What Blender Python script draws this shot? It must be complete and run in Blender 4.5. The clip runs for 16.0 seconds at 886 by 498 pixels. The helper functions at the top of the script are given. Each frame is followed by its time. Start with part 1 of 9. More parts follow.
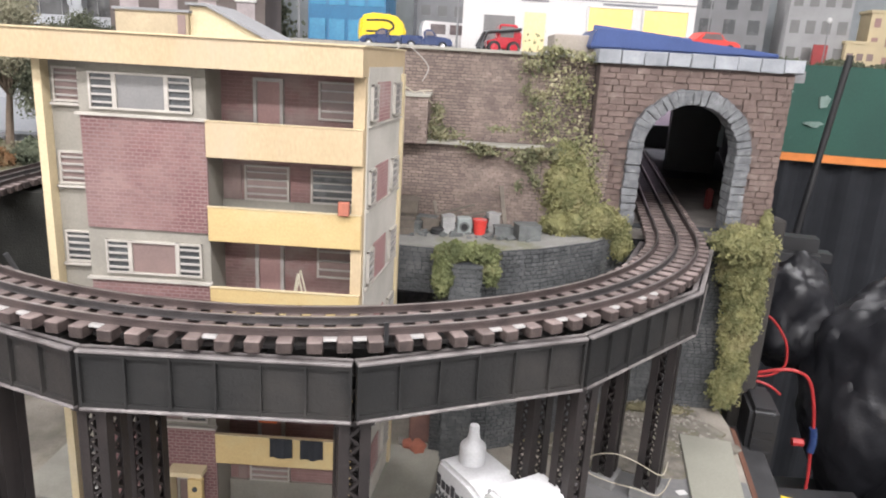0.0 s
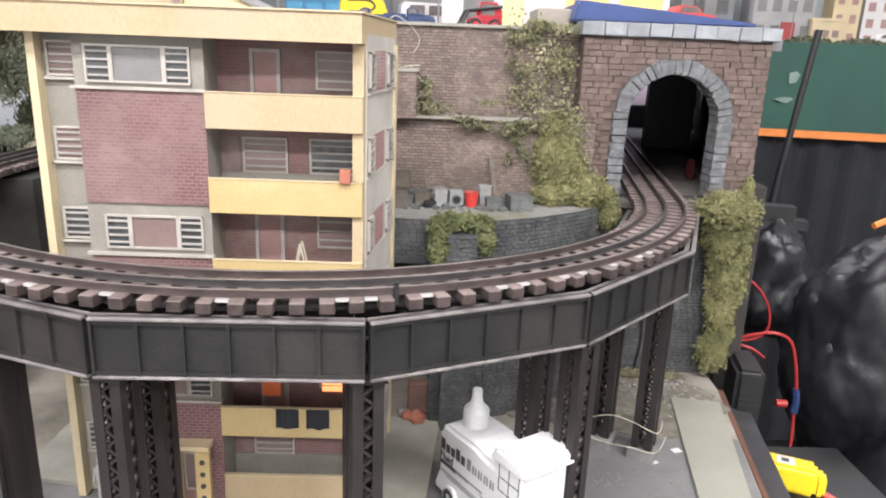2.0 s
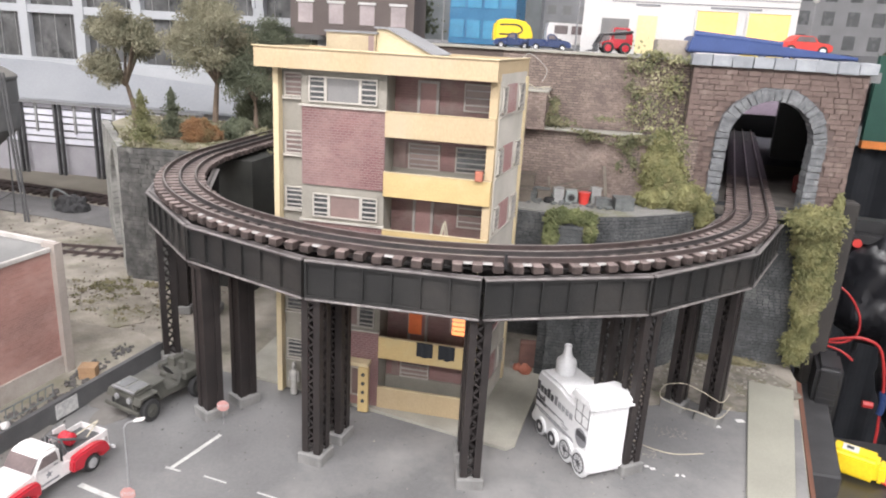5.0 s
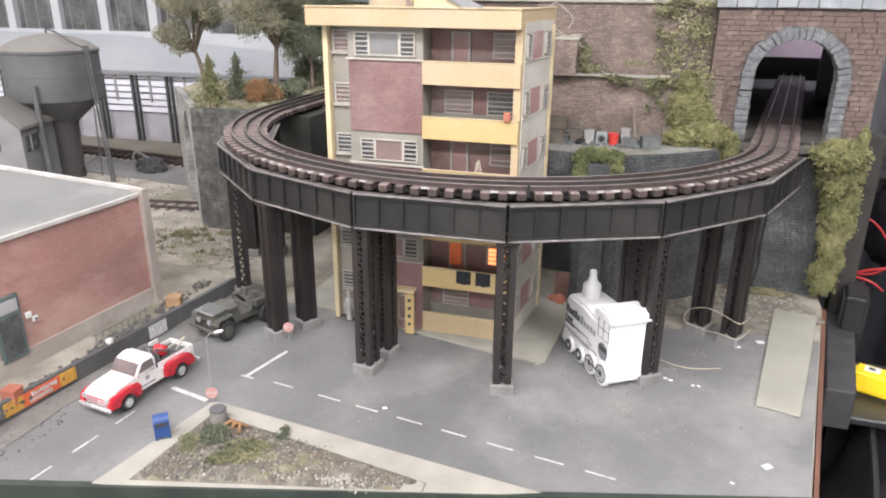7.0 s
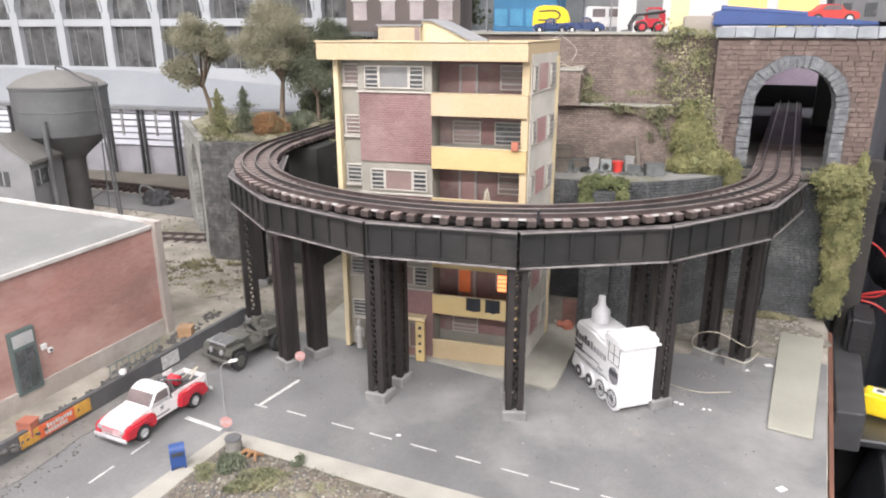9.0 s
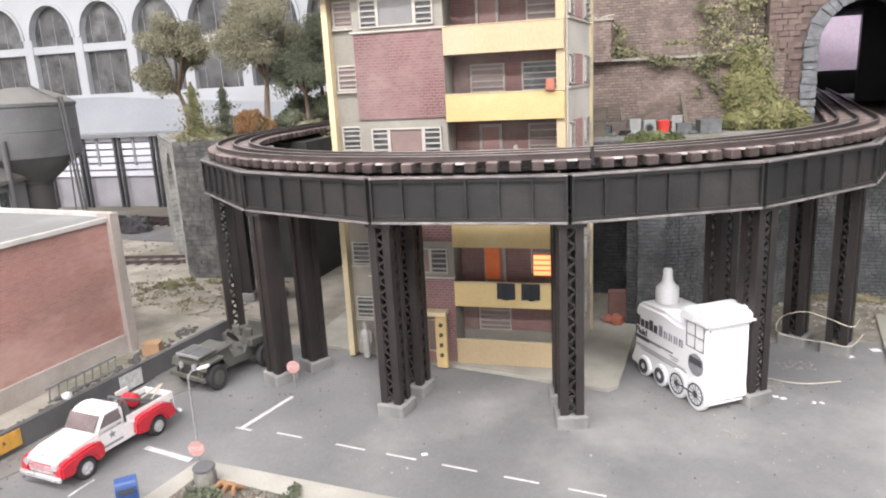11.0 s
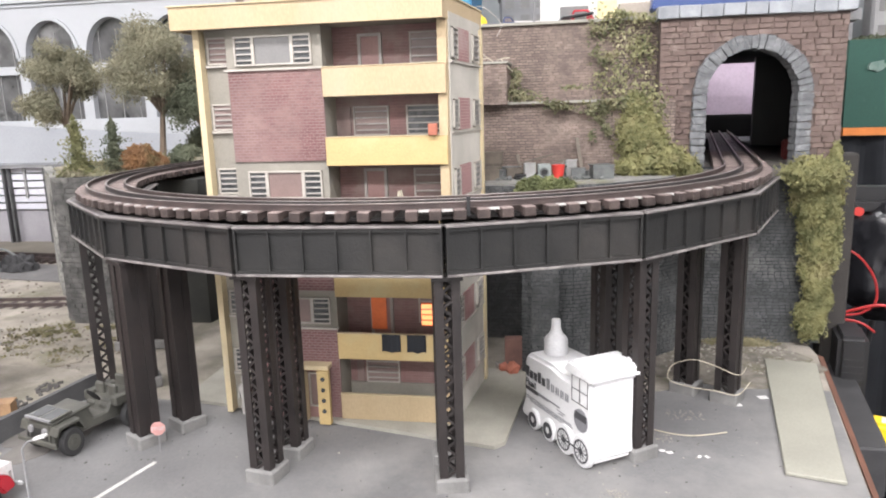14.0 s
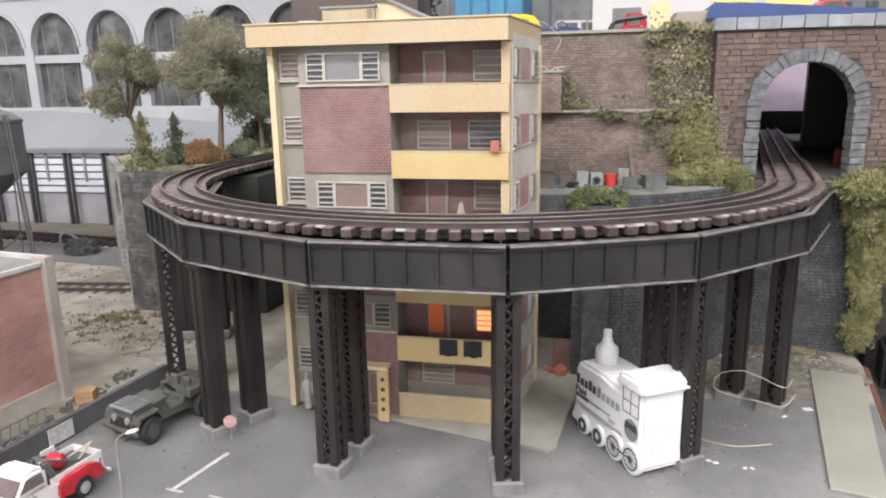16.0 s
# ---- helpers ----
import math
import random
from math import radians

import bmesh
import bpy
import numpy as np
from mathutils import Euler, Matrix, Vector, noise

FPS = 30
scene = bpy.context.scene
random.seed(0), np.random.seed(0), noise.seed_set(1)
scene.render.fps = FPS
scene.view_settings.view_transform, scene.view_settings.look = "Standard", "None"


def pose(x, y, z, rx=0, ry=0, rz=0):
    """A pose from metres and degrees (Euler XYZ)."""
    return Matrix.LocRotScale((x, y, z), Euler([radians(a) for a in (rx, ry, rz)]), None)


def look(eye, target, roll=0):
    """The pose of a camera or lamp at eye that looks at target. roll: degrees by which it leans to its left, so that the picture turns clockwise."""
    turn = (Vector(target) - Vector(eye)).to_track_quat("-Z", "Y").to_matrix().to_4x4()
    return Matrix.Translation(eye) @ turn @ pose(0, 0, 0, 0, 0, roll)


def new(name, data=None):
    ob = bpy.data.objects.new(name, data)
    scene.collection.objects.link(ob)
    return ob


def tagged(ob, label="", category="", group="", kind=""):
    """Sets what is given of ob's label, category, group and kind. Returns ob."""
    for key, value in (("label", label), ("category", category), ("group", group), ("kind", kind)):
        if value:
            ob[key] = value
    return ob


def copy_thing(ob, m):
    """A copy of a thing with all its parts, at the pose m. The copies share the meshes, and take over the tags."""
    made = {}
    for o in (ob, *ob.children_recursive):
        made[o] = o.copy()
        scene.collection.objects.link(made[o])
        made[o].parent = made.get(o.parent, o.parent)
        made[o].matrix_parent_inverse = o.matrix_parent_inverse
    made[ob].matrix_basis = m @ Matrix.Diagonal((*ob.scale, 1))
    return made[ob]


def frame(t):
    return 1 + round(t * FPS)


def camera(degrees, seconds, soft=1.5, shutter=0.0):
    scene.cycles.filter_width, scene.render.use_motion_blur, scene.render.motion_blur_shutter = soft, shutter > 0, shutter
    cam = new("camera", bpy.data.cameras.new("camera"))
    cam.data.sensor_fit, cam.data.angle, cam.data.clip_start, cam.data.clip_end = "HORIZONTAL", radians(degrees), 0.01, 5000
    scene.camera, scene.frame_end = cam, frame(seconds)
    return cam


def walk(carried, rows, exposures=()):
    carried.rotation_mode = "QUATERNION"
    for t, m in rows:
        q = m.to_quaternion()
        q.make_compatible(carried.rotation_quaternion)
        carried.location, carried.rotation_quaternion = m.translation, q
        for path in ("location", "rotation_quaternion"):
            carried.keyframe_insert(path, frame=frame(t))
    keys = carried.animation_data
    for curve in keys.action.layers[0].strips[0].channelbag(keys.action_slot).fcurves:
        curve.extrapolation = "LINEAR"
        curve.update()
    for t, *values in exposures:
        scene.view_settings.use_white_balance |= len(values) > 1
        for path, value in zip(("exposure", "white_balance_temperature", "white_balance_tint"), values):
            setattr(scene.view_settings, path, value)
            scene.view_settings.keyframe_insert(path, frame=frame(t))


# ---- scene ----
cam = camera(65.00, 16.0, soft=2.0)
PATH = [
    (0, (0.0617, -0.4351, 0.3429), (0.0543, 0.0472, 0.2114), 3.37),
    (0.5, (0.0486, -0.4377, 0.3346), (0.0590, 0.0390, 0.1843), 2.97),
    (1, (0.0495, -0.4388, 0.3331), (0.0724, 0.0399, 0.1902), 2.35),
    (1.5, (0.0498, -0.4415, 0.3285), (0.0689, 0.0390, 0.1915), 1.77),
    (2, (0.0441, -0.4467, 0.3264), (0.0563, 0.0344, 0.1907), 2.23),
    (2.5, (0.0302, -0.4520, 0.3260), (0.0147, 0.0279, 0.1864), 2.55),
    (3, (0.0107, -0.4593, 0.3296), (-0.0311, 0.0211, 0.1973), 2.23),
    (3.2, (0.0036, -0.4684, 0.3423), (-0.0413, 0.0111, 0.2080), 2.78),
    (5.3, (0.0887, -0.6243, 0.3656), (-0.0185, -0.1606, 0.2125), 2.28),
    (5.5, (0.0934, -0.6366, 0.3601), (-0.0276, -0.1795, 0.1974), 1.16),
    (6, (0.1050, -0.6527, 0.3578), (-0.0217, -0.2052, 0.1743), 1.07),
    (6.5, (0.1153, -0.6642, 0.3580), (-0.0127, -0.2149, 0.1798), 0.80),
    (7, (0.1229, -0.6737, 0.3607), (-0.0091, -0.2234, 0.1879), 0.54),
    (7.5, (0.1286, -0.6813, 0.3625), (-0.0069, -0.2301, 0.1950), 0.26),
    (8, (0.1270, -0.6850, 0.3626), (-0.0098, -0.2322, 0.2006), -0.20),
    (8.5, (0.1223, -0.6886, 0.3630), (-0.0127, -0.2344, 0.2033), 0.05),
    (10.8, (0.0631, -0.5975, 0.2731), (-0.0649, -0.1289, 0.1545), -2.26),
    (11, (0.0580, -0.5781, 0.2549), (-0.0751, -0.1106, 0.1376), -2.93),
    (11.5, (0.0586, -0.5657, 0.2553), (-0.0568, -0.0927, 0.1416), -2.65),
    (12, (0.0680, -0.5579, 0.2496), (-0.0368, -0.0805, 0.1440), -3.04),
    (12.5, (0.0707, -0.5586, 0.2590), (-0.0233, -0.0791, 0.1530), -1.92),
    (13, (0.0746, -0.5506, 0.2533), (-0.0217, -0.0722, 0.1444), -1.60),
    (13.5, (0.0866, -0.5414, 0.2578), (-0.0027, -0.0613, 0.1503), -1.77),
    (14, (0.0912, -0.5399, 0.2624), (0.0052, -0.0572, 0.1644), -1.68),
    (14.5, (0.0865, -0.5467, 0.2694), (0.0027, -0.0622, 0.1783), -1.50),
    (15, (0.0787, -0.5550, 0.2749), (-0.0036, -0.0700, 0.1858), -1.34),
    (15.5, (0.0771, -0.5620, 0.2886), (-0.0079, -0.0768, 0.2028), -1.30),
    (16, (0.0741, -0.5627, 0.2945), (-0.0345, -0.0879, 0.1816), -0.94),
]
EXPO = [(0, -0.06), (1, 0.02), (3, 0.0), (5.5, -0.05), (8.5, 0.02), (11, 0.12), (14, 0.14), (14.5, -0.2), (16, -0.25)]
walk(cam, [(t, look(eye, target, roll)) for t, eye, target, roll in PATH], exposures=EXPO)

# ---- world and light ----
world = bpy.data.worlds.new("room_world")
scene.world = world
world.use_nodes = True
world.node_tree.nodes["Background"].inputs[0].default_value = (0.9, 0.95, 1.0, 1)
world.node_tree.nodes["Background"].inputs[1].default_value = 0.085


def ceiling_lamp(x, y, z, sx, sy, watts):
    d = bpy.data.lights.new("ceiling_lamp", "AREA")
    d.shape, d.size, d.size_y, d.energy = "RECTANGLE", sx, sy, watts
    d.color = (1.0, 0.968, 0.985)
    o = new("ceiling_lamp", d)
    o.matrix_world = pose(x, y, z)
    return o


LAMPS = [(-1.5, -2.3, 1.5), (0.0, -2.3, 1.5), (1.5, -2.3, 1.5), (-1.5, -1.1, 1.32), (0.0, -1.1, 1.32), (1.5, -1.1, 1.32), (-1.5, 1.3, 0.7), (0.0, 1.3, 0.7), (1.5, 1.3, 0.7)]
for lx, ly, power in LAMPS:
    ceiling_lamp(lx, ly, 1.66, 1.15, 0.28, 34.0 * power)

# ---- materials ----
MATS = {}


def rgb(c):
    return (*c, 1.0)


def mat(name, a, b=None, rough=0.7, scale=60.0, fine=900.0, bump=0.0, metal=0.0, spots=None, spot_at=0.62, vary=0.0,
        brick=None, wander=0.0, world=False, plane="xz", trans=0.0, emit=None, spec=0.35, stretch=(1, 1, 1)):
    """Procedural surface: two colours mixed by coarse noise, fine grain, optional stains, bricks, and variation per object."""
    m = bpy.data.materials.new(name)
    m.use_nodes = True
    nt = m.node_tree
    n, l = nt.nodes, nt.links
    bs = n["Principled BSDF"]
    b = b or tuple(v * 0.82 for v in a)
    tc = n.new("ShaderNodeTexCoord")
    mp = n.new("ShaderNodeMapping")
    mp.inputs["Scale"].default_value = stretch
    l.new(n.new("ShaderNodeNewGeometry").outputs["Position"] if world else tc.outputs["Object"], mp.inputs[0])
    n1 = n.new("ShaderNodeTexNoise")
    n1.inputs["Scale"].default_value, n1.inputs["Detail"].default_value = scale, 6
    l.new(mp.outputs[0], n1.inputs["Vector"])
    n2 = n.new("ShaderNodeTexNoise")
    n2.inputs["Scale"].default_value, n2.inputs["Detail"].default_value = fine, 3
    l.new(mp.outputs[0], n2.inputs["Vector"])
    ramp = n.new("ShaderNodeValToRGB")
    ramp.color_ramp.elements[0].position, ramp.color_ramp.elements[1].position = 0.32, 0.68
    ramp.color_ramp.elements[0].color, ramp.color_ramp.elements[1].color = rgb(b), rgb(a)
    l.new(n1.outputs["Fac"], ramp.inputs[0])
    col = ramp.outputs[0]
    height = n2.outputs["Fac"]

    def mixed(kind, fac, c1, c2):
        x = n.new("ShaderNodeMix")
        x.data_type, x.blend_type = "RGBA", kind
        for sock, val in ((x.inputs[0], fac), (x.inputs[6], c1), (x.inputs[7], c2)):
            if isinstance(val, (int, float)):
                sock.default_value = val
            elif isinstance(val, tuple):
                sock.default_value = val
            else:
                l.new(val, sock)
        return x.outputs[2]

    if brick:
        w, h, mortar_col, gap = brick
        sep = n.new("ShaderNodeSeparateXYZ")
        com = n.new("ShaderNodeCombineXYZ")
        l.new(tc.outputs["Object"], sep.inputs[0])
        l.new(sep.outputs["XYZ".index(plane[0].upper())], com.inputs[0])
        l.new(sep.outputs["XYZ".index(plane[1].upper())], com.inputs[1])
        bt = n.new("ShaderNodeTexBrick")
        bt.inputs["Scale"].default_value = 1.0
        bt.inputs["Brick Width"].default_value, bt.inputs["Row Height"].default_value = w, h
        bt.inputs["Mortar Size"].default_value, bt.inputs["Mortar Smooth"].default_value = gap, 0.2
        bt.inputs["Color1"].default_value, bt.inputs["Color2"].default_value = rgb((1, 1, 1)), rgb((0.80, 0.80, 0.80))
        bt.inputs["Mortar"].default_value = rgb(mortar_col)
        if wander:
            n4 = n.new("ShaderNodeTexNoise")
            n4.inputs["Scale"].default_value, n4.inputs["Detail"].default_value = 0.45 / w, 3
            l.new(tc.outputs["Object"], n4.inputs["Vector"])
            va = n.new("ShaderNodeVectorMath")
            va.operation = "MULTIPLY_ADD"
            va.inputs[1].default_value = (wander, wander, 0)
            l.new(n4.outputs["Color"], va.inputs[0])
            l.new(com.outputs[0], va.inputs[2])
            l.new(va.outputs[0], bt.inputs["Vector"])
        else:
            l.new(com.outputs[0], bt.inputs["Vector"])
        keep = mixed("MULTIPLY", 0.75, col, bt.outputs["Color"])
        col = mixed("MIX", bt.outputs["Fac"], keep, rgb(mortar_col))
        inv = n.new("ShaderNodeMath")
        inv.operation = "MULTIPLY_ADD"
        inv.inputs[1].default_value, inv.inputs[2].default_value = -2.0, 2.0
        l.new(bt.outputs["Fac"], inv.inputs[0])
        add = n.new("ShaderNodeMath")
        l.new(inv.outputs[0], add.inputs[0])
        l.new(n2.outputs["Fac"], add.inputs[1])
        height = add.outputs[0]
    grain = n.new("ShaderNodeMapRange")
    grain.inputs[1].default_value, grain.inputs[2].default_value = 0.3, 0.7
    grain.inputs[3].default_value, grain.inputs[4].default_value = 0.92, 1.06
    l.new(n2.outputs["Fac"], grain.inputs[0])
    col = mixed("MULTIPLY", 1.0, col, grain.outputs[0])
    if spots:
        n3 = n.new("ShaderNodeTexNoise")
        n3.inputs["Scale"].default_value, n3.inputs["Detail"].default_value = scale * 0.45, 5
        n3.inputs["Roughness"].default_value = 0.7
        l.new(mp.outputs[0], n3.inputs["Vector"])
        r3 = n.new("ShaderNodeMapRange")
        r3.inputs[1].default_value, r3.inputs[2].default_value = spot_at - 0.08, spot_at + 0.12
        l.new(n3.outputs["Fac"], r3.inputs[0])
        col = mixed("MIX", r3.outputs[0], col, rgb(spots))
    if vary:
        info = n.new("ShaderNodeObjectInfo")
        isl = n.new("ShaderNodeNewGeometry")
        both = n.new("ShaderNodeMath")
        both.operation = "ADD"
        l.new(info.outputs["Random"], both.inputs[0])
        l.new(isl.outputs["Random Per Island"], both.inputs[1])
        part_of = n.new("ShaderNodeMath")
        part_of.operation = "FRACT"
        l.new(both.outputs[0], part_of.inputs[0])
        rv = n.new("ShaderNodeMapRange")
        rv.inputs[3].default_value, rv.inputs[4].default_value = 1 - vary, 1 + vary
        l.new(part_of.outputs[0], rv.inputs[0])
        col = mixed("MULTIPLY", 1.0, col, rv.outputs[0])
    l.new(col, bs.inputs["Base Color"])
    rr = n.new("ShaderNodeMapRange")
    rr.inputs[3].default_value, rr.inputs[4].default_value = max(rough - 0.1, 0.03), min(rough + 0.12, 1)
    l.new(n1.outputs["Fac"], rr.inputs[0])
    l.new(rr.outputs[0], bs.inputs["Roughness"])
    bs.inputs["Metallic"].default_value = metal
    bs.inputs["Specular IOR Level"].default_value = spec
    bs.inputs["Transmission Weight"].default_value = trans
    if bump:
        bp = n.new("ShaderNodeBump")
        bp.inputs["Strength"].default_value, bp.inputs["Distance"].default_value = min(1.0, bump), 0.0012
        l.new(height, bp.inputs["Height"])
        l.new(bp.outputs[0], bs.inputs["Normal"])
    if emit:
        bs.inputs["Emission Color"].default_value = rgb(emit[0])
        bs.inputs["Emission Strength"].default_value = emit[1]
    MATS[name] = m
    return m


ROAD = mat("road_paint", (0.168, 0.167, 0.166), (0.118, 0.118, 0.119), 0.6, 12, 420, 0.25, spots=(0.215, 0.210, 0.203), spot_at=0.58)
WHITE_LINE = mat("road_line", (0.50, 0.50, 0.48), (0.33, 0.33, 0.32), 0.6, 170, 900, 0.1, spots=(0.24, 0.24, 0.235), spot_at=0.6)
CONCRETE = mat("concrete", (0.33, 0.318, 0.275), (0.26, 0.25, 0.22), 0.85, 40, 800, 0.3)
SIDEWALK = mat("sidewalk", (0.315, 0.30, 0.265), (0.25, 0.24, 0.212), 0.85, 30, 700, 0.35, spots=(0.24, 0.23, 0.2), spot_at=0.64)
DIRT = mat("dirt", (0.20, 0.18, 0.15), (0.075, 0.07, 0.06), 0.95, 70, 600, 1.0, spots=(0.17, 0.165, 0.08), spot_at=0.6)
YARD = mat("yard_ground", (0.335, 0.305, 0.262), (0.185, 0.168, 0.145), 0.95, 26, 400, 0.9, spots=(0.155, 0.148, 0.108), spot_at=0.57)
YELLOW = mat("yellow_paint", (0.470, 0.352, 0.168), (0.425, 0.316, 0.150), 0.6, 28, 700, 0.12, spots=(0.455, 0.385, 0.215), spot_at=0.57)
YELLOW_PALE = mat("yellow_paint_faded", (0.44, 0.345, 0.222), (0.395, 0.305, 0.185), 0.6, 22, 700, 0.12, spots=(0.40, 0.33, 0.235), spot_at=0.58, stretch=(1, 1, 0.45))
CREAM = mat("cream_paint", (0.55, 0.455, 0.29), (0.48, 0.40, 0.26), 0.6, 30, 700, 0.12, spots=(0.5, 0.44, 0.33), spot_at=0.66)
GREY_WALL = mat("grey_wall", (0.262, 0.245, 0.210), (0.215, 0.202, 0.175), 0.7, 26, 800, 0.15, spots=(0.34, 0.325, 0.285), spot_at=0.64)
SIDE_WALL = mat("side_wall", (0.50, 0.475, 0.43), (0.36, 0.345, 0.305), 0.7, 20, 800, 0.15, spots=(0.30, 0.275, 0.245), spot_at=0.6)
RED_WALL = mat("red_wall", (0.24, 0.132, 0.124), (0.19, 0.125, 0.115), 0.75, 34, 900, 0.15, brick=(0.0104, 0.0024, (0.265, 0.165, 0.155), 0.0002), plane="xz", spots=(0.255, 0.205, 0.188), spot_at=0.53)
# Flank brick, a paler red than the front panels.
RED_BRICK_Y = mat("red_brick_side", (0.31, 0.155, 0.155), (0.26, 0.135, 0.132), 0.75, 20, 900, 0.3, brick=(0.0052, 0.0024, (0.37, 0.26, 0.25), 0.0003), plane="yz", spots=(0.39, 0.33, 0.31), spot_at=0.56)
LOUVER = mat("louver_white", (0.375, 0.355, 0.33), (0.30, 0.285, 0.265), 0.5, 80, 900)
TRIM = mat("trim_grey", (0.43, 0.40, 0.36), (0.34, 0.32, 0.285), 0.6, 60, 900)
WIN_DARK = mat("window_dark", (0.085, 0.09, 0.092), (0.055, 0.058, 0.06), 0.25, 60, 700, spec=0.5)
WIN_GREY = mat("window_grey", (0.19, 0.185, 0.18), (0.15, 0.15, 0.15), 0.3, 40, 700, spec=0.5)
WIN_DUSTY = mat("window_dusty", (0.24, 0.17, 0.155), (0.18, 0.13, 0.12), 0.35, 40, 700, spec=0.5)
DOOR_RED = mat("door_red", (0.33, 0.205, 0.19), (0.27, 0.165, 0.155), 0.5, 50, 700)
STEEL = mat("bridge_steel", (0.0245, 0.0238, 0.0228), (0.0128, 0.0130, 0.0132), 0.5, 14, 700, 0.25, spots=(0.040, 0.036, 0.033), spot_at=0.62, spec=0.35)
# Edge wear, with the specular glint of the flanges also put into the colour.
STEEL_EDGE = mat("worn_glinting_edge", (0.20, 0.182, 0.178), (0.085, 0.075, 0.074), 0.45, 50, 900, 0.2, spots=(0.30, 0.275, 0.265), spot_at=0.62, spec=0.5)
STEEL_RED = mat("trestle_steel", (0.0270, 0.0215, 0.0205), (0.0150, 0.0130, 0.0130), 0.5, 40, 900, 0.25, spots=(0.046, 0.036, 0.034), spot_at=0.64, spec=0.4)
# Tie sides darkened for the shade in the gaps, tops lightened as lit from above.
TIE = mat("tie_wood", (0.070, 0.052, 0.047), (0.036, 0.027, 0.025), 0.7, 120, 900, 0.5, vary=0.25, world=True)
TIE_LIT_TOP = mat("tie_lit_top", (0.215, 0.170, 0.158), (0.120, 0.092, 0.085), 0.6, 120, 900, 0.5, vary=0.25, world=True)
RAIL = mat("rail_rust", (0.075, 0.056, 0.052), (0.040, 0.031, 0.030), 0.55, 60, 900, metal=0.1)
RAIL_GLINT = mat("rail_top_glint", (0.40, 0.365, 0.35), (0.24, 0.21, 0.20), 0.30, 40, 900, metal=0.85)
RAIL_DARK = mat("rail_center", (0.062, 0.056, 0.056), (0.034, 0.031, 0.031), 0.5, 60, 900, metal=0.1)
PLATE = mat("bright_plate", (0.55, 0.535, 0.52), None, 0.4, 90, 900, metal=0.3)
BRICK_BROWN = mat("portal_brick", (0.168, 0.124, 0.109), (0.130, 0.095, 0.084), 0.9, 150, 1300, 0.8, vary=0.10, spots=(0.225, 0.178, 0.158), spot_at=0.62, world=True)
MORTAR = mat("dark_mortar", (0.128, 0.097, 0.087), (0.095, 0.073, 0.066), 0.95, 60, 900, 0.3)
ARCH_STONE = mat("arch_stone", (0.184, 0.190, 0.197), (0.112, 0.117, 0.123), 0.85, 150, 1200, 1.0, vary=0.08, spots=(0.28, 0.285, 0.29), spot_at=0.62, world=True)
COPING = mat("coping_stone", (0.30, 0.315, 0.335), (0.22, 0.232, 0.25), 0.85, 60, 900, 0.5, vary=0.08, spots=(0.36, 0.37, 0.38), spot_at=0.62, world=True)
TUNNEL = mat("tunnel_rock", (0.095, 0.095, 0.107), (0.06, 0.06, 0.07), 0.95, 30, 300, 0.8)
VINE = mat("vine_leaf", (0.315, 0.30, 0.165), (0.145, 0.153, 0.08), 0.8, 70, 600, vary=0.14, spots=(0.42, 0.38, 0.255), spot_at=0.60)
VINE_DARK = mat("vine_leaf_dark", (0.19, 0.185, 0.108), (0.095, 0.103, 0.057), 0.85, 70, 600, spots=(0.29, 0.265, 0.16), spot_at=0.58)
BUSH = mat("bush_leaf", (0.262, 0.250, 0.116), (0.130, 0.134, 0.062), 0.85, 60, 600, spots=(0.30, 0.265, 0.145), spot_at=0.63)
TREE_LEAF = mat("tree_leaf", (0.275, 0.258, 0.178), (0.145, 0.145, 0.100), 0.9, 26, 500, spots=(0.32, 0.30, 0.22), spot_at=0.6)
TREE_DARK = mat("tree_leaf_dark", (0.145, 0.155, 0.105), (0.072, 0.085, 0.056), 0.9, 26, 500, spots=(0.19, 0.186, 0.13), spot_at=0.62)
CONIFER = mat("conifer_leaf", (0.205, 0.20, 0.098), (0.115, 0.12, 0.060), 0.9, 40, 500, spots=(0.24, 0.215, 0.13), spot_at=0.6)
ORANGE_LEAF = mat("orange_leaf", (0.285, 0.155, 0.075), (0.17, 0.095, 0.05), 0.9, 70, 500, spots=(0.17, 0.145, 0.075), spot_at=0.6)
BARK = mat("bark", (0.19, 0.145, 0.11), (0.11, 0.085, 0.065), 0.95, 80, 700, 0.8)
GRASS = mat("grass_mat", (0.235, 0.225, 0.135), (0.135, 0.13, 0.082), 0.95, 45, 500, 1.0, spots=(0.30, 0.27, 0.21), spot_at=0.53)
WHITE_PLASTIC = mat("white_plastic", (0.63, 0.63, 0.635), (0.60, 0.60, 0.61), 0.35, 40, 500, spec=0.5)
PRINT = mat("black_print", (0.05, 0.05, 0.055), None, 0.5, 60, 500)
PRINT_GREY = mat("grey_print", (0.20, 0.20, 0.215), None, 0.5, 60, 500)
BLACK = mat("black_plastic", (0.018, 0.018, 0.02), (0.012, 0.012, 0.013), 0.4, 40, 500, spec=0.5)
BLACK_BAG = mat("black_bag", (0.016, 0.0165, 0.020), (0.010, 0.010, 0.012), 0.40, 20, 300, 0.3, spec=0.45)
BLACK_CLOTH = mat("black_cloth", (0.024, 0.026, 0.031), (0.015, 0.0165, 0.02), 0.9, 20, 600, 0.4)
DARK_GREY = mat("dark_grey", (0.105, 0.105, 0.108), (0.072, 0.072, 0.075), 0.7, 40, 600, 0.2)
MID_GREY = mat("mid_grey", (0.24, 0.24, 0.245), (0.19, 0.19, 0.195), 0.7, 30, 600, 0.2)
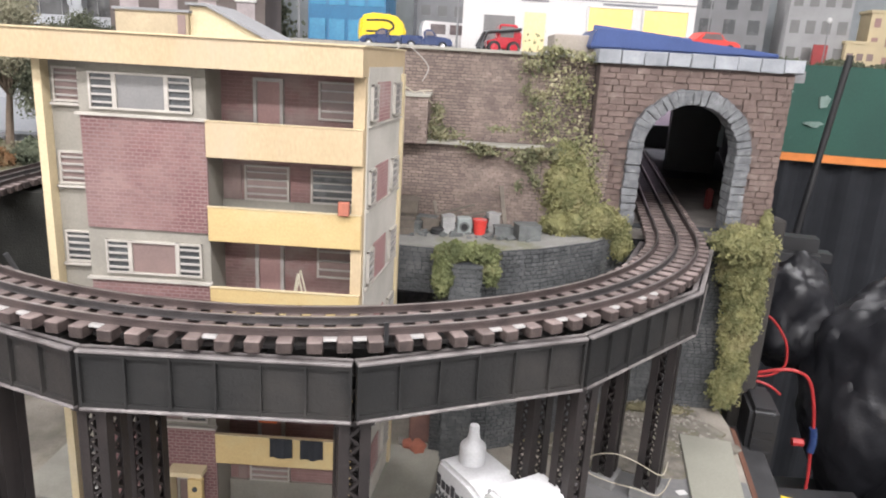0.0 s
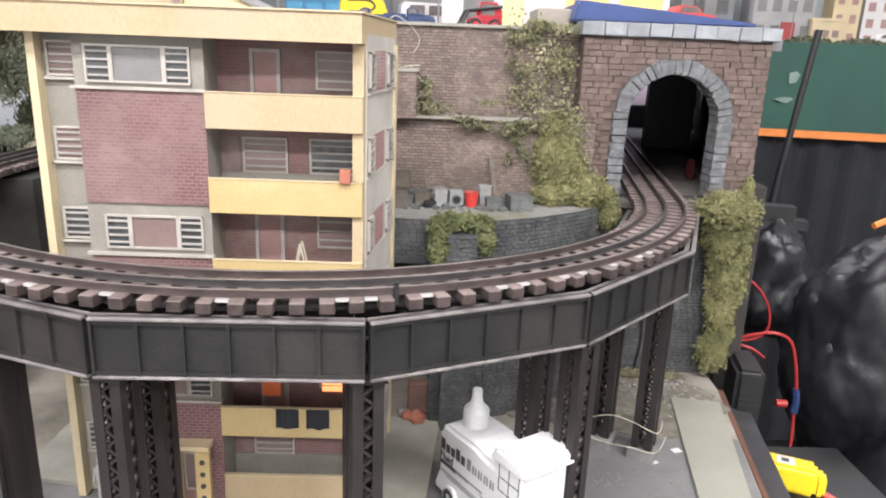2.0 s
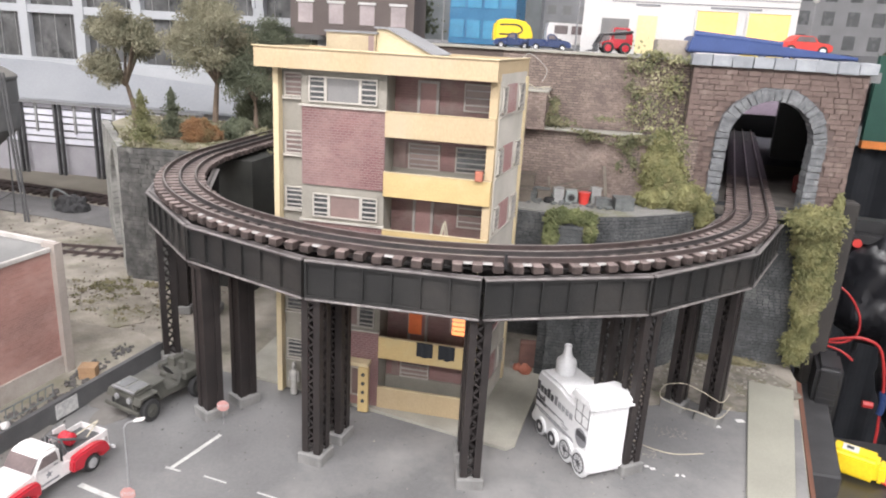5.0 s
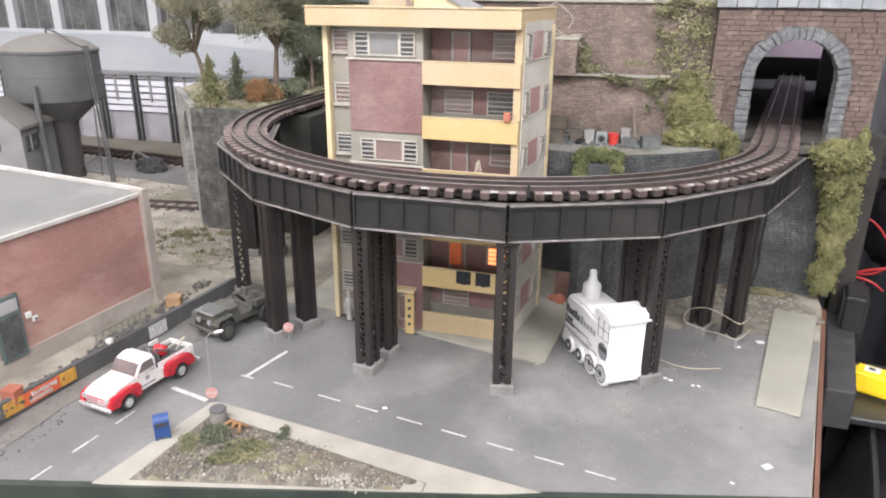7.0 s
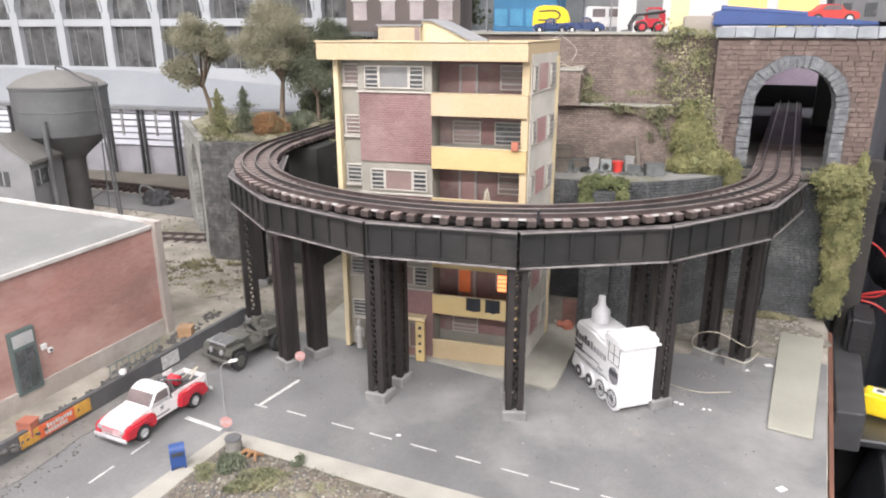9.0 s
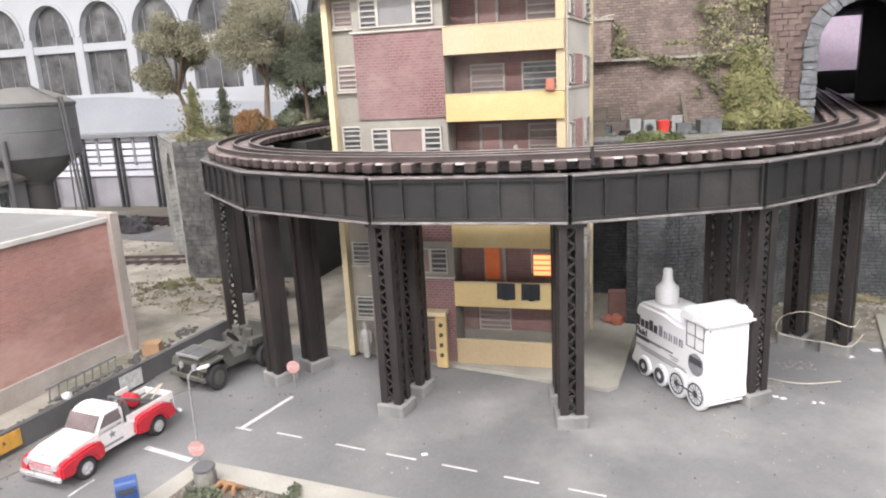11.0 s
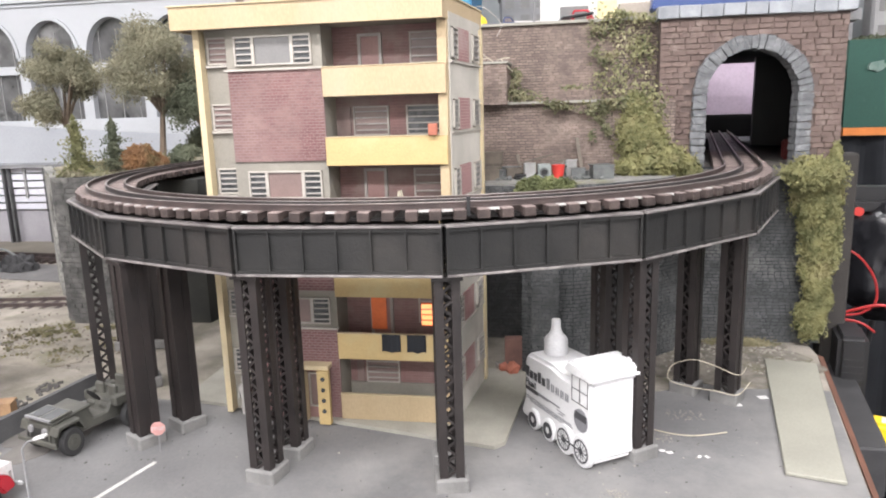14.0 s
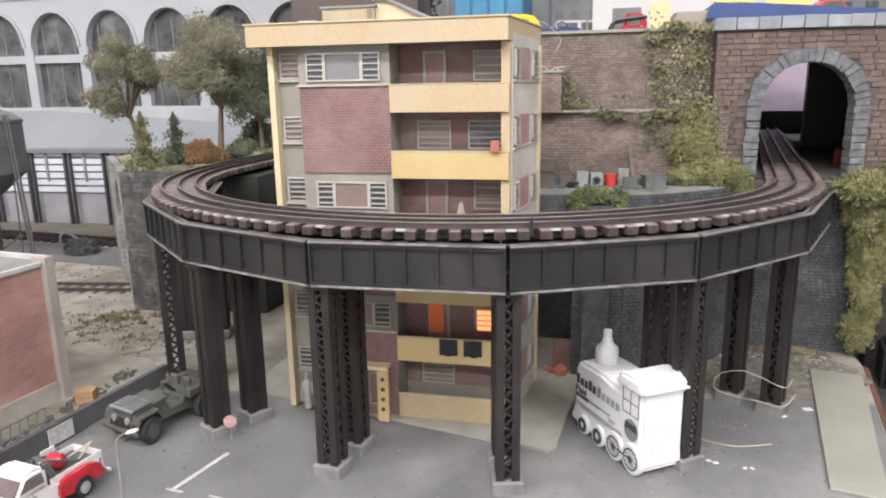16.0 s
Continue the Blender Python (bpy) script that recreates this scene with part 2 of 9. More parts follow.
GREEN_BOARD = mat("green_board", (0.026, 0.085, 0.064), (0.020, 0.068, 0.052), 0.6, 8, 300, 0.1, spots=(0.26, 0.33, 0.30), spot_at=0.74)
ORANGE = mat("orange_paint", (0.72, 0.24, 0.06), (0.6, 0.2, 0.05), 0.55, 40, 600)
WOOD_RED = mat("edge_wood", (0.15, 0.068, 0.045), (0.10, 0.047, 0.032), 0.75, 30, 500, 0.4, stretch=(3, 0.3, 3))
BOARD = mat("painted_board", (0.285, 0.28, 0.235), (0.24, 0.235, 0.20), 0.6, 18, 600, 0.12, spots=(0.26, 0.255, 0.215), spot_at=0.66)
RED_CAR = mat("red_enamel", (0.42, 0.022, 0.035), (0.36, 0.018, 0.03), 0.25, 40, 600, spec=0.6)
WHITE_CAR = mat("white_enamel", (0.62, 0.60, 0.595), (0.58, 0.56, 0.555), 0.28, 40, 600, spec=0.6)
BLUE_CAR = mat("blue_enamel", (0.022, 0.042, 0.12), (0.018, 0.034, 0.10), 0.28, 40, 600, spec=0.6)
CHROME = mat("chrome", (0.66, 0.66, 0.67), None, 0.25, 60, 600, metal=0.6)
RUBBER = mat("tyre_rubber", (0.03, 0.03, 0.031), None, 0.8, 60, 600)
GLASS_CAR = mat("car_glass", (0.17, 0.135, 0.135), (0.10, 0.085, 0.085), 0.1, 60, 600, spec=0.6)
OLIVE = mat("olive_drab", (0.082, 0.081, 0.070), (0.050, 0.050, 0.044), 0.55, 60, 700, 0.2, spots=(0.12, 0.118, 0.098), spot_at=0.62)
POST_BLUE = mat("postal_blue", (0.025, 0.065, 0.21), (0.02, 0.05, 0.16), 0.45, 60, 600)
SIGN_RED = mat("sign_red", (0.46, 0.25, 0.235), (0.38, 0.20, 0.19), 0.5, 90, 600)
SIGN_YELLOW = mat("sign_yellow", (0.52, 0.29, 0.055), (0.38, 0.20, 0.045), 0.6, 120, 600, spots=(0.25, 0.13, 0.05), spot_at=0.62)
RED_PLAIN = mat("red_plastic", (0.62, 0.06, 0.05), (0.52, 0.05, 0.04), 0.4, 60, 600)
TERRA = mat("terracotta", (0.36, 0.13, 0.085), (0.27, 0.10, 0.07), 0.8, 60, 600, 0.3)
TANK = mat("tank_grey", (0.125, 0.128, 0.13), (0.09, 0.092, 0.095), 0.65, 16, 500, 0.2, spots=(0.17, 0.172, 0.172), spot_at=0.6)
TANK_TOP = mat("tank_roof", (0.20, 0.192, 0.18), (0.15, 0.145, 0.136), 0.85, 14, 500, 0.2, spec=0.15)
SHED_GREY = mat("shed_grey", (0.36, 0.36, 0.36), (0.29, 0.29, 0.29), 0.75, 24, 500, 0.2)
WAREHOUSE = mat("warehouse_brick", (0.375, 0.190, 0.160), (0.255, 0.150, 0.130), 0.85, 13, 900, 0.35, brick=(0.0058, 0.0024, (0.32, 0.19, 0.165), 0.0002), plane="yz", spots=(0.42, 0.285, 0.25), spot_at=0.53, stretch=(1, 0.7, 1.5))
ROOFING = mat("roof_felt", (0.190, 0.190, 0.186), (0.138, 0.138, 0.136), 0.85, 7, 400, 0.3, spots=(0.26, 0.26, 0.25), spot_at=0.56)
STUCCO = mat("stucco_pale", (0.34, 0.30, 0.27), (0.25, 0.22, 0.20), 0.85, 18, 600, 0.3, spots=(0.40, 0.375, 0.345), spot_at=0.6)
STATION = mat("station_white", (0.482, 0.499, 0.525), (0.430, 0.447, 0.469), 0.7, 8, 400, 0.1)
# The pale spots are reflections painted into the dark glass colour.
STATION_GLASS = mat("station_glass", (0.125, 0.125, 0.127), (0.045, 0.046, 0.046), 0.3, 22, 90, spec=0.5, spots=(0.235, 0.235, 0.235), spot_at=0.6)
SLAT_WHITE = mat("slat_white", (0.76, 0.76, 0.82), (0.70, 0.70, 0.77), 0.6, 30, 500)
BACKDROP = mat("painted_backdrop", (0.28, 0.30, 0.31), (0.20, 0.215, 0.225), 0.9, 2.2, 60, spots=(0.085, 0.10, 0.095), spot_at=0.63)
ROOM_WALL = mat("room_wall", (0.74, 0.74, 0.73), (0.68, 0.68, 0.67), 0.9, 3, 200)
ROOM_FLOOR = mat("room_floor", (0.05, 0.05, 0.052), (0.035, 0.035, 0.036), 0.8, 5, 200)
CEILING = mat("ceiling_tile", (0.7, 0.7, 0.69), (0.64, 0.64, 0.63), 0.9, 5, 200, 0.2)
STEELCAR = mat("stainless_car", (0.50, 0.52, 0.54), (0.44, 0.46, 0.48), 0.35, 40, 600, metal=0.35)
GLOW = mat("lit_curtain", (0.55, 0.14, 0.05), None, 0.6, 90, 500, emit=((1.0, 0.22, 0.06), 0.10))
GLOW_HOT = mat("lit_blind", (0.9, 0.5, 0.25), None, 0.6, 90, 500, emit=((1.0, 0.42, 0.16), 1.3))
BUILDING_LIT = mat("shop_lit", (0.85, 0.55, 0.2), None, 0.6, 30, 300, emit=((1.0, 0.45, 0.10), 0.6))
SHOP_WHITE = mat("shop_white", (0.561, 0.557, 0.548), (0.527, 0.518, 0.510), 0.5, 20, 500)
BLUE_GLASS = mat("blue_tower", (0.03, 0.16, 0.30), (0.025, 0.12, 0.24), 0.3, 20, 300, spec=0.5)
BROWN_BLDG = mat("brown_tower", (0.15, 0.125, 0.115), (0.11, 0.09, 0.085), 0.8, 14, 500, 0.3)
BLUE_ROLL = mat("blue_vinyl", (0.045, 0.075, 0.20), (0.035, 0.06, 0.16), 0.4, 30, 500, 0.15)
YELLOW_TOY = mat("yellow_plastic", (0.80, 0.58, 0.02), (0.70, 0.50, 0.02), 0.35, 40, 500, spec=0.5)
WIRE_RED = mat("red_wire_sheath", (0.36, 0.03, 0.03), (0.27, 0.022, 0.024), 0.4, 60, 600)
WIRE_TAN = mat("tan_wire", (0.46, 0.42, 0.33), None, 0.5, 60, 500)
PINK = mat("far_wall_pink", (0.56, 0.46, 0.56), (0.48, 0.39, 0.48), 0.8, 14, 200)
FIGURE = mat("figure_grey", (0.36, 0.35, 0.33), (0.27, 0.26, 0.25), 0.7, 200, 900)
CRATE = mat("crate_wood", (0.17, 0.145, 0.12), (0.11, 0.095, 0.08), 0.85, 90, 900, 0.4)
JUNK = mat("junk_metal", (0.16, 0.17, 0.165), (0.095, 0.10, 0.10), 0.6, 120, 900, 0.3)
RUBBLE = mat("rubble_stone", (0.34, 0.32, 0.29), (0.20, 0.19, 0.175), 0.9, 60, 700, 0.6, vary=0.3)

WALL_BRICK = mat("wall_brick_piece", (0.230, 0.180, 0.155), (0.168, 0.133, 0.116), 0.9, 40, 1100, 0.6, vary=0.18, spots=(0.27, 0.22, 0.188), spot_at=0.62, world=True)
WALL_JOINT = mat("wall_joint", (0.115, 0.09, 0.08), (0.085, 0.068, 0.06), 0.95, 60, 900, 0.3)
RED_PIECE = mat("red_brick_piece", (0.172, 0.086, 0.085), (0.130, 0.069, 0.069), 0.75, 13, 900, 0.2, vary=0.10, spots=(0.255, 0.172, 0.16), spot_at=0.55, world=True)
RED_JOINT = mat("red_joint", (0.265, 0.185, 0.176), (0.205, 0.146, 0.139), 0.8, 30, 900, 0.2)
BLUE_PIECE = mat("blue_stone_piece", (0.110, 0.114, 0.115), (0.056, 0.059, 0.061), 0.8, 34, 900, 0.9, vary=0.14, spots=(0.150, 0.152, 0.148), spot_at=0.62, world=True)
BLUE_JOINT = mat("blue_stone_joint", (0.046, 0.049, 0.053), (0.030, 0.032, 0.036), 0.9, 60, 900, 0.3)
GREY_PIECE = mat("grey_stone_piece", (0.105, 0.103, 0.098), (0.048, 0.048, 0.046), 0.85, 70, 600, 1.0, vary=0.12, spots=(0.19, 0.185, 0.170), spot_at=0.60, world=True)
GREY_JOINT = mat("grey_stone_joint", (0.066, 0.065, 0.063), (0.042, 0.042, 0.041), 0.9, 60, 900, 0.3)

# ---- mesh tools ----


def cuboid(bm, c, s, m=None):
    """A box with centre c and size s, through the matrix m."""
    x, y, z = (v / 2 for v in s)
    vs = []
    for dx, dy, dz in ((-x, -y, -z), (x, -y, -z), (x, y, -z), (-x, y, -z), (-x, -y, z), (x, -y, z), (x, y, z), (-x, y, z)):
        p = Vector((c[0] + dx, c[1] + dy, c[2] + dz))
        vs.append(bm.verts.new(m @ p if m else p))
    for f in ((3, 2, 1, 0), (4, 5, 6, 7), (0, 1, 5, 4), (1, 2, 6, 5), (2, 3, 7, 6), (3, 0, 4, 7)):
        bm.faces.new([vs[i] for i in f])
    return bm


def span(bm, x0, x1, y0, y1, z0, z1):
    return cuboid(bm, ((x0 + x1) / 2, (y0 + y1) / 2, (z0 + z1) / 2), (abs(x1 - x0), abs(y1 - y0), abs(z1 - z0)))


def bevel(bm, w, seg=1):
    bmesh.ops.bevel(bm, geom=bm.edges[:] + bm.verts[:], offset=w, segments=seg, affect="EDGES", clamp_overlap=True)
    return bm


def tube(bm, p0, p1, r0, r1=None, n=10, caps=True):
    """A straight tapered tube."""
    r1 = r0 if r1 is None else r1
    p0, p1 = Vector(p0), Vector(p1)
    d = (p1 - p0).normalized()
    u = d.orthogonal().normalized()
    v = d.cross(u)
    rings = []
    for p, r in ((p0, r0), (p1, r1)):
        rings.append([bm.verts.new(p + r * (math.cos(a) * u + math.sin(a) * v)) for a in (2 * math.pi * i / n for i in range(n))])
    for i in range(n):
        bm.faces.new((rings[0][i], rings[0][(i + 1) % n], rings[1][(i + 1) % n], rings[1][i]))
    if caps:
        bm.faces.new(rings[0][::-1])
        bm.faces.new(rings[1])
    return bm


def lathe(bm, profile, centre=(0, 0), n=24, m=None):
    """A body turned round the z axis from (radius, height) pairs."""
    rings = []
    for r, z in profile:
        ring = []
        for i in range(n):
            a = 2 * math.pi * i / n
            p = Vector((centre[0] + r * math.cos(a), centre[1] + r * math.sin(a), z))
            ring.append(bm.verts.new(m @ p if m else p))
        rings.append(ring)
    for a, b in zip(rings, rings[1:]):
        for i in range(n):
            bm.faces.new((a[i], a[(i + 1) % n], b[(i + 1) % n], b[i]))
    bm.faces.new(rings[0][::-1])
    bm.faces.new(rings[-1])
    return bm


def prism(bm, outline, axis, a, b, m=None):
    """A closed outline (pairs) pushed along an axis from a to b."""
    def at(p, d):
        q = {"x": (d, p[0], p[1]), "y": (p[0], d, p[1]), "z": (p[0], p[1], d)}[axis]
        return m @ Vector(q) if m else Vector(q)
    lo = [bm.verts.new(at(p, a)) for p in outline]
    hi = [bm.verts.new(at(p, b)) for p in outline]
    n = len(outline)
    bm.faces.new(lo)
    bm.faces.new(hi[::-1])
    for i in range(n):
        bm.faces.new((lo[(i + 1) % n], lo[i], hi[i], hi[(i + 1) % n]))
    bmesh.ops.recalc_face_normals(bm, faces=bm.faces[:])
    return bm


def sweep(bm, pts, r, n=8):
    """A round wire through points."""
    pts = [Vector(p) for p in pts]
    rings = []
    for i, p in enumerate(pts):
        d = (pts[min(i + 1, len(pts) - 1)] - pts[max(i - 1, 0)]).normalized()
        u = d.cross(Vector((0.13, 0.21, 0.97))).normalized()
        v = d.cross(u)
        rings.append([bm.verts.new(p + r * (math.cos(a) * u + math.sin(a) * v)) for a in (2 * math.pi * k / n for k in range(n))])
    for a, b in zip(rings, rings[1:]):
        for i in range(n):
            bm.faces.new((a[i], a[(i + 1) % n], b[(i + 1) % n], b[i]))
    bm.faces.new(rings[0][::-1])
    bm.faces.new(rings[-1])
    return bm


def curve_pts(pts, steps=8):
    """Points of a smooth line through the given ones."""
    p = [Vector(q) for q in pts]
    out = []
    for i in range(len(p) - 1):
        a, b, c, d = p[max(i - 1, 0)], p[i], p[i + 1], p[min(i + 2, len(p) - 1)]
        for k in range(steps):
            t = k / steps
            out.append(0.5 * (2 * b + (c - a) * t + (2 * a - 5 * b + 4 * c - d) * t * t + (3 * b - a - 3 * c + d) * t ** 3))
    return out + [p[-1]]


def mesh_of(name, bm, material, smooth=False):
    me = bpy.data.meshes.new(name)
    bmesh.ops.recalc_face_normals(bm, faces=bm.faces[:])
    bm.to_mesh(me)
    bm.free()
    if material:
        me.materials.append(material)
    if smooth:
        me.shade_smooth()
        me.set_sharp_from_angle(angle=radians(38))
    return me


def part(name, bm, material, parent, label="", smooth=False):
    o = new(name, mesh_of(name, bm, material, smooth))
    o.parent = parent
    if label:
        tagged(o, label)
    return o


def thing(name, label, category, at=None, group="", kind=""):
    o = new(name)
    o.empty_display_size = 0.01
    if at:
        o.matrix_world = at if isinstance(at, Matrix) else pose(*at)
    return tagged(o, label, category, group, kind)


def solid(name, bm, material, label, category, at=None, group="", kind="", smooth=False):
    o = new(name, mesh_of(name, bm, material, smooth))
    if at:
        o.matrix_world = at if isinstance(at, Matrix) else pose(*at)
    return tagged(o, label, category, group, kind)


def structure(name, bm, material, label, at=None):
    return solid(name, bm, material, label, name.rstrip("0123456789_").replace("_", " "), at, kind="structure")


def B():
    return bmesh.new()


def leaves(bm, pts, size, rnd, flat=0.0):
    """Small bent leaf pieces at the given points."""
    for p in pts:
        s = size * rnd.uniform(0.5, 1.4)
        q = Euler((rnd.uniform(0, 6.3), rnd.uniform(0, 6.3), rnd.uniform(0, 6.3))).to_matrix()
        a = [q @ Vector(v) * s + Vector(p) for v in ((-0.5, -0.25, 0), (0.1, -0.5, 0.2), (0.55, 0.0, 0), (0.1, 0.5, 0.25), (-0.5, 0.25, -0.1))]
        v = [bm.verts.new(x) for x in a]
        bm.faces.new(v[:3])
        bm.faces.new((v[0], v[2], v[3]))
        bm.faces.new((v[0], v[3], v[4]))
    return bm

# ---- plan ----
CX, CY = -0.066, 0.252          # centre of the curved track
R_OUT, R_MID, R_IN = 0.352, 0.3355, 0.319
R_GIRD = 0.3685                 # corners of the outer girders
Z_GT, Z_GB = 0.190, 0.1555      # girder top and bottom
Z_RAIL = 0.2045
DECK = 0.352                    # upper terrace
POR_Y = 0.245                   # face of the tunnel portal


def polar(r, a, z):
    return Vector((CX + r * math.cos(radians(a)), CY + r * math.sin(radians(a)), z))


# ---- ground and room ----
bm = B()
outline = [(-2.6, -0.9), (-0.345, -0.349), (0.2725, -0.181), (0.352, 0.205), (0.40, 1.9), (-2.6, 1.9)]
prism(bm, outline, "z", -0.03, 0.0)
structure("ground", bm, YARD, "tan and grey scenery ground of a model railway layout")
bm = B()
prism(bm, [(-0.42, -0.366), (0.2715, -0.1805), (0.33, 0.105), (0.25, 0.135), (0.18, 0.09), (0.06, 0.06), (-0.19, 0.015), (-0.36, 0.03), (-0.372, -0.12)], "z", -0.01, 0.0012)
structure("road", bm, ROAD, "smooth grey painted roadway with worn pale patches")
bm = B()
span(bm, -3.2, 3.2, -3.2, 3.2, -1.02, -1.0)
structure("floor", bm, ROOM_FLOOR, "dark floor of the exhibition room")
bm = B()
span(bm, -3.2, 3.2, -3.2, 3.2, 1.7, 1.74)
structure("ceiling", bm, CEILING, "off-white tiled room ceiling")
for i, (x0, x1, y0, y1) in enumerate(((-3.25, 3.25, 3.2, 3.26), (-3.25, 3.25, -3.26, -3.2), (-3.26, -3.2, -3.2, 3.2), (3.2, 3.26, -3.2, 3.2))):
    bm = B()
    span(bm, x0, x1, y0, y1, -1.0, 1.7)
    structure(("wall_north", "wall_south", "wall_west", "wall_east")[i], bm, ROOM_WALL, "plain pale wall of the room")
for lx, ly, power in LAMPS:
    t = thing("ceiling_light", "white fluorescent ceiling light with a flat diffuser", "light", (lx, ly, 1.7), group="ceiling lights")
    bm = B()
    for c, s in (((0, 0.155, -0.02), (1.24, 0.02, 0.04)), ((0, -0.155, -0.02), (1.24, 0.02, 0.04)), ((0.61, 0, -0.02), (0.02, 0.29, 0.04)), ((-0.61, 0, -0.02), (0.02, 0.29, 0.04))):
        cuboid(bm, c, s)
    part("frame", bm, SHOP_WHITE, t)
    bm = B()
    cuboid(bm, (0, 0, -0.012), (1.2, 0.29, 0.004))
    part("diffuser", bm, SHOP_WHITE, t)

# front and right edges of the table
bm = B()
prism(bm, [(-0.345, -0.349), (0.2725, -0.181), (0.2735, -0.187), (-0.345, -0.3555)], "z", -0.12, 0.004)
structure("trim_front", bm, mat("edge_green", (0.035, 0.045, 0.035), (0.02, 0.026, 0.022), 0.7, 30, 500), "dark green front edge of the layout table")
bm = B()
prism(bm, [(0.2725, -0.187), (0.2760, -0.187), (0.3555, 0.199), (0.352, 0.205)], "z", -0.05, 0.0008)
structure("trim_right", bm, WOOD_RED, "reddish bare wood strip along the table edge")

# left table skirt stays dark under the layout
bm = B()
prism(bm, [(-0.345, -0.345), (0.27, -0.178), (0.345, 0.2), (0.33, 0.2), (0.26, -0.16), (-0.345, -0.325)], "z", -1.0, -0.03)
structure("skirt", bm, BLACK_CLOTH, "black cloth skirt below the layout table")

# road lines
LINES = [((-0.2200, -0.0905), (-0.2335, -0.1475), 0.0037), ((-0.2900, -0.1880), (-0.2450, -0.1978), 0.0046), ((-0.2390, -0.1480), (-0.2240, -0.1500), 0.002)]
k = 0
for a, b in ((-0.2020, -0.1800), (-0.1501, -0.1264), (-0.1088, -0.0859), (-0.0664, -0.0412), (-0.0224, 0.0008), (0.0197, 0.0433), (0.062, 0.0863), (0.104, 0.128)):
    ya, yb = (-0.1505 - 0.152 * (x + 0.2) for x in (a, b))
    LINES.append(((a, ya), (b, yb), 0.0014))
for y0, y1 in ((-0.2537, -0.233), (-0.2984, -0.2729), (-0.343, -0.318)):
    LINES.append(((-0.2978 + 0.12 * (y0 + 0.24), y0), (-0.2978 + 0.12 * (y1 + 0.24), y1), 0.0016))
for a, b, w in LINES:
    a, b = Vector((*a, 0.0016)), Vector((*b, 0.0016))
    d = (b - a).normalized()
    s = Vector((-d.y, d.x, 0)) * w / 2
    bm = B()
    prism(bm, [(p.x, p.y) for p in (a - s, b - s, b + s, a + s)], "z", 0.0008, 0.0017)
    solid("road_line", bm, WHITE_LINE, "worn white painted road marking", "road marking", group="road markings", kind="structure")

# traffic island with sidewalk
OUT = [(-0.2365, -0.2035), (-0.228, -0.2005), (0.075, -0.2365), (0.045, -0.2475), (-0.2475, -0.326), (-0.259, -0.328)]
INN = [(-0.2245, -0.2175), (-0.216, -0.2165), (-0.025, -0.2500), (-0.012, -0.2620), (-0.2220, -0.319), (-0.2345, -0.3165)]
bm = B()
prism(bm, OUT, "z", 0.0, 0.0042)
structure("pavement", bm, SIDEWALK, "pale concrete sidewalk round a traffic island")
bm = B()
rnd = random.Random(4)
nx = 34
grid = {}
for i in range(nx + 1):
    for j in range(15):
        u, v = i / nx, j / 14
        top = Vector((-0.2245, -0.2175)).lerp(Vector((-0.012, -0.252)), u)
        low = Vector((-0.2345, -0.3165)).lerp(Vector((-0.012, -0.262)), u)
        p = top.lerp(low, v)
        h = 0.0045 + 0.006 * max(0, math.sin(math.pi * min(1, u * 1.3))) * math.sin(math.pi * v) + 0.0025 * noise.noise(Vector((p.x * 90, p.y * 90, 0)))
        grid[i, j] = bm.verts.new((p.x, p.y, h if 0 < v < 1 and 0 < u < 1 else 0.0044))
for i in range(nx):
    for j in range(14):
        bm.faces.new((grid[i, j], grid[i, j + 1], grid[i + 1, j + 1], grid[i + 1, j]))
structure("lawn", bm, DIRT, "rough earth and dry turf of the traffic island")

# irregular patches of ground cover


def patch(name, label, material, c, r, z, seed):
    bm = B()
    pts = []
    for i in range(60):
        a = 2 * math.pi * i / 60
        k = 1 + 0.45 * noise.noise(Vector((math.cos(a) * 1.3, math.sin(a) * 1.3, seed))) + 0.22 * noise.noise(Vector((math.cos(a) * 4, math.sin(a) * 4, seed + 9)))
        pts.append((c[0] + r[0] * k * math.cos(a), c[1] + r[1] * k * math.sin(a)))
    prism(bm, pts, "z", 0.0, z)
    return structure(name, bm, material, label)


patch("rubble_patch", "grey-tan rubble ground with thin dry weeds", mat("rubble_ground", (0.235, 0.215, 0.185), (0.115, 0.105, 0.090), 0.95, 75, 420, 1.0, spots=(0.14, 0.132, 0.085), spot_at=0.58), (0.220, 0.188), (0.13, 0.066), 0.0021, 3)
DUST = mat("road_dust", (0.165, 0.156, 0.145), (0.125, 0.118, 0.11), 0.95, 45, 500, 0.5, spots=(0.205, 0.196, 0.184), spot_at=0.6)
patch("dust_patch", "brownish dust along the foot of the low wall", DUST, (-0.388, -0.235), (0.034, 0.11), 0.0019, 13)
patch("dust_patch", "brownish dust below the parked jeep", DUST, (-0.338, -0.045), (0.028, 0.055), 0.0018, 15)
YARD_WEED = mat("yard_weed", (0.285, 0.259, 0.218), (0.160, 0.145, 0.120), 0.95, 40, 500, 1.0, spots=(0.165, 0.155, 0.108), spot_at=0.56)
patch("grass_patch", "thin olive grass on tan ground", YARD_WEED, (-0.50, 0.13), (0.06, 0.05), 0.0013, 5)
patch("grass_patch", "thin olive grass on tan ground", YARD_WEED, (-0.60, 0.10), (0.05, 0.04), 0.0011, 8)

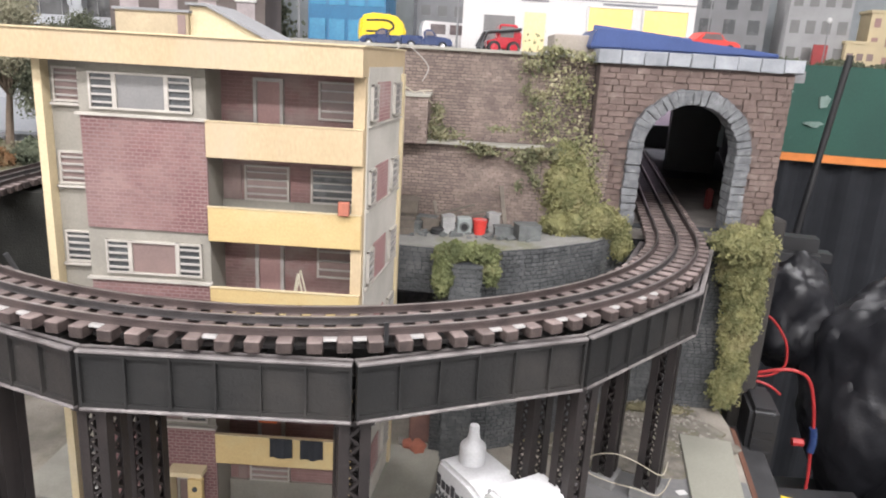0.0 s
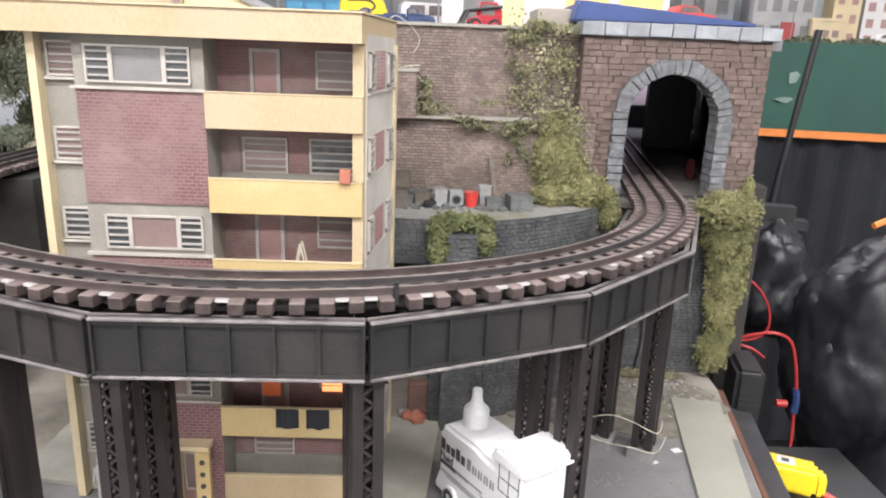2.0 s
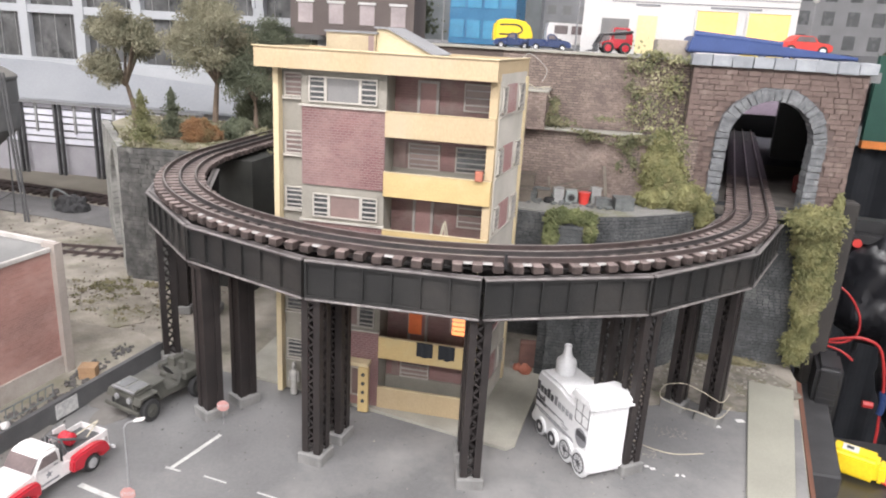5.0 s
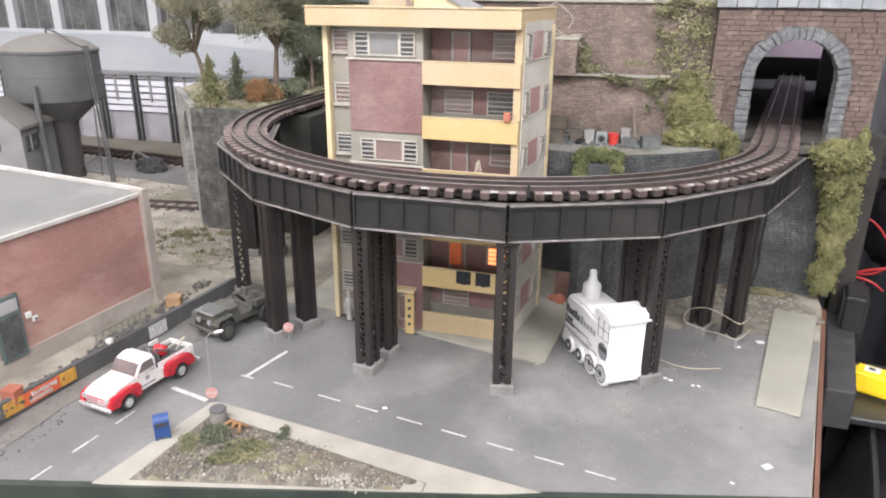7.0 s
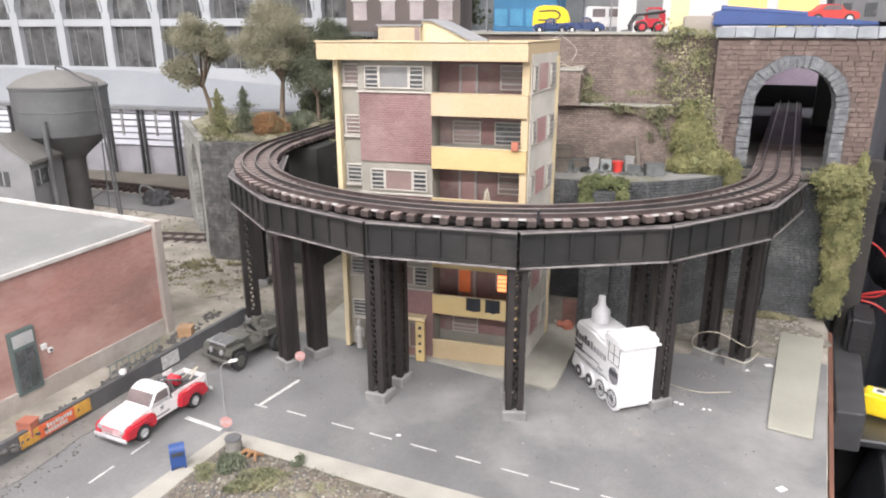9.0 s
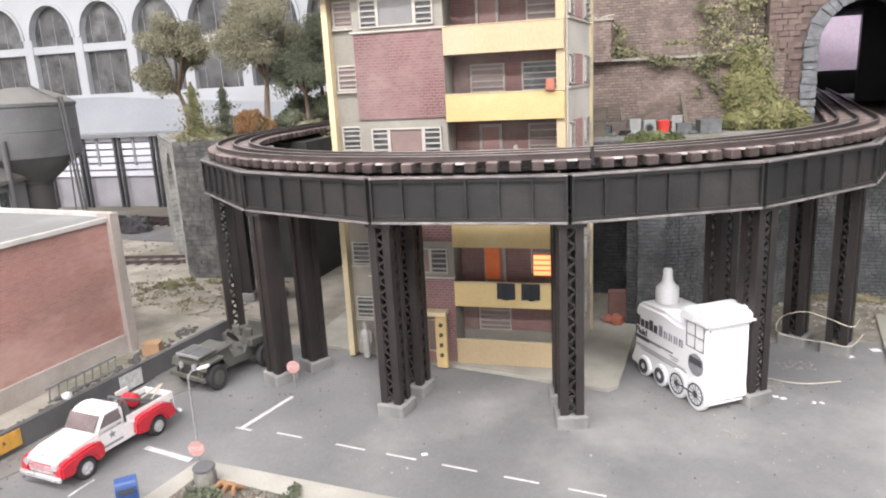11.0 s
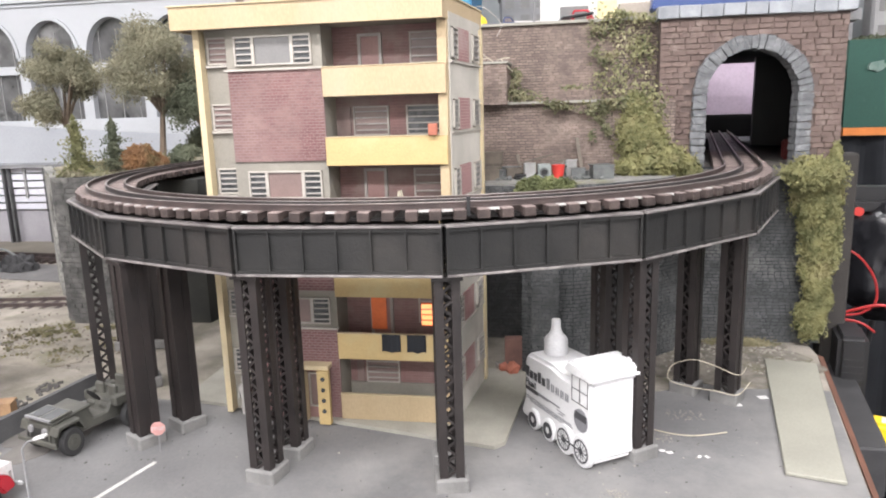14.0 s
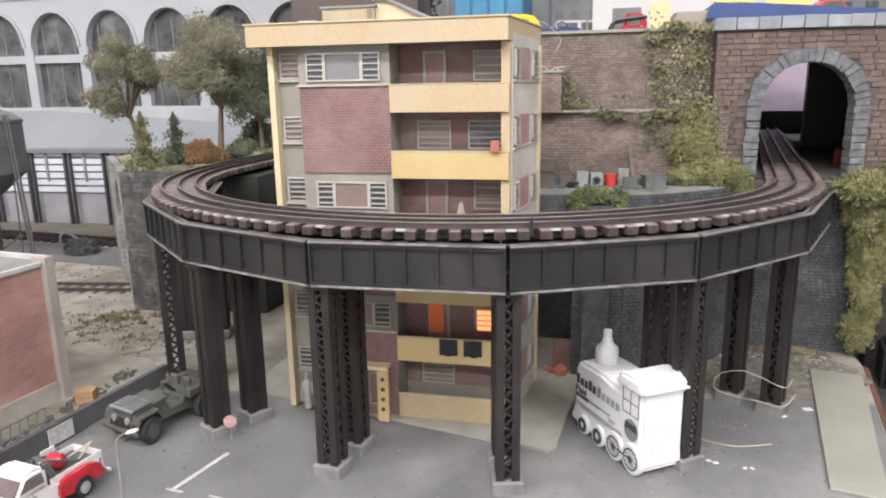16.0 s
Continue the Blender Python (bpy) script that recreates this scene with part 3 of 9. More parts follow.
# ---- plateau on the left with its stone abutment ----
bm = B()
prism(bm, [(-0.550, 0.260), (-0.36, 0.262), (-0.345, 0.60), (-0.15, 0.75), (-0.15, 1.05), (-0.45, 1.05), (-0.45, 0.60), (-0.77, 0.60), (-0.735, 0.47)], "z", 0.0, 0.186)
structure("plateau", bm, mat("plateau_earth", (0.042, 0.042, 0.038), (0.024, 0.025, 0.023), 0.95, 30, 500, 0.9), "dark earth plateau behind the stone abutment")
bm = B()
prism(bm, [(-0.548, 0.264), (-0.43, 0.264), (-0.43, 0.595), (-0.765, 0.595), (-0.73, 0.475)], "z", 0.185, 0.1885)
structure("grass_sheet", bm, GRASS, "patchy olive grass sheet on the plateau")
bm = B()
prism(bm, [(-0.553, 0.246), (-0.425, 0.249), (-0.425, 0.264), (-0.553, 0.261)], "z", 0.0, 0.192)
abutment = structure("abutment_wall", bm, GREY_JOINT, "weathered grey stone block abutment wall")
# side face with an arched recess
m_side = Matrix.Translation((-0.553, 0.248, 0)) @ Matrix.Rotation(radians(131), 4, "Z")
bm = B()
arch = []
for i in range(13):
    a = math.pi * i / 12
    arch.append((0.115 - 0.055 * math.cos(a), 0.115 + 0.055 * math.sin(a)))
side = [(0, 0), (0.06, 0)] + [(0.06, 0.02)] + arch + [(0.17, 0.0), (0.30, 0), (0.30, 0.190), (0, 0.190)]
prism(bm, side, "y", -0.012, 0.0)
structure("arch_wall", bm, mat("pale_stone", (0.34, 0.335, 0.31), (0.20, 0.20, 0.19), 0.85, 38, 500, 1.0, brick=(0.020, 0.0088, (0.15, 0.15, 0.145), 0.0007), wander=0.014, plane="xz", spots=(0.42, 0.41, 0.385), spot_at=0.58), "pale stone side wall with a blind arch", m_side)
bm = B()
prism(bm, [(0, 0), (0.30, 0), (0.30, 0.18), (0, 0.18)], "y", -0.016, -0.0125)
structure("recess", bm, TUNNEL, "dark recess within the stone arch", m_side)

# ---- terrace, retaining walls, portal ----
bm = B()
prism(bm, [(-0.14, 0.29), (0.385, 0.255), (0.398, 0.62), (0.372, 0.74), (0.345, 0.79), (0.345, 1.30), (-0.80, 1.30), (-0.80, 0.95), (-0.14, 0.62)], "z", 0.340, DECK - 0.001)
structure("upper_terrace", bm, MID_GREY, "flat grey street level above the retaining walls")
bm = B()
span(bm, -0.14, 0.189, 0.268, 0.290, 0.18, 0.3515)
ret_upper = structure("retaining_wall_1", bm, WALL_JOINT, "tall brown brick retaining wall")
bm = B()
span(bm, -0.14, 0.190, 0.264, 0.286, 0.3515, 0.3545)
structure("trim_coping", bm, CONCRETE, "thin pale coping along the brick wall")
bm = B()
prism(bm, [(-0.06, 0.232), (0.140, 0.222), (0.205, 0.232), (0.205, 0.268), (-0.06, 0.268)], "z", 0.18, 0.266)
ret_lower = structure("retaining_wall_2", bm, WALL_JOINT, "lower stepped brown brick retaining wall")
bm = B()
span(bm, -0.06, 0.142, 0.2205, 0.240, 0.266, 0.2685)
structure("trim_step", bm, CONCRETE, "pale ledge on the lower brick wall")
bm = B()
span(bm, 0.004, 0.030, 0.215, 0.266, 0.266, 0.3085)
pier_brick = structure("brick_pier", bm, WALL_JOINT, "stubby brown brick pier")
bm = B()
span(bm, 0.002, 0.032, 0.213, 0.266, 0.3085, 0.3110)
structure("trim_pier", bm, CONCRETE, "pale cap of the brick pier")

# blue stone front wall of the terrace, following the curve
bm = B()
front = [(0.050, 0.128), (0.06, 0.126), (0.10, 0.132), (0.14, 0.150), (0.19, 0.185), (0.218, 0.215), (0.228, 0.245)]
poly = front + [(0.228, 0.268), (0.050, 0.268)]
prism(bm, poly, "z", 0.0, 0.1885)
terrace = structure("terrace", bm, BLUE_JOINT, "dark blue-grey stone wall carrying the junk terrace")
bm = B()
prism(bm, [(-0.06, 0.128), (0.0146, 0.132), (0.050, 0.128), (0.050, 0.268), (-0.06, 0.268)], "z", 0.150, 0.1885)
lintel_wall = structure("terrace_lintel", bm, BLUE_JOINT, "dark stone lintel over the opening under the terrace")
bm = B()
span(bm, -0.06, 0.050, 0.235, 0.268, 0.0, 0.150)
opening = structure("opening_back", bm, BLUE_JOINT, "black depth of the opening under the terrace")
bm = B()
prism(bm, [(x, y + 0.004) for x, y in [(-0.06, 0.128), (0.0146, 0.132)] + front] + [(0.226, 0.262), (-0.058, 0.262)], "z", 0.1885, 0.1905)
structure("terrace_top", bm, mat("terrace_earth", (0.27, 0.265, 0.25), (0.2, 0.197, 0.185), 0.95, 40, 500, 0.6, spots=(0.17, 0.17, 0.09), spot_at=0.6), "grey dusty terrace ground")
bm = B()
span(bm, 0.061, 0.087, 0.110, 0.135, 0.0, 0.182)
pier_stone = structure("stone_pier", bm, BLUE_JOINT, "small blue-grey stone pier in front of the terrace")
bm = B()
span(bm, 0.2225, 0.366, POR_Y, 0.262, 0.0, 0.193)
stone_wall = structure("stone_wall", bm, BLUE_JOINT, "dark stone wall below the tunnel portal")
bm = B()
prism(bm, [(0.2225, 0.236), (0.3575, 0.236), (0.3575, 0.2655), (0.455, 0.60), (0.285, 0.60), (0.2275, 0.2655), (0.2225, 0.2655)], "z", 0.183, 0.1918)
structure("track_bed", bm, mat("track_bed", (0.17, 0.155, 0.14), (0.11, 0.10, 0.092), 0.95, 60, 600, 0.8), "dusty brown track bed at the tunnel mouth")

def roughen(bm, amount, seed):
    """Uneven hewn faces and corners."""
    r = random.Random(seed)
    for v in bm.verts:
        v.co += Vector((r.uniform(-1, 1), r.uniform(-1, 1), r.uniform(-1, 1))) * amount


# portal wall with a round-headed opening
AX, AW, AS, AZ0 = 0.2815, 0.0455, 0.2700, 0.1945       # centre, half width, spring line, base
PX0, PX1, PZ1 = 0.189, 0.3705, 0.3480
bm = B()
hole = [(AX - AW - 0.003, AZ0), (AX - AW - 0.003, AS)]
for i in range(1, 16):
    a = math.pi - math.pi * i / 16
    hole.append((AX + (AW + 0.003) * math.cos(a), AS + (AW + 0.003) * math.sin(a)))
hole += [(AX + AW + 0.003, AS), (AX + AW + 0.003, AZ0)]
prism(bm, [(PX0, AZ0)] + hole + [(PX1, AZ0), (PX1, PZ1), (PX0, PZ1)], "y", POR_Y, POR_Y + 0.02)
portal = structure("portal_wall", bm, MORTAR, "brown brick tunnel portal wall with a stone arch")
bm = B()
prism(bm, [(PX1 - 0.0125, POR_Y + 0.02), (PX1 - 0.001, POR_Y + 0.02), (0.68, 1.22), (0.66, 1.22)], "z", 0.0, 0.347)
structure("tunnel_side_1", bm, TUNNEL, "dark outer wall of the tunnel block")
bm = B()
prism(bm, [(0.2205, POR_Y + 0.02), (0.2265, POR_Y + 0.02), (0.27, 1.25), (0.264, 1.25)], "z", 0.188, 0.34)
structure("tunnel_side_2", bm, TUNNEL, "dark inner wall of the tunnel")
bm = B()
prism(bm, [(0.193, POR_Y + 0.02), (PX1 - 0.013, POR_Y + 0.02), (0.558, 0.875), (0.345, 0.885), (0.345, 1.17), (0.20, 1.17)], "z", 0.3325, 0.3385)
structure("tunnel_roof", bm, TUNNEL, "dark roof of the tunnel")
bm = B()
prism(bm, [(0.20, 1.26), (0.66, 1.22), (0.665, 1.24), (0.205, 1.28)], "z", 0.0, 0.45)
structure("tunnel_end", bm, TUNNEL, "dark end of the tunnel")
bm = B()
prism(bm, [(0.255, 1.045), (0.62, 1.03), (0.62, 1.04), (0.255, 1.055)], "z", 0.236, 0.350)
structure("tunnel_board", bm, PINK, "lilac board closing the far end of the tunnel")
bm = B()
prism(bm, [(0.255, 1.043), (0.62, 1.028), (0.62, 1.038), (0.255, 1.053)], "z", 0.19, 0.2355)
structure("tunnel_sill", bm, BLACK, "black band below the lilac board")
bm = B()
prism(bm, [(0.398, 0.705), (0.470, 0.690), (0.474, 0.715), (0.402, 0.730)], "z", 0.19, 0.3325)
structure("tunnel_post", bm, BLACK, "black partition post inside the tunnel")
bm = B()
prism(bm, [(0.21, 0.60), (0.46, 0.60), (0.70, 1.25), (0.16, 1.25)], "z", 0.176, 0.190)
structure("tunnel_floor", bm, TUNNEL, "dark bench under the hidden track")

# coping of the portal, stone by stone
x = PX0 - 0.004
i = 0
while x < PX1 + 0.004:
    w = min(0.0215, PX1 + 0.0055 - x)
    bm = B()
    span(bm, x + 0.0003, x + w - 0.0003, POR_Y - 0.006, POR_Y + 0.026, PZ1, PZ1 + 0.0125)
    bevel(bm, 0.0007)
    roughen(bm, 0.0005, x)
    o = part("coping_stone", bm, COPING, portal)
    x += w
    i += 1
# voussoirs and jamb stones of the arch
T_ARCH = 0.0135
for side in (-1, 1):
    for j in range(10):
        z0 = AZ0 + j * (AS - AZ0) / 10
        bm = B()
        wob = 0.0006 * math.sin(7 * j + side)
        span(bm, AX + side * (AW - 0.001), AX + side * (AW + T_ARCH + wob), POR_Y - 0.006 - abs(wob), POR_Y + 0.018, z0 + 0.0002, z0 + (AS - AZ0) / 10 - 0.0002)
        bevel(bm, 0.0006)
        roughen(bm, 0.0007, j + 40 * side)
        part("arch_stone", bm, ARCH_STONE, portal)
NV = 23
for j in range(NV):
    a0, a1 = math.pi * j / NV + 0.0015, math.pi * (j + 1) / NV - 0.0015
    bm = B()
    ro = AW + T_ARCH + 0.0007 * math.sin(5 * j)
    pts = [(AX + r * math.cos(a), AS + r * math.sin(a)) for r, a in ((AW - 0.001, a0), (ro, a0), (ro, a1), (AW - 0.001, a1))]
    prism(bm, pts, "y", POR_Y - 0.006 - 0.0005 * math.cos(9 * j), POR_Y + 0.018)
    bevel(bm, 0.0006)
    roughen(bm, 0.0007, j)
    part("arch_stone", bm, ARCH_STONE, portal)

# bricks of the portal face: those round the arch one by one, the rest joined
rnd = random.Random(77)
BW, BH = 0.0132, 0.0058
shapes = []
for k in range(8):
    bm = B()
    span(bm, -BW / 2 + 0.0002, BW / 2 - 0.0002, -0.0009 - 0.0002 * k, 0.004, 0.00014, BH - 0.00014)
    bevel(bm, 0.0004)
    for v in bm.verts:
        v.co += Vector((rnd.uniform(-1, 1), rnd.uniform(-1, 1), rnd.uniform(-1, 1))) * 0.0003
    shapes.append(mesh_of("brick", bm, BRICK_BROWN))
spots = []
row = 0
z = AZ0 + 0.0005
while z + BH <= PZ1 + 0.0004:
    x = PX0 - BW * (0.5 if row % 2 else 0.0)
    while x < PX1 - 0.0005:
        w = BW * rnd.uniform(0.8, 1.2)
        a, b = max(x, PX0), min(x + w, PX1)
        x += w
        c = (a + b) / 2
        half = AW + T_ARCH - 0.001
        near = max(0.0, abs(c - AX) - (b - a) * 0.30)
        if b - a < BW * 0.25 or (z < AS and near < half) or (z + BH > AS and math.hypot(near, max(0.0, z + BH * 0.4 - AS)) < half):
            continue
        spots.append((a, b, z))
    z += BH
    row += 1
spots.sort(key=lambda q: math.hypot((q[0] + q[1]) / 2 - AX, q[2] - AS))
for a, b, z in spots[:300]:
    o = new("brick", rnd.choice(shapes))
    o.parent = portal
    o.matrix_basis = Matrix.Translation(((a + b) / 2, POR_Y, z)) @ Matrix.Rotation(rnd.uniform(-0.025, 0.025), 4, "Y") @ Matrix.Diagonal(((b - a) / BW, 1, rnd.uniform(0.94, 1.0), 1))
verts, faces = [], []
for a, b, z in spots[300:]:
    k = len(verts)
    d = 0.0015 * rnd.uniform(0.6, 1.3)
    for px, py, pz in ((a + 0.0002, 0.001, z + 0.00014), (b - 0.0002, 0.001, z + 0.00014), (b - 0.0002, 0.001, z + BH - 0.00014), (a + 0.0002, 0.001, z + BH - 0.00014),
                       (a + 0.0006, -d, z + 0.0005), (b - 0.0006, -d, z + 0.0005), (b - 0.0006, -d, z + BH - 0.0005), (a + 0.0006, -d, z + BH - 0.0005)):
        verts.append((px + rnd.uniform(-0.0002, 0.0002), POR_Y + py, pz + rnd.uniform(-0.0002, 0.0002)))
    faces += [tuple(k + i for i in f) for f in ((4, 5, 6, 7), (0, 1, 5, 4), (1, 2, 6, 5), (2, 3, 7, 6), (3, 0, 4, 7))]
me = bpy.data.meshes.new("brickwork")
me.from_pydata(verts, [], faces)
me.materials.append(BRICK_BROWN)
o = new("brickwork", me)
o.parent = portal
tagged(o, kind="stuff")

# ---- bridge ----


def girder_span(a0, a1, label):
    """One straight plate-girder span between two joints of the curve: two girders, ribs and cross beams."""
    mid = radians((a0 + a1) / 2)
    rm = R_GIRD * math.cos(radians((a1 - a0) / 2))
    half = R_GIRD * math.sin(radians((a1 - a0) / 2)) - 0.0012
    t = thing("girder_span", label, "bridge span", Matrix.Translation((CX, CY, 0)) @ Matrix.Rotation(mid, 4, "Z"), group="bridge spans")
    for r, side, hl in ((rm, 1, half), (rm - 0.056, -1, half * (rm - 0.056) / rm)):
        bm = B()
        span(bm, r - 0.0022, r - 0.0008, -hl, hl, Z_GB, Z_GT)
        part("web", bm, STEEL, t)
        for z0, z1 in ((Z_GT - 0.0018, Z_GT), (Z_GB, Z_GB + 0.0018)):
            bm = B()
            span(bm, r - 0.0058, r + 0.0025, -hl, hl, z0, z1)
            bevel(bm, 0.0004)
            part("flange", bm, STEEL_EDGE, t, "rust-worn flange edge, brightened for its glint")
        for i in range(7):
            y = -hl + 0.0008 + (2 * hl - 0.0016) * i / 6
            bm = B()
            span(bm, r - 0.0008 if side > 0 else r - 0.0045, r + 0.0017 if side > 0 else r - 0.0022, y - 0.0008, y + 0.0008, Z_GB + 0.0018, Z_GT - 0.0018)
            part("rib", bm, STEEL, t)
        bm = B()
        span(bm, r - 0.0008, r + 0.0012, -hl, hl, Z_GT - 0.0042, Z_GT - 0.0018)
        span(bm, r - 0.0008, r + 0.0012, -hl, hl, Z_GB + 0.0018, Z_GB + 0.0042)
        part("angle_strip", bm, STEEL, t)
    for i in range(4):
        y = (-0.75 + 0.5 * i) * half * 0.9
        bm = B()
        span(bm, rm - 0.056, rm - 0.002, y - 0.002, y + 0.002, Z_GT - 0.012, Z_GT - 0.002)
        part("cross_beam", bm, STEEL, t)
    return t


JOINTS = [-189.4, -166.9, -144.4, -122.2, -99.85, -77.3, -55.1, -32.8, -10.6]
for a0, a1 in zip(JOINTS[1:], JOINTS[2:]):
    girder_span(a0, a1, "dark brown plate girder bridge span with riveted ribs")


def trestle_column(laced):
    """A square steel column on a concrete footing; the listed sides are laced, the others plated."""
    t = thing("trestle_column", "dark rusty laced steel column on a grey concrete footing" if laced else "dark plate steel column on a grey concrete footing", "column", group="bridge columns")
    h, w = Z_GB, 0.0087
    z0 = 0.011
    bm = B()
    span(bm, -0.0118, 0.0118, -0.0118, 0.0118, 0.0, z0)
    bevel(bm, 0.0012)
    part("footing", bm, mat("footing_concrete", (0.20, 0.198, 0.192), (0.13, 0.128, 0.125), 0.85, 60, 700, 0.3) if "footing_concrete" not in MATS else MATS["footing_concrete"], t, "rough grey concrete footing")
    for sx in (-1, 1):
        for sy in (-1, 1):
            bm = B()
            span(bm, sx * w, sx * (w - 0.0060), sy * w, sy * (w - 0.001), z0, h)
            span(bm, sx * w, sx * (w - 0.001), sy * (w - 0.001), sy * (w - 0.0060), z0, h)
            part("corner_angle", bm, STEEL_RED, t)
    n = 26
    dz = (h - z0) / n
    for face in range(4):
        m = Matrix.Rotation(face * math.pi / 2, 4, "Z")
        bm = B()
        if face in laced:
            for i in range(n):
                flip = 1 if (i + face) % 2 else -1
                a, b = Vector((-flip * 0.0034, -w + 0.0013, z0 + i * dz)), Vector((flip * 0.0034, -w + 0.0013, z0 + (i + 1) * dz))
                d = b - a
                cuboid(bm, (0, 0, 0), (d.length, 0.0006, 0.0017), m @ Matrix.Translation((a + b) / 2) @ Matrix.Rotation(-math.atan2(d.z, d.x), 4, "Y"))
            part("lacing", bm, STEEL_RED, t)
        else:
            cuboid(bm, (0, -w + 0.0016, (h + z0) / 2), (2 * w - 0.0030, 0.0010, h - z0 - 0.0004), m)
            part("side_plate", bm, STEEL_RED, t)
    bm = B()
    span(bm, -0.0105, 0.0105, -0.0105, 0.0105, h - 0.003, h)
    part("cap_plate", bm, STEEL_RED, t)
    return t


LACED = {-99.85: (0, 1, 2, 3), -55.1: (0, 1, 2, 3), -122.2: (), -144.4: (0, 2), -32.8: (0, 2)}
made = {}
for a0 in JOINTS[1:-1]:
    sides = LACED.get(a0, (1, 3))
    for r in (0.3560, 0.3190):
        if a0 == -32.8:
            r -= 0.008
        if a0 == -122.2:
            r += 0.004
        a = a0 + {-166.9: 1.8, -144.4: 2.2, -122.2: 2.1, -99.85: 0.6, -77.3: 0.2, -55.1: 1.6}.get(a0, 2.6)
        m = Matrix.Translation(polar(r, a, 0.0)) @ Matrix.Rotation(radians(a), 4, "Z")
        if sides in made:
            copy_thing(made[sides], m)
        else:
            made[sides] = trestle_column(sides)
            made[sides].matrix_basis = m

# ---- track: ties and three rails ----


def route():
    """Points and headings along the track, from the plateau round the curve into the tunnel."""
    out = []
    s = 0.0
    for i in range(60):
        y = CY + 0.6 * (1 - i / 60)
        out.append((Vector((CX - R_MID, y, 0)), Vector((0, -1, 0))))
    for i in range(171):
        a = radians(180 + i)
        out.append((Vector((CX + R_MID * math.cos(a), CY + R_MID * math.sin(a), 0)), Vector((-math.sin(a), math.cos(a), 0))))
    p, d = out[-1]
    for i in range(1, 64):
        out.append((p + d * 0.02 * i, d))
    return out


TRACK = thing("railroad_track", "three-rail toy train track with brown wooden ties", "track")
pts = route()
prof = [(-0.0019, 0.0004), (0.0019, 0.0004), (0.0019, 0.0008), (0.0007, 0.0013), (0.0007, 0.0045), (0.0012, 0.0049), (0.0012, 0.0060), (0.0008, 0.0064), (-0.0008, 0.0064), (-0.0012, 0.0060), (-0.0012, 0.0049), (-0.0007, 0.0045), (-0.0007, 0.0013), (-0.0019, 0.0008)]
prof = [(u * 0.85, v * 0.72) for u, v in prof]
for off, mt, nm in ((R_OUT - R_MID, RAIL, "rail"), (0.0, RAIL_DARK, "center_rail"), (R_IN - R_MID, RAIL, "rail")):
    bm = B()
    prev = None
    for p, d in pts:
        s = Vector((d.y, -d.x, 0))
        ring = [bm.verts.new(p + s * (off + u) + Vector((0, 0, Z_RAIL - 0.0062 + v))) for u, v in prof]
        if prev:
            for i in range(len(prof)):
                j = (i + 1) % len(prof)
                bm.faces.new((prev[i], prev[j], ring[j], ring[i]))
        prev = ring
    web = part(nm, bm, mt, TRACK, "dark blackened middle rail" if off == 0 else "")
    # thin pale strip along the top, coloured as the highlight on the rail
    bm = B()
    prev = None
    for p, d in pts:
        s = Vector((d.y, -d.x, 0))
        ring = [bm.verts.new(p + s * (off + u) + Vector((0, 0, Z_RAIL - 0.0062 + v))) for u, v in ((-0.0008, 0.0044), (0.0008, 0.0044), (0.0007, 0.00485), (-0.0007, 0.00485))]
        if prev:
            for i in range(4):
                j = (i + 1) % 4
                bm.faces.new((prev[i], prev[j], ring[j], ring[i]))
        prev = ring
    part("rail_head", bm, RAIL_GLINT, web, "running face in a pale metal that carries the rail's highlight")
# near-black sheet added below the ties so that their gaps look shaded
bm = B()
prev = None
for p, d in pts:
    s = Vector((d.y, -d.x, 0))
    ring = [bm.verts.new(p + s * u + Vector((0, 0, Z_RAIL + v))) for u, v in ((-0.0225, -0.0106), (-0.0225, -0.0128), (0.0185, -0.0128), (0.0185, -0.0106))]
    if prev:
        for i in range(4):
            j = (i + 1) % 4
            bm.faces.new((prev[i], prev[j], ring[j], ring[i]))
    prev = ring
part("deck_board", bm, mat("gap_shade", (0.018, 0.015, 0.0145), (0.010, 0.009, 0.009), 0.9, 60, 700, 0.3), TRACK, "dark sheet added under the ties as shade in their gaps")
bm = B()
span(bm, -0.0262, 0.0262, -0.0041, 0.0041, -0.0017, 0.0051)
bevel(bm, 0.0006)
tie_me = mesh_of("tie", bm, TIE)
tie_me.materials.append(TIE_LIT_TOP)
# upward faces take the lit colour, all others the shaded one
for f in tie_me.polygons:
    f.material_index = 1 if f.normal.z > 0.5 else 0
# black copy of the tie: the tunnel's darkness is put into its colour
shaded_tie_me = tie_me.copy()
shaded_tie_me.materials.clear()
shaded_tie_me.materials.append(BLACK)
shaded_tie_me.materials.append(BLACK)
rnd = random.Random(11)
acc, step = 0.0, 0.0146
ties = []
for (p, d), (q, e) in zip(pts, pts[1:]):
    gap = (q - p).length
    while acc < gap:
        ties.append((p.lerp(q, acc / gap), d.lerp(e, acc / gap)))
        acc += step
    acc -= gap
for i, (p, d) in enumerate(ties):
    o = new("tie", shaded_tie_me if p.x > 0 and p.y > 0.42 else tie_me)
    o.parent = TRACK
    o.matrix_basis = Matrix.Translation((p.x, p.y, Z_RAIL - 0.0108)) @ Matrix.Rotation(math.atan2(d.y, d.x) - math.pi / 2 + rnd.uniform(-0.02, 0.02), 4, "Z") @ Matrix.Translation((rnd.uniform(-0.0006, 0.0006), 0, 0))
# pale shims filling some gaps between ties at the outer edge
bm = B()
span(bm, -0.0036, 0.0036, -0.0020, 0.0020, 0, 0.0014)
shim_me = mesh_of("shim", bm, PLATE)
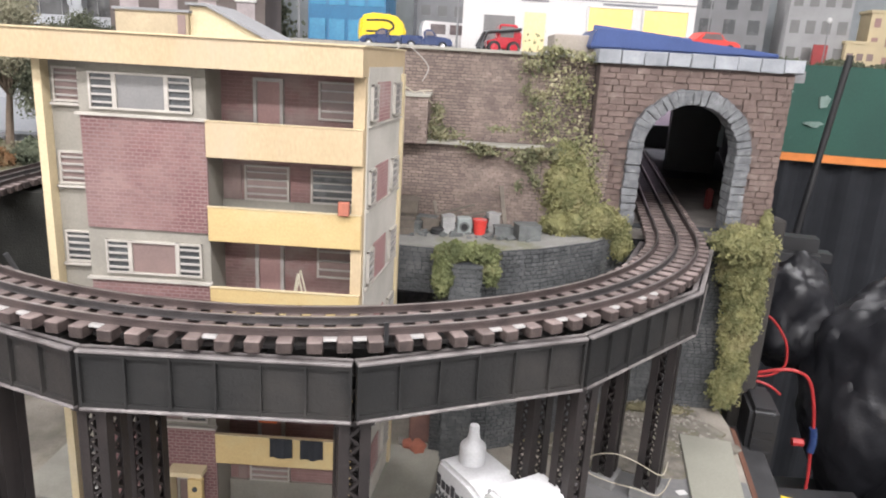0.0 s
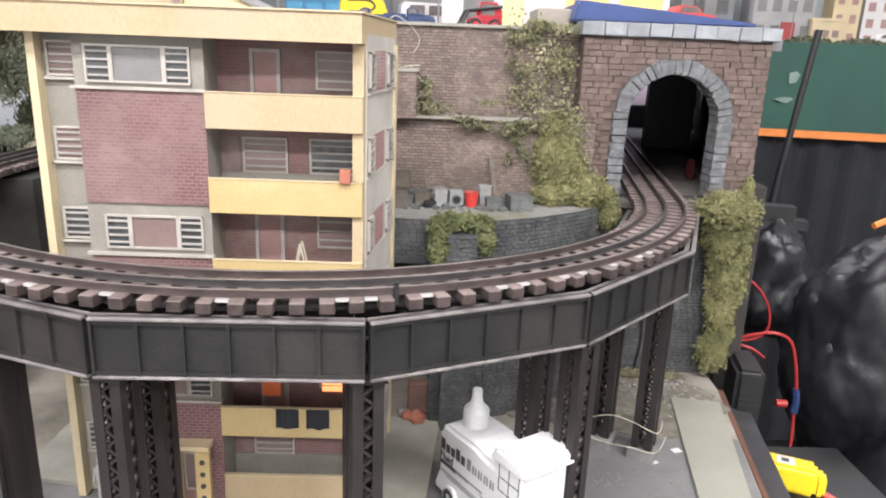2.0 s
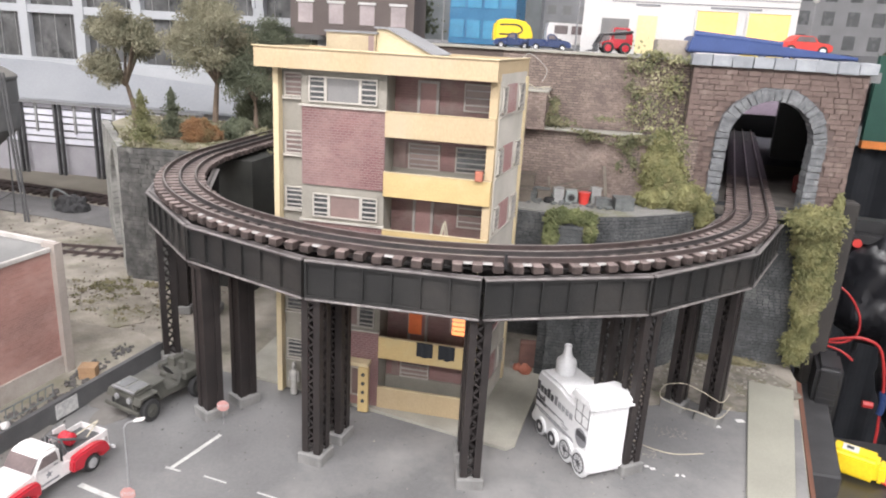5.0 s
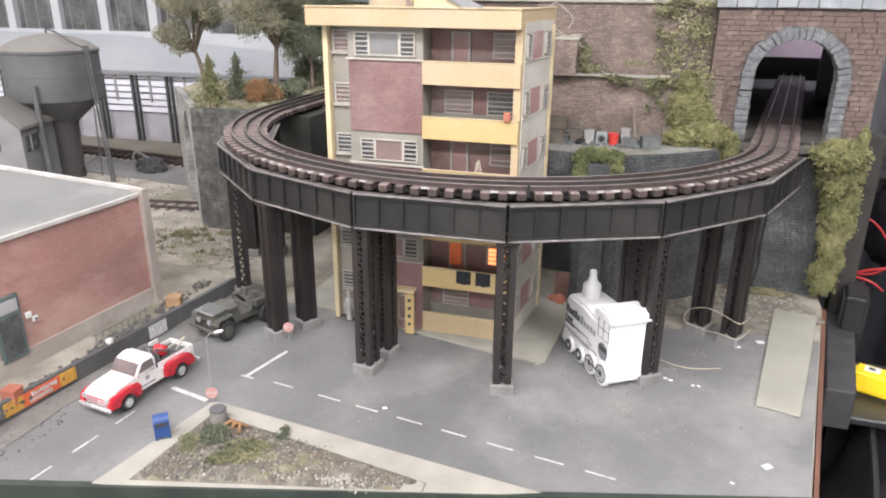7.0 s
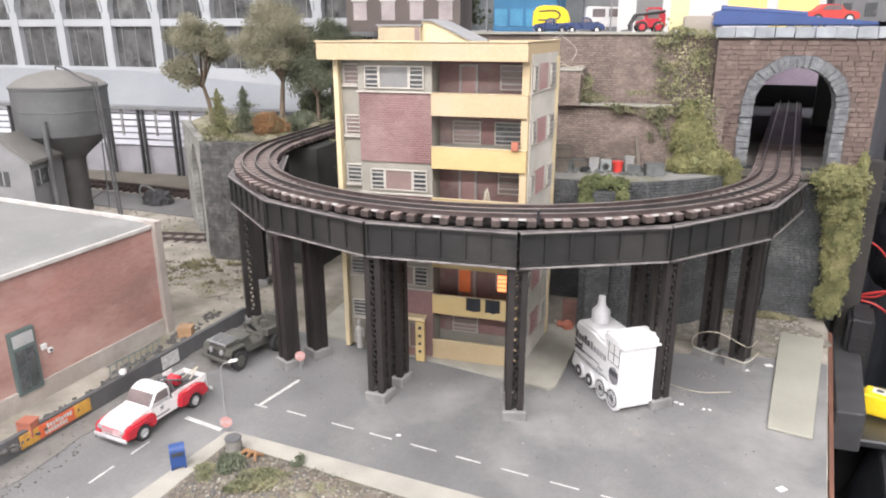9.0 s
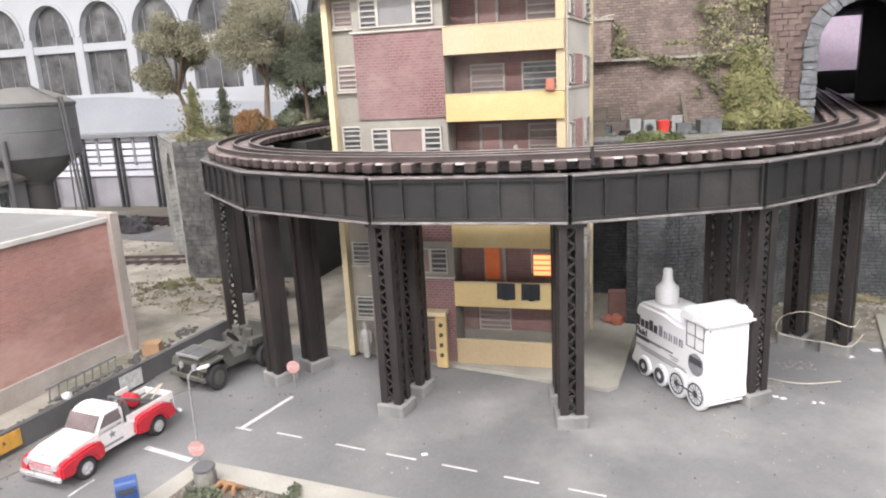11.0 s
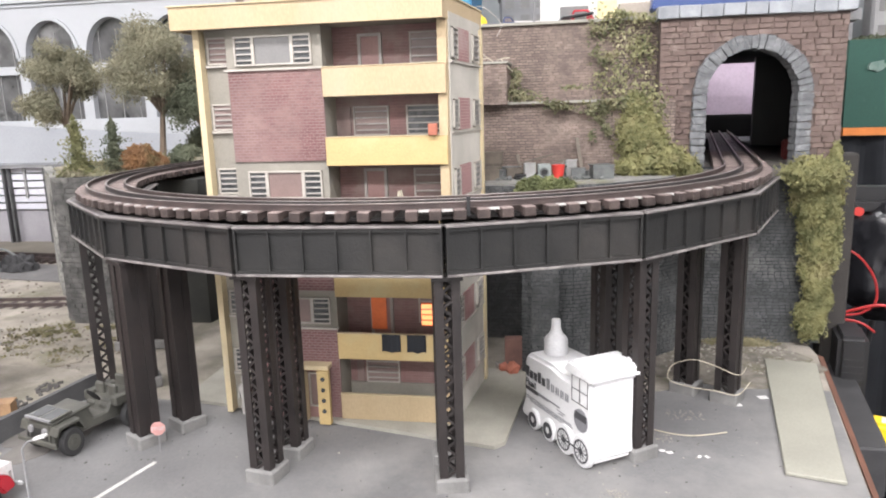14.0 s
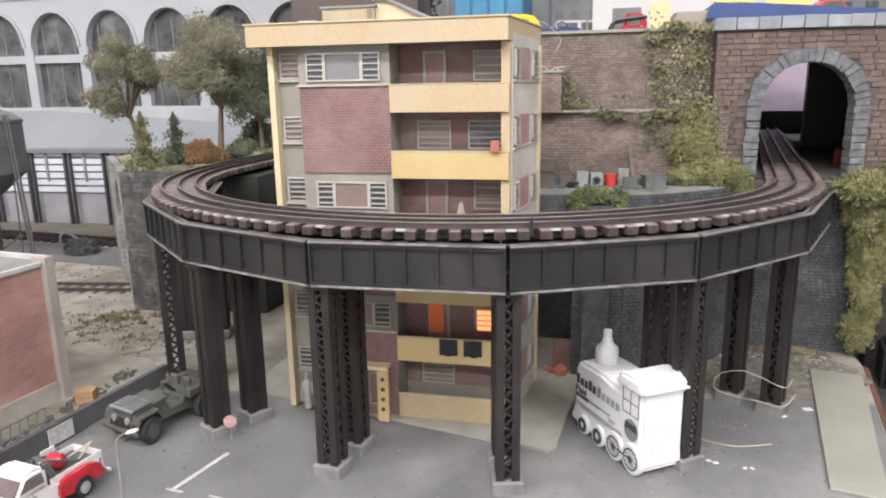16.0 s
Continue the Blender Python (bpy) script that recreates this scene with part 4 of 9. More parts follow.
for (p, d), (q, e) in zip(ties, ties[1:]):
    c = (p + q) / 2
    out = Vector((c.x - CX, c.y - CY, 0))
    a = math.degrees(math.atan2(out.y, out.x))
    if -122 < a < -40 and rnd.random() < 0.55:
        out.normalize()
        o = new("shim", shim_me)
        o.parent = TRACK
        o.matrix_basis = Matrix.Translation(c + out * 0.0195 + Vector((0, 0, Z_RAIL - 0.0073))) @ Matrix.Rotation(math.atan2(out.x, -out.y), 4, "Z")
bm = B()
span(bm, -0.0006, 0.0006, -0.0012, 0.0012, -0.011, 0.002)
o = part("rail_joint", bm, BLACK, TRACK, "dark gap pin at a rail joint")
o.matrix_basis = Matrix.Translation(polar(R_OUT + 0.003, -74.5, Z_RAIL)) @ Matrix.Rotation(radians(-74.5), 4, "Z")

# ---- apartment house ----
PITCH = 0.0542
BT = [0.297 - PITCH * i for i in range(6)]          # balcony parapet tops
APT = thing("apartment_house", "six-storey grey and red brick apartment house with yellow balconies", "building", (0.0018, 0.0, 0.0006))
DEPTH = 0.100


def slat_window(parent, x0, x1, z0, z1, y, n, glass, side=False, frame_mat=None):
    """A louvred window in a wall; side: it looks to +x instead of -y."""
    m = Matrix.Translation((y, 0, 0)) @ Matrix.Rotation(math.pi / 2, 4, "Z") if side else Matrix.Translation((0, y, 0))
    bm = B()
    w = 0.0013
    for c, s in ((((x0 + x1) / 2, -0.0008, z0 + w / 2), (x1 - x0, 0.0024, w)), (((x0 + x1) / 2, -0.0008, z1 - w / 2), (x1 - x0, 0.0024, w)),
                 ((x0 + w / 2, -0.0008, (z0 + z1) / 2), (w, 0.0022, z1 - z0)), ((x1 - w / 2, -0.0008, (z0 + z1) / 2), (w, 0.0022, z1 - z0))):
        cuboid(bm, c, s, m)
    win = part("window", bm, frame_mat or TRIM, parent)
    bm = B()
    cuboid(bm, ((x0 + x1) / 2, 0.0, (z0 + z1) / 2), (x1 - x0 - 0.001, 0.0012, z1 - z0 - 0.001), m)
    part("pane", bm, glass, win)
    for i in range(n):
        z = z0 + (z1 - z0) * (i + 0.9) / (n + 0.8)
        bm = B()
        cuboid(bm, ((x0 + x1) / 2, -0.0010, z), (x1 - x0 - 2 * w, 0.0022, 0.0012), m)
        part("louver", bm, LOUVER, win)
    return win


# core: left and centre walls, back wall of the balconies
bm = B()
span(bm, -0.2010, -0.0985, 0.008, DEPTH, 0.003, 0.335)
part("wall", bm, GREY_WALL, APT)
bm = B()
span(bm, -0.0985, -0.0015, 0.0265, DEPTH, 0.003, 0.335)
part("back_wall", bm, RED_WALL, APT, "red brick wall behind the balconies")
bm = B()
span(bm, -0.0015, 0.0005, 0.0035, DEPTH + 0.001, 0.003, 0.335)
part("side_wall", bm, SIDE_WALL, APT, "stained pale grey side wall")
bm = B()
span(bm, -0.0075, -0.0005, -0.0015, 0.0035, 0.003, 0.330)
part("corner_post", bm, YELLOW_PALE, APT, "yellow corner post")
bm = B()
span(bm, -0.2062, -0.2010, -0.001, 0.012, 0.003, 0.330)
part("corner_post", bm, CREAM, APT, "cream corner post")
bm = B()
span(bm, -0.0015, 0.0025, DEPTH - 0.004, DEPTH + 0.003, 0.003, 0.330)
part("corner_post", bm, CREAM, APT, "cream rear corner post")
# centre bay with brick panels
PANELS = []
bm = B()
span(bm, -0.1785, -0.0985, -0.001, 0.008, 0.003, 0.3295)
part("bay", bm, GREY_WALL, APT)
for z0, z1 in ((0.2245, 0.2965), (0.1165, 0.1895), (0.003, 0.083)):
    bm = B()
    span(bm, -0.1775, -0.0985, -0.0025, 0.0, z0, z1)
    pan = part("brick_panel", bm, RED_JOINT, APT, "flush red brick panel")
    PANELS.append((pan, z0, z1))
    bm = B()
    span(bm, -0.180, -0.0975, -0.0044, 0.0, z1, z1 + 0.0016)
    part("ledge", bm, TRIM, APT, "pale window ledge")
for z in (0.3005, 0.194, 0.0875):
    xa, xb = (-0.171, -0.1065) if z > 0.25 else (-0.1672, -0.1040)
    slat_window(APT, xa, xa + 0.016, z, z + 0.0228, -0.001, 4, WIN_DARK)
    slat_window(APT, xb - 0.016, xb, z, z + 0.0228, -0.001, 4, WIN_DARK)
    slat_window(APT, xa + 0.016, xb - 0.016, z, z + 0.0228, -0.001, 0, WIN_GREY if z > 0.25 else WIN_DUSTY)
# left column of windows
for i in range(6):
    z = 0.3030 - i * 0.0528
    slat_window(APT, -0.1985, -0.1805, z, z + 0.0215, 0.008, 4, WIN_DUSTY if i < 2 else WIN_DARK)
    bm = B()
    span(bm, -0.2, -0.179, 0.0045, 0.008, z - 0.0022, z - 0.0006)
    part("sill", bm, TRIM, APT)
# balconies
for i, z in enumerate(BT):
    b = B()
    span(b, -0.0985, -0.0005, -0.0045, -0.0025, z - 0.0225, z)
    bevel(b, 0.0003)
    bal = part("balcony", b, YELLOW_PALE if i in (0, 5) else YELLOW, APT, "weathered yellow balcony parapet")
    b = B()
    span(b, -0.0985, -0.0015, -0.0025, 0.0265, z - 0.0225, z - 0.0205)
    part("floor_slab", b, GREY_WALL, bal)
    b = B()
    span(b, -0.0985, -0.0005, -0.005, -0.002, z, z + 0.0006)
    part("coping", b, CREAM, bal)
    zf = z - 0.0205
    if i % 2 == 0:
        for (x0, x1, zz0, zz1, mt) in ((-0.0775, -0.0585, zf, zf + 0.0475, TRIM),):
            bb = B()
            span(bb, x0, x0 + 0.0022, 0.0238, 0.0265, zz0, zz1)
            span(bb, x1 - 0.0022, x1, 0.0238, 0.0265, zz0, zz1)
            span(bb, x0 + 0.0022, x1 - 0.0022, 0.0238, 0.0265, zz1 - 0.0022, zz1)
            dr = part("door", bb, LOUVER, APT, "red balcony door in a pale frame")
            bb = B()
            span(bb, x0 + 0.0022, x1 - 0.0022, 0.0255, 0.0268, zz0, zz1 - 0.0022)
            part("leaf", bb, DOOR_RED, dr)
        slat_window(APT, -0.0365, -0.0095, zf + 0.0225, zf + 0.0475, 0.0262, 3, WIN_DUSTY)
    else:
        slat_window(APT, -0.084, -0.055, zf + 0.0205, zf + 0.0445, 0.0262, 4, WIN_DUSTY)
        if i < 5:
            slat_window(APT, -0.041, -0.0105, zf + 0.0205, zf + 0.0445, 0.0262, 4, WIN_DARK)
        bb = B()
        span(bb, -0.0925, -0.0865, 0.0255, 0.0275, zf, zf + 0.044)
        part("door", bb, WIN_DUSTY, APT, "dim narrow balcony door")
    bb = B()
    span(bb, -0.0985, -0.0015, 0.0243, 0.0265, zf, zf + 0.0205 if i % 2 else zf + 0.003)
    part("plinth", bb, GREY_WALL if i % 2 else TRIM, APT)
# side wall openings
for i, z in enumerate(BT):
    for y0, y1, red in ((0.008, 0.023, False), (0.025, 0.060, True), (0.071, 0.092, False)):
        if red:
            b = B()
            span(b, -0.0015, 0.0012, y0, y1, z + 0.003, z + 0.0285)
            part("brick_panel", b, RED_BRICK_Y, APT, "pale red brick panel")
        else:
            slat_window(APT, y0, y1, z + 0.004, z + 0.0275, 0.0005, 4, WIN_GREY, side=True)
    b = B()
    span(b, 0.0, 0.0022, 0.004, DEPTH, z + 0.0008, z + 0.0024)
    part("ledge", b, TRIM, APT)
# roof edge and roof
bm = B()
for x0, x1, y0, y1 in ((-0.2185, 0.0, -0.0125, -0.0085), (-0.2185, 0.0, DEPTH + 0.005, DEPTH + 0.009), (-0.2185, -0.2145, -0.0085, DEPTH + 0.005), (-0.004, 0.0, -0.0085, DEPTH + 0.005)):
    span(bm, x0, x1, y0, y1, 0.3290, 0.3465)
part("roof_edge", bm, YELLOW_PALE, APT, "broad yellow roof fascia with stains")
bm = B()
span(bm, -0.2145, -0.004, -0.0085, DEPTH + 0.005, 0.330, 0.3435)
part("roof", bm, GREY_WALL, APT, "flat dusty grey roof")
bm = B()
span(bm, -0.2198, 0.0012, -0.0138, -0.0085, 0.3465, 0.3475)
span(bm, -0.004, 0.0012, -0.0085, DEPTH + 0.009, 0.3465, 0.3475)
part("roof_lip", bm, CREAM, APT)
bm = B()
span(bm, -0.166, -0.119, 0.028, 0.09, 0.3435, 0.3615)
ph = part("penthouse", bm, mat("penthouse_tan", (0.40, 0.33, 0.22), (0.33, 0.27, 0.18), 0.7, 40, 700), APT, "tan rooftop machine house")
bm = B()
span(bm, -0.1675, -0.1175, 0.0265, 0.0915, 0.3615, 0.3632)
part("cap", bm, MID_GREY, ph)
bm = B()
span(bm, -0.1255, -0.1205, 0.0272, 0.0282, 0.345, 0.360)
part("vent", bm, WIN_DUSTY, ph)
bm = B()
prism(bm, [(-0.119, 0.3435), (-0.064, 0.3435), (-0.0665, 0.3455), (-0.108, 0.366), (-0.119, 0.366)], "y", 0.032, 0.085)
st = part("stair_house", bm, CREAM, APT, "sloping cream stair house on the roof")
bm = B()
prism(bm, [(-0.064, 0.3465), (-0.108, 0.3682), (-0.121, 0.3682), (-0.121, 0.3665), (-0.1085, 0.3665), (-0.066, 0.3455)], "y", 0.029, 0.088)
part("stair_roof", bm, MID_GREY, st, "grey sloping felt roof")
# entrance
bm = B()
span(bm, -0.1300, -0.1275, -0.014, 0.0, 0.003, 0.054)
span(bm, -0.1275, -0.1055, -0.014, 0.0, 0.0505, 0.054)
ent = part("porch", bm, CREAM, APT, "cream entrance porch")
bm = B()
span(bm, -0.1145, -0.1045, -0.0165, -0.012, 0.003, 0.0505)
part("screen_wall", bm, YELLOW, ent, "yellow porch screen with four holes")
for i in range(4):
    bm = B()
    tube(bm, (-0.1095, -0.0172, 0.015 + i * 0.0095), (-0.1095, -0.0164, 0.015 + i * 0.0095), 0.0019, n=12)
    part("hole", bm, WIN_DARK, ent, "round dark hole")
bm = B()
span(bm, -0.1275, -0.1145, -0.004, -0.0026, 0.003, 0.050)
part("entrance_door", bm, DOOR_RED, ent)
slat_window(APT, -0.126, -0.116, 0.014, 0.045, -0.004, 0, WIN_DUSTY)
# lit rooms on the second storey
bm = B()
span(bm, -0.0765, -0.0635, 0.0225, 0.0235, 0.076, 0.112)
bevel(bm, 0.0003)
part("curtain", bm, GLOW, APT, "glowing orange curtain behind the balcony")
b = B()
span(b, -0.0345, -0.0165, 0.0246, 0.0252, 0.079, 0.100)
lit = part("lit_window", b, GLOW, APT, "bright orange lit blind")
for i in range(4):
    b = B()
    span(b, -0.034, -0.017, 0.0232, 0.0246, 0.0805 + i * 0.0049, 0.0840 + i * 0.0049)
    part("blind_slat", b, GLOW_HOT, lit)
# the right-hand flank is splayed: it runs outwards towards the back
seen = set()
for o in APT.children_recursive:
    if o.data.name not in seen:
        seen.add(o.data.name)
        for v in o.data.vertices:
            v.co.x += 0.122 * max(0.0, v.co.y + 0.009) * min(1.0, max(0.0, (v.co.x + 0.10) / 0.098))
# base slab
bm = B()
prism(bm, [(-0.262, 0.022), (-0.20, 0.012), (0.0385, -0.040), (0.046, -0.031), (0.062, 0.118), (-0.235, 0.17), (-0.262, 0.12)], "z", 0.0012, 0.0042)
solid("building_base", bm, CONCRETE, "pale concrete base slab under the apartment house", "slab")
# things on the balconies
for x in (-0.050, -0.0285):
    bm = B()
    nseg = 8
    prev = None
    for i in range(nseg + 1):
        u = i / nseg
        xx = x - 0.008 + 0.016 * u
        dy = 0.0005 * math.sin(u * 12 + x * 100)
        ring = [bm.verts.new((xx, -0.0056 + dy, 0.0805)), bm.verts.new((xx, -0.0062 + dy, 0.0665 + 0.0008 * math.sin(u * 9))), bm.verts.new((xx, -0.0052 + dy, 0.0665)), bm.verts.new((xx, -0.0048, 0.0798)), bm.verts.new((xx, -0.0012, 0.0798)), bm.verts.new((xx, -0.0012, 0.0812)), bm.verts.new((xx, -0.0056, 0.0812))]
        if prev:
            for k in range(len(ring)):
                j = (k + 1) % len(ring)
                bm.faces.new((prev[k], prev[j], ring[j], ring[k]))
        prev = ring
    solid("hanging_towel", bm, BLACK_CLOTH, "black towel hung over a yellow balcony", "towel", group="hanging towels")
bm = B()
span(bm, -0.0125, -0.0055, -0.0085, -0.0045, 0.2435, 0.2525)
bevel(bm, 0.0005)
solid("window_box", bm, TERRA, "small terracotta planter fixed to a balcony corner", "planter")
# folding ladder on the third balcony
t = thing("folding_chair", "small tan folding chair leaning on the balcony", "chair")
for a, b in (((-0.047, 0.006, 0.168), (-0.041, 0.006, 0.199)), ((-0.034, 0.006, 0.168), (-0.041, 0.006, 0.199)), ((-0.047, 0.014, 0.168), (-0.041, 0.014, 0.199)), ((-0.034, 0.014, 0.168), (-0.041, 0.014, 0.199))):
    bm = B()
    tube(bm, a, b, 0.0007, n=6)
    part("leg", bm, WIRE_TAN, t)
bm = B()
span(bm, -0.046, -0.036, 0.005, 0.015, 0.1825, 0.1835)
part("seat", bm, WIRE_TAN, t)
# roof clutter: a wire antenna
t = thing("roof_aerial", "thin broken wire aerial at the roof corner", "aerial")
bm = B()
sweep(bm, curve_pts([(0.010, 0.098, 0.3475), (0.016, 0.106, 0.352), (0.026, 0.110, 0.346), (0.034, 0.114, 0.336), (0.030, 0.112, 0.326)]), 0.0004, 6)
part("wire", bm, LOUVER, t)

# ---- street things ----


def wheel(parent, x, y, r, w, hub=CHROME):
    """Tyre and rim with the axle along y."""
    m = Matrix.Translation((x, y, r)) @ Matrix.Rotation(math.pi / 2, 4, "X")
    bm = B()
    lathe(bm, [(r * 0.55, -w / 2), (r * 0.9, -w / 2), (r, -w * 0.3), (r, w * 0.3), (r * 0.9, w / 2), (r * 0.55, w / 2)], n=20, m=m)
    ty = part("wheel", bm, RUBBER, parent, "black rubber tyre", True)
    bm = B()
    s = -1 if y < 0 else 1
    lathe(bm, [(r * 0.50, -w * 0.53), (r * 0.58, -w * 0.51), (r * 0.58, w * 0.51), (r * 0.50, w * 0.53)], n=16, m=m)
    rim = part("rim", bm, hub, ty)
    bm = B()
    lathe(bm, [(r * 0.2, -w * 0.60), (r * 0.3, -w * 0.53), (r * 0.3, w * 0.53), (r * 0.2, w * 0.60)], n=12, m=m)
    part("hub_cap", bm, hub, ty)
    return ty


def pickup_truck(at, label, body, fender, group=""):
    """A fifties pickup, nose along +x, about 11 cm long."""
    t = thing("pickup_truck", label, "truck", at, group)
    hw = 0.0195
    bm = B()
    prism(bm, [(-0.052, 0.011), (-0.052, 0.0225), (-0.006, 0.0225), (-0.006, 0.024), (0.021, 0.024), (0.047, 0.0225), (0.0525, 0.0195), (0.0535, 0.0105), (0.04, 0.0095), (-0.04, 0.0095)], "y", -hw + 0.003, hw - 0.003)
    bevel(bm, 0.0015, 2)
    part("body", bm, body, t, smooth=False)
    bm = B()
    prism(bm, [(0.018, 0.0205), (0.0525, 0.0175), (0.0545, 0.0195), (0.0530, 0.0225), (0.044, 0.0258), (0.018, 0.0285)], "y", -0.0158, 0.0158)
    bevel(bm, 0.0030, 3)
    part("hood", bm, body, t, smooth=True)
    bm = B()
    cuboid(bm, (0.0515, 0, 0.0243), (0.0016, 0.0022, 0.0010))
    part("badge", bm, CHROME, t)
    bm = B()
    prism(bm, [(-0.0065, 0.022), (0.0215, 0.022), (0.021, 0.028), (0.0135, 0.0395), (0.009, 0.0415), (-0.002, 0.0415), (-0.0062, 0.039), (-0.007, 0.028)], "y", -0.0164, 0.0164)
    bevel(bm, 0.0030, 3)
    cab = part("cab", bm, body, t, smooth=True)
    bm = B()
    prism(bm, [(0.0218, 0.0285), (0.0146, 0.0388), (0.0138, 0.0382), (0.0208, 0.0280)], "y", -0.0148, 0.0148)
    part("windscreen", bm, GLASS_CAR, cab)
    bm = B()
    prism(bm, [(-0.0076, 0.0295), (-0.0068, 0.0295), (-0.0063, 0.0375), (-0.0071, 0.0375)], "y", -0.010, 0.010)
    part("rear_window", bm, GLASS_CAR, cab)
    for s in (-1, 1):
        bm = B()
        prism(bm, [(-0.003, 0.029), (0.0168, 0.029), (0.0108, 0.0378), (-0.0015, 0.0378)], "y", s * 0.0158, s * 0.0166)
        part("side_window", bm, GLASS_CAR, cab)
        bm = B()
        span(bm, -0.0045, 0.0185, s * 0.0159, s * 0.0164, 0.0100, 0.0278)
        dr = part("door", bm, body, t)
        bm = B()
        tube(bm, (-0.002, s * 0.0166, 0.026), (0.0015, s * 0.0166, 0.026), 0.0005, n=6)
        part("handle", bm, CHROME, dr)
        bm = B()
        star = []
        for k in range(10):
            r = 0.0036 if k % 2 == 0 else 0.0015
            star.append((0.007 + r * math.sin(k * math.pi / 5), 0.0205 + r * math.cos(k * math.pi / 5)))
        prism(bm, star, "y", s * 0.0164, s * 0.0167)
        part("star", bm, PRINT_GREY if body is not BLUE_CAR else body, dr, "dark star emblem")
        bm = B()
        span(bm, -0.002, 0.0155, s * 0.0164, s * 0.0167, 0.0128, 0.0146)
        part("lettering_bar", bm, PRINT_GREY if body is not BLUE_CAR else body, dr, "dark bar of lettering")
        for cx, w in ((0.0345, 0.0165), (-0.0325, 0.0165)):
            bm = B()
            if cx > 0:
                arc = [(0.0180, 0.0100), (0.0180, 0.0205), (0.0215, 0.0228), (0.0300, 0.0232), (0.0490, 0.0214), (0.0545, 0.0190), (0.0552, 0.0100)]
            else:
                arc = [(-0.0525, 0.0105), (-0.0505, 0.0185), (-0.0465, 0.0228), (-0.0380, 0.0248), (-0.0190, 0.0242), (-0.0130, 0.0215), (-0.0118, 0.0105)]
            inner = [(cx + 0.0092 * math.cos(math.pi * k / 8), 0.0085 + 0.0088 * math.sin(math.pi * k / 8)) for k in range(9)]
            prism(bm, arc + inner, "y", s * 0.0135, s * 0.0216)
            bevel(bm, 0.0015, 2)
            part("fender", bm, fender, t, "glossy fender", True)
        bm = B()
        tube(bm, (0.0520, s * 0.0145, 0.0185), (0.0552, s * 0.0145, 0.0185), 0.0027, n=12)
        part("headlight", bm, CHROME, t)
        for cx in (0.0345, -0.0325):
            wheel(t, cx, s * 0.0178, 0.0083, 0.0058)
        bm = B()
        span(bm, -0.055, -0.0085, s * 0.0145, s * 0.0155, 0.0215, 0.0275)
        part("bed_side", bm, body, t)
    bm = B()
    span(bm, -0.0555, -0.0545, -0.0155, 0.0155, 0.012, 0.0275)
    part("tailgate", bm, body, t)
    bm = B()
    span(bm, -0.053, -0.0085, -0.0143, 0.0143, 0.0224, 0.0232)
    part("bed_floor", bm, DARK_GREY, t)
    for x0, x1, z0, z1 in ((0.0545, 0.0572, 0.0085, 0.0122), (-0.0585, -0.0560, 0.0085, 0.0115)):
        bm = B()
        span(bm, x0, x1, -0.021, 0.021, z0, z1)
        bevel(bm, 0.0007)
        part("bumper", bm, CHROME, t)
    bm = B()
    span(bm, 0.0528, 0.0543, -0.0125, 0.0125, 0.0128, 0.0188)
    part("grille", bm, CHROME if body is not WHITE_CAR else fender, t)
    for k in range(3):
        bm = B()
        span(bm, 0.0540, 0.0549, -0.0125, 0.0125, 0.0135 + k * 0.002, 0.0143 + k * 0.002)
        part("grille_bar", bm, CHROME, t)
    return t


ang = math.degrees(math.atan2(-0.0657, -0.0102))
tow = pickup_truck(pose(-0.3160, -0.1965, 0.0012, 0, 0, ang) @ Matrix.Scale(0.95, 4), "white and red fifties tow truck with chrome hubcaps", WHITE_CAR, RED_CAR)
bm = B()
lathe(bm, [(0.0035, -0.007), (0.0058, -0.005), (0.0058, 0.005), (0.0035, 0.007)], n=14, m=Matrix.Translation((-0.027, 0.0, 0.0305)) @ Matrix.Rotation(math.pi / 2, 4, "X"))
part("winch_drum", bm, RED_CAR, tow, "red winch drum in the bed", True)
bm = B()
for a, b in (((-0.016, -0.011, 0.0235), (-0.014, -0.008, 0.038)), ((-0.016, 0.011, 0.0235), (-0.014, 0.008, 0.038)), ((-0.014, -0.008, 0.038), (-0.014, 0.008, 0.038)), ((-0.014, -0.006, 0.038), (-0.042, -0.011, 0.0245)), ((-0.014, 0.006, 0.038), (-0.042, 0.011, 0.0245))):
    tube(bm, a, b, 0.0011, n=6)
part("tow_frame", bm, DARK_GREY, tow, "dark grey towing frame")
bm = B()
for a, b in (((-0.040, -0.006, 0.024), (-0.060, 0, 0.030)), ((-0.040, 0.006, 0.024), (-0.060, 0, 0.030))):
    tube(bm, a, b, 0.0007, n=6)
part("tow_boom", bm, WIRE_TAN, tow, "tan towing boom")
bm = B()
cuboid(bm, (-0.030, -0.0125, 0.0325), (0.012, 0.0012, 0.0075))
part("side_board", bm, WHITE_CAR, tow, "white board beside the drum")
for k in range(5):
    bm = B()
    y = -0.009 + 0.0045 * k
    tube(bm, (-0.0125, y, 0.0235), (-0.0105, y, 0.0375), 0.0008, n=6)
    part("rack_bar", bm, DARK_GREY, tow, "dark bar of the rack behind the cab")


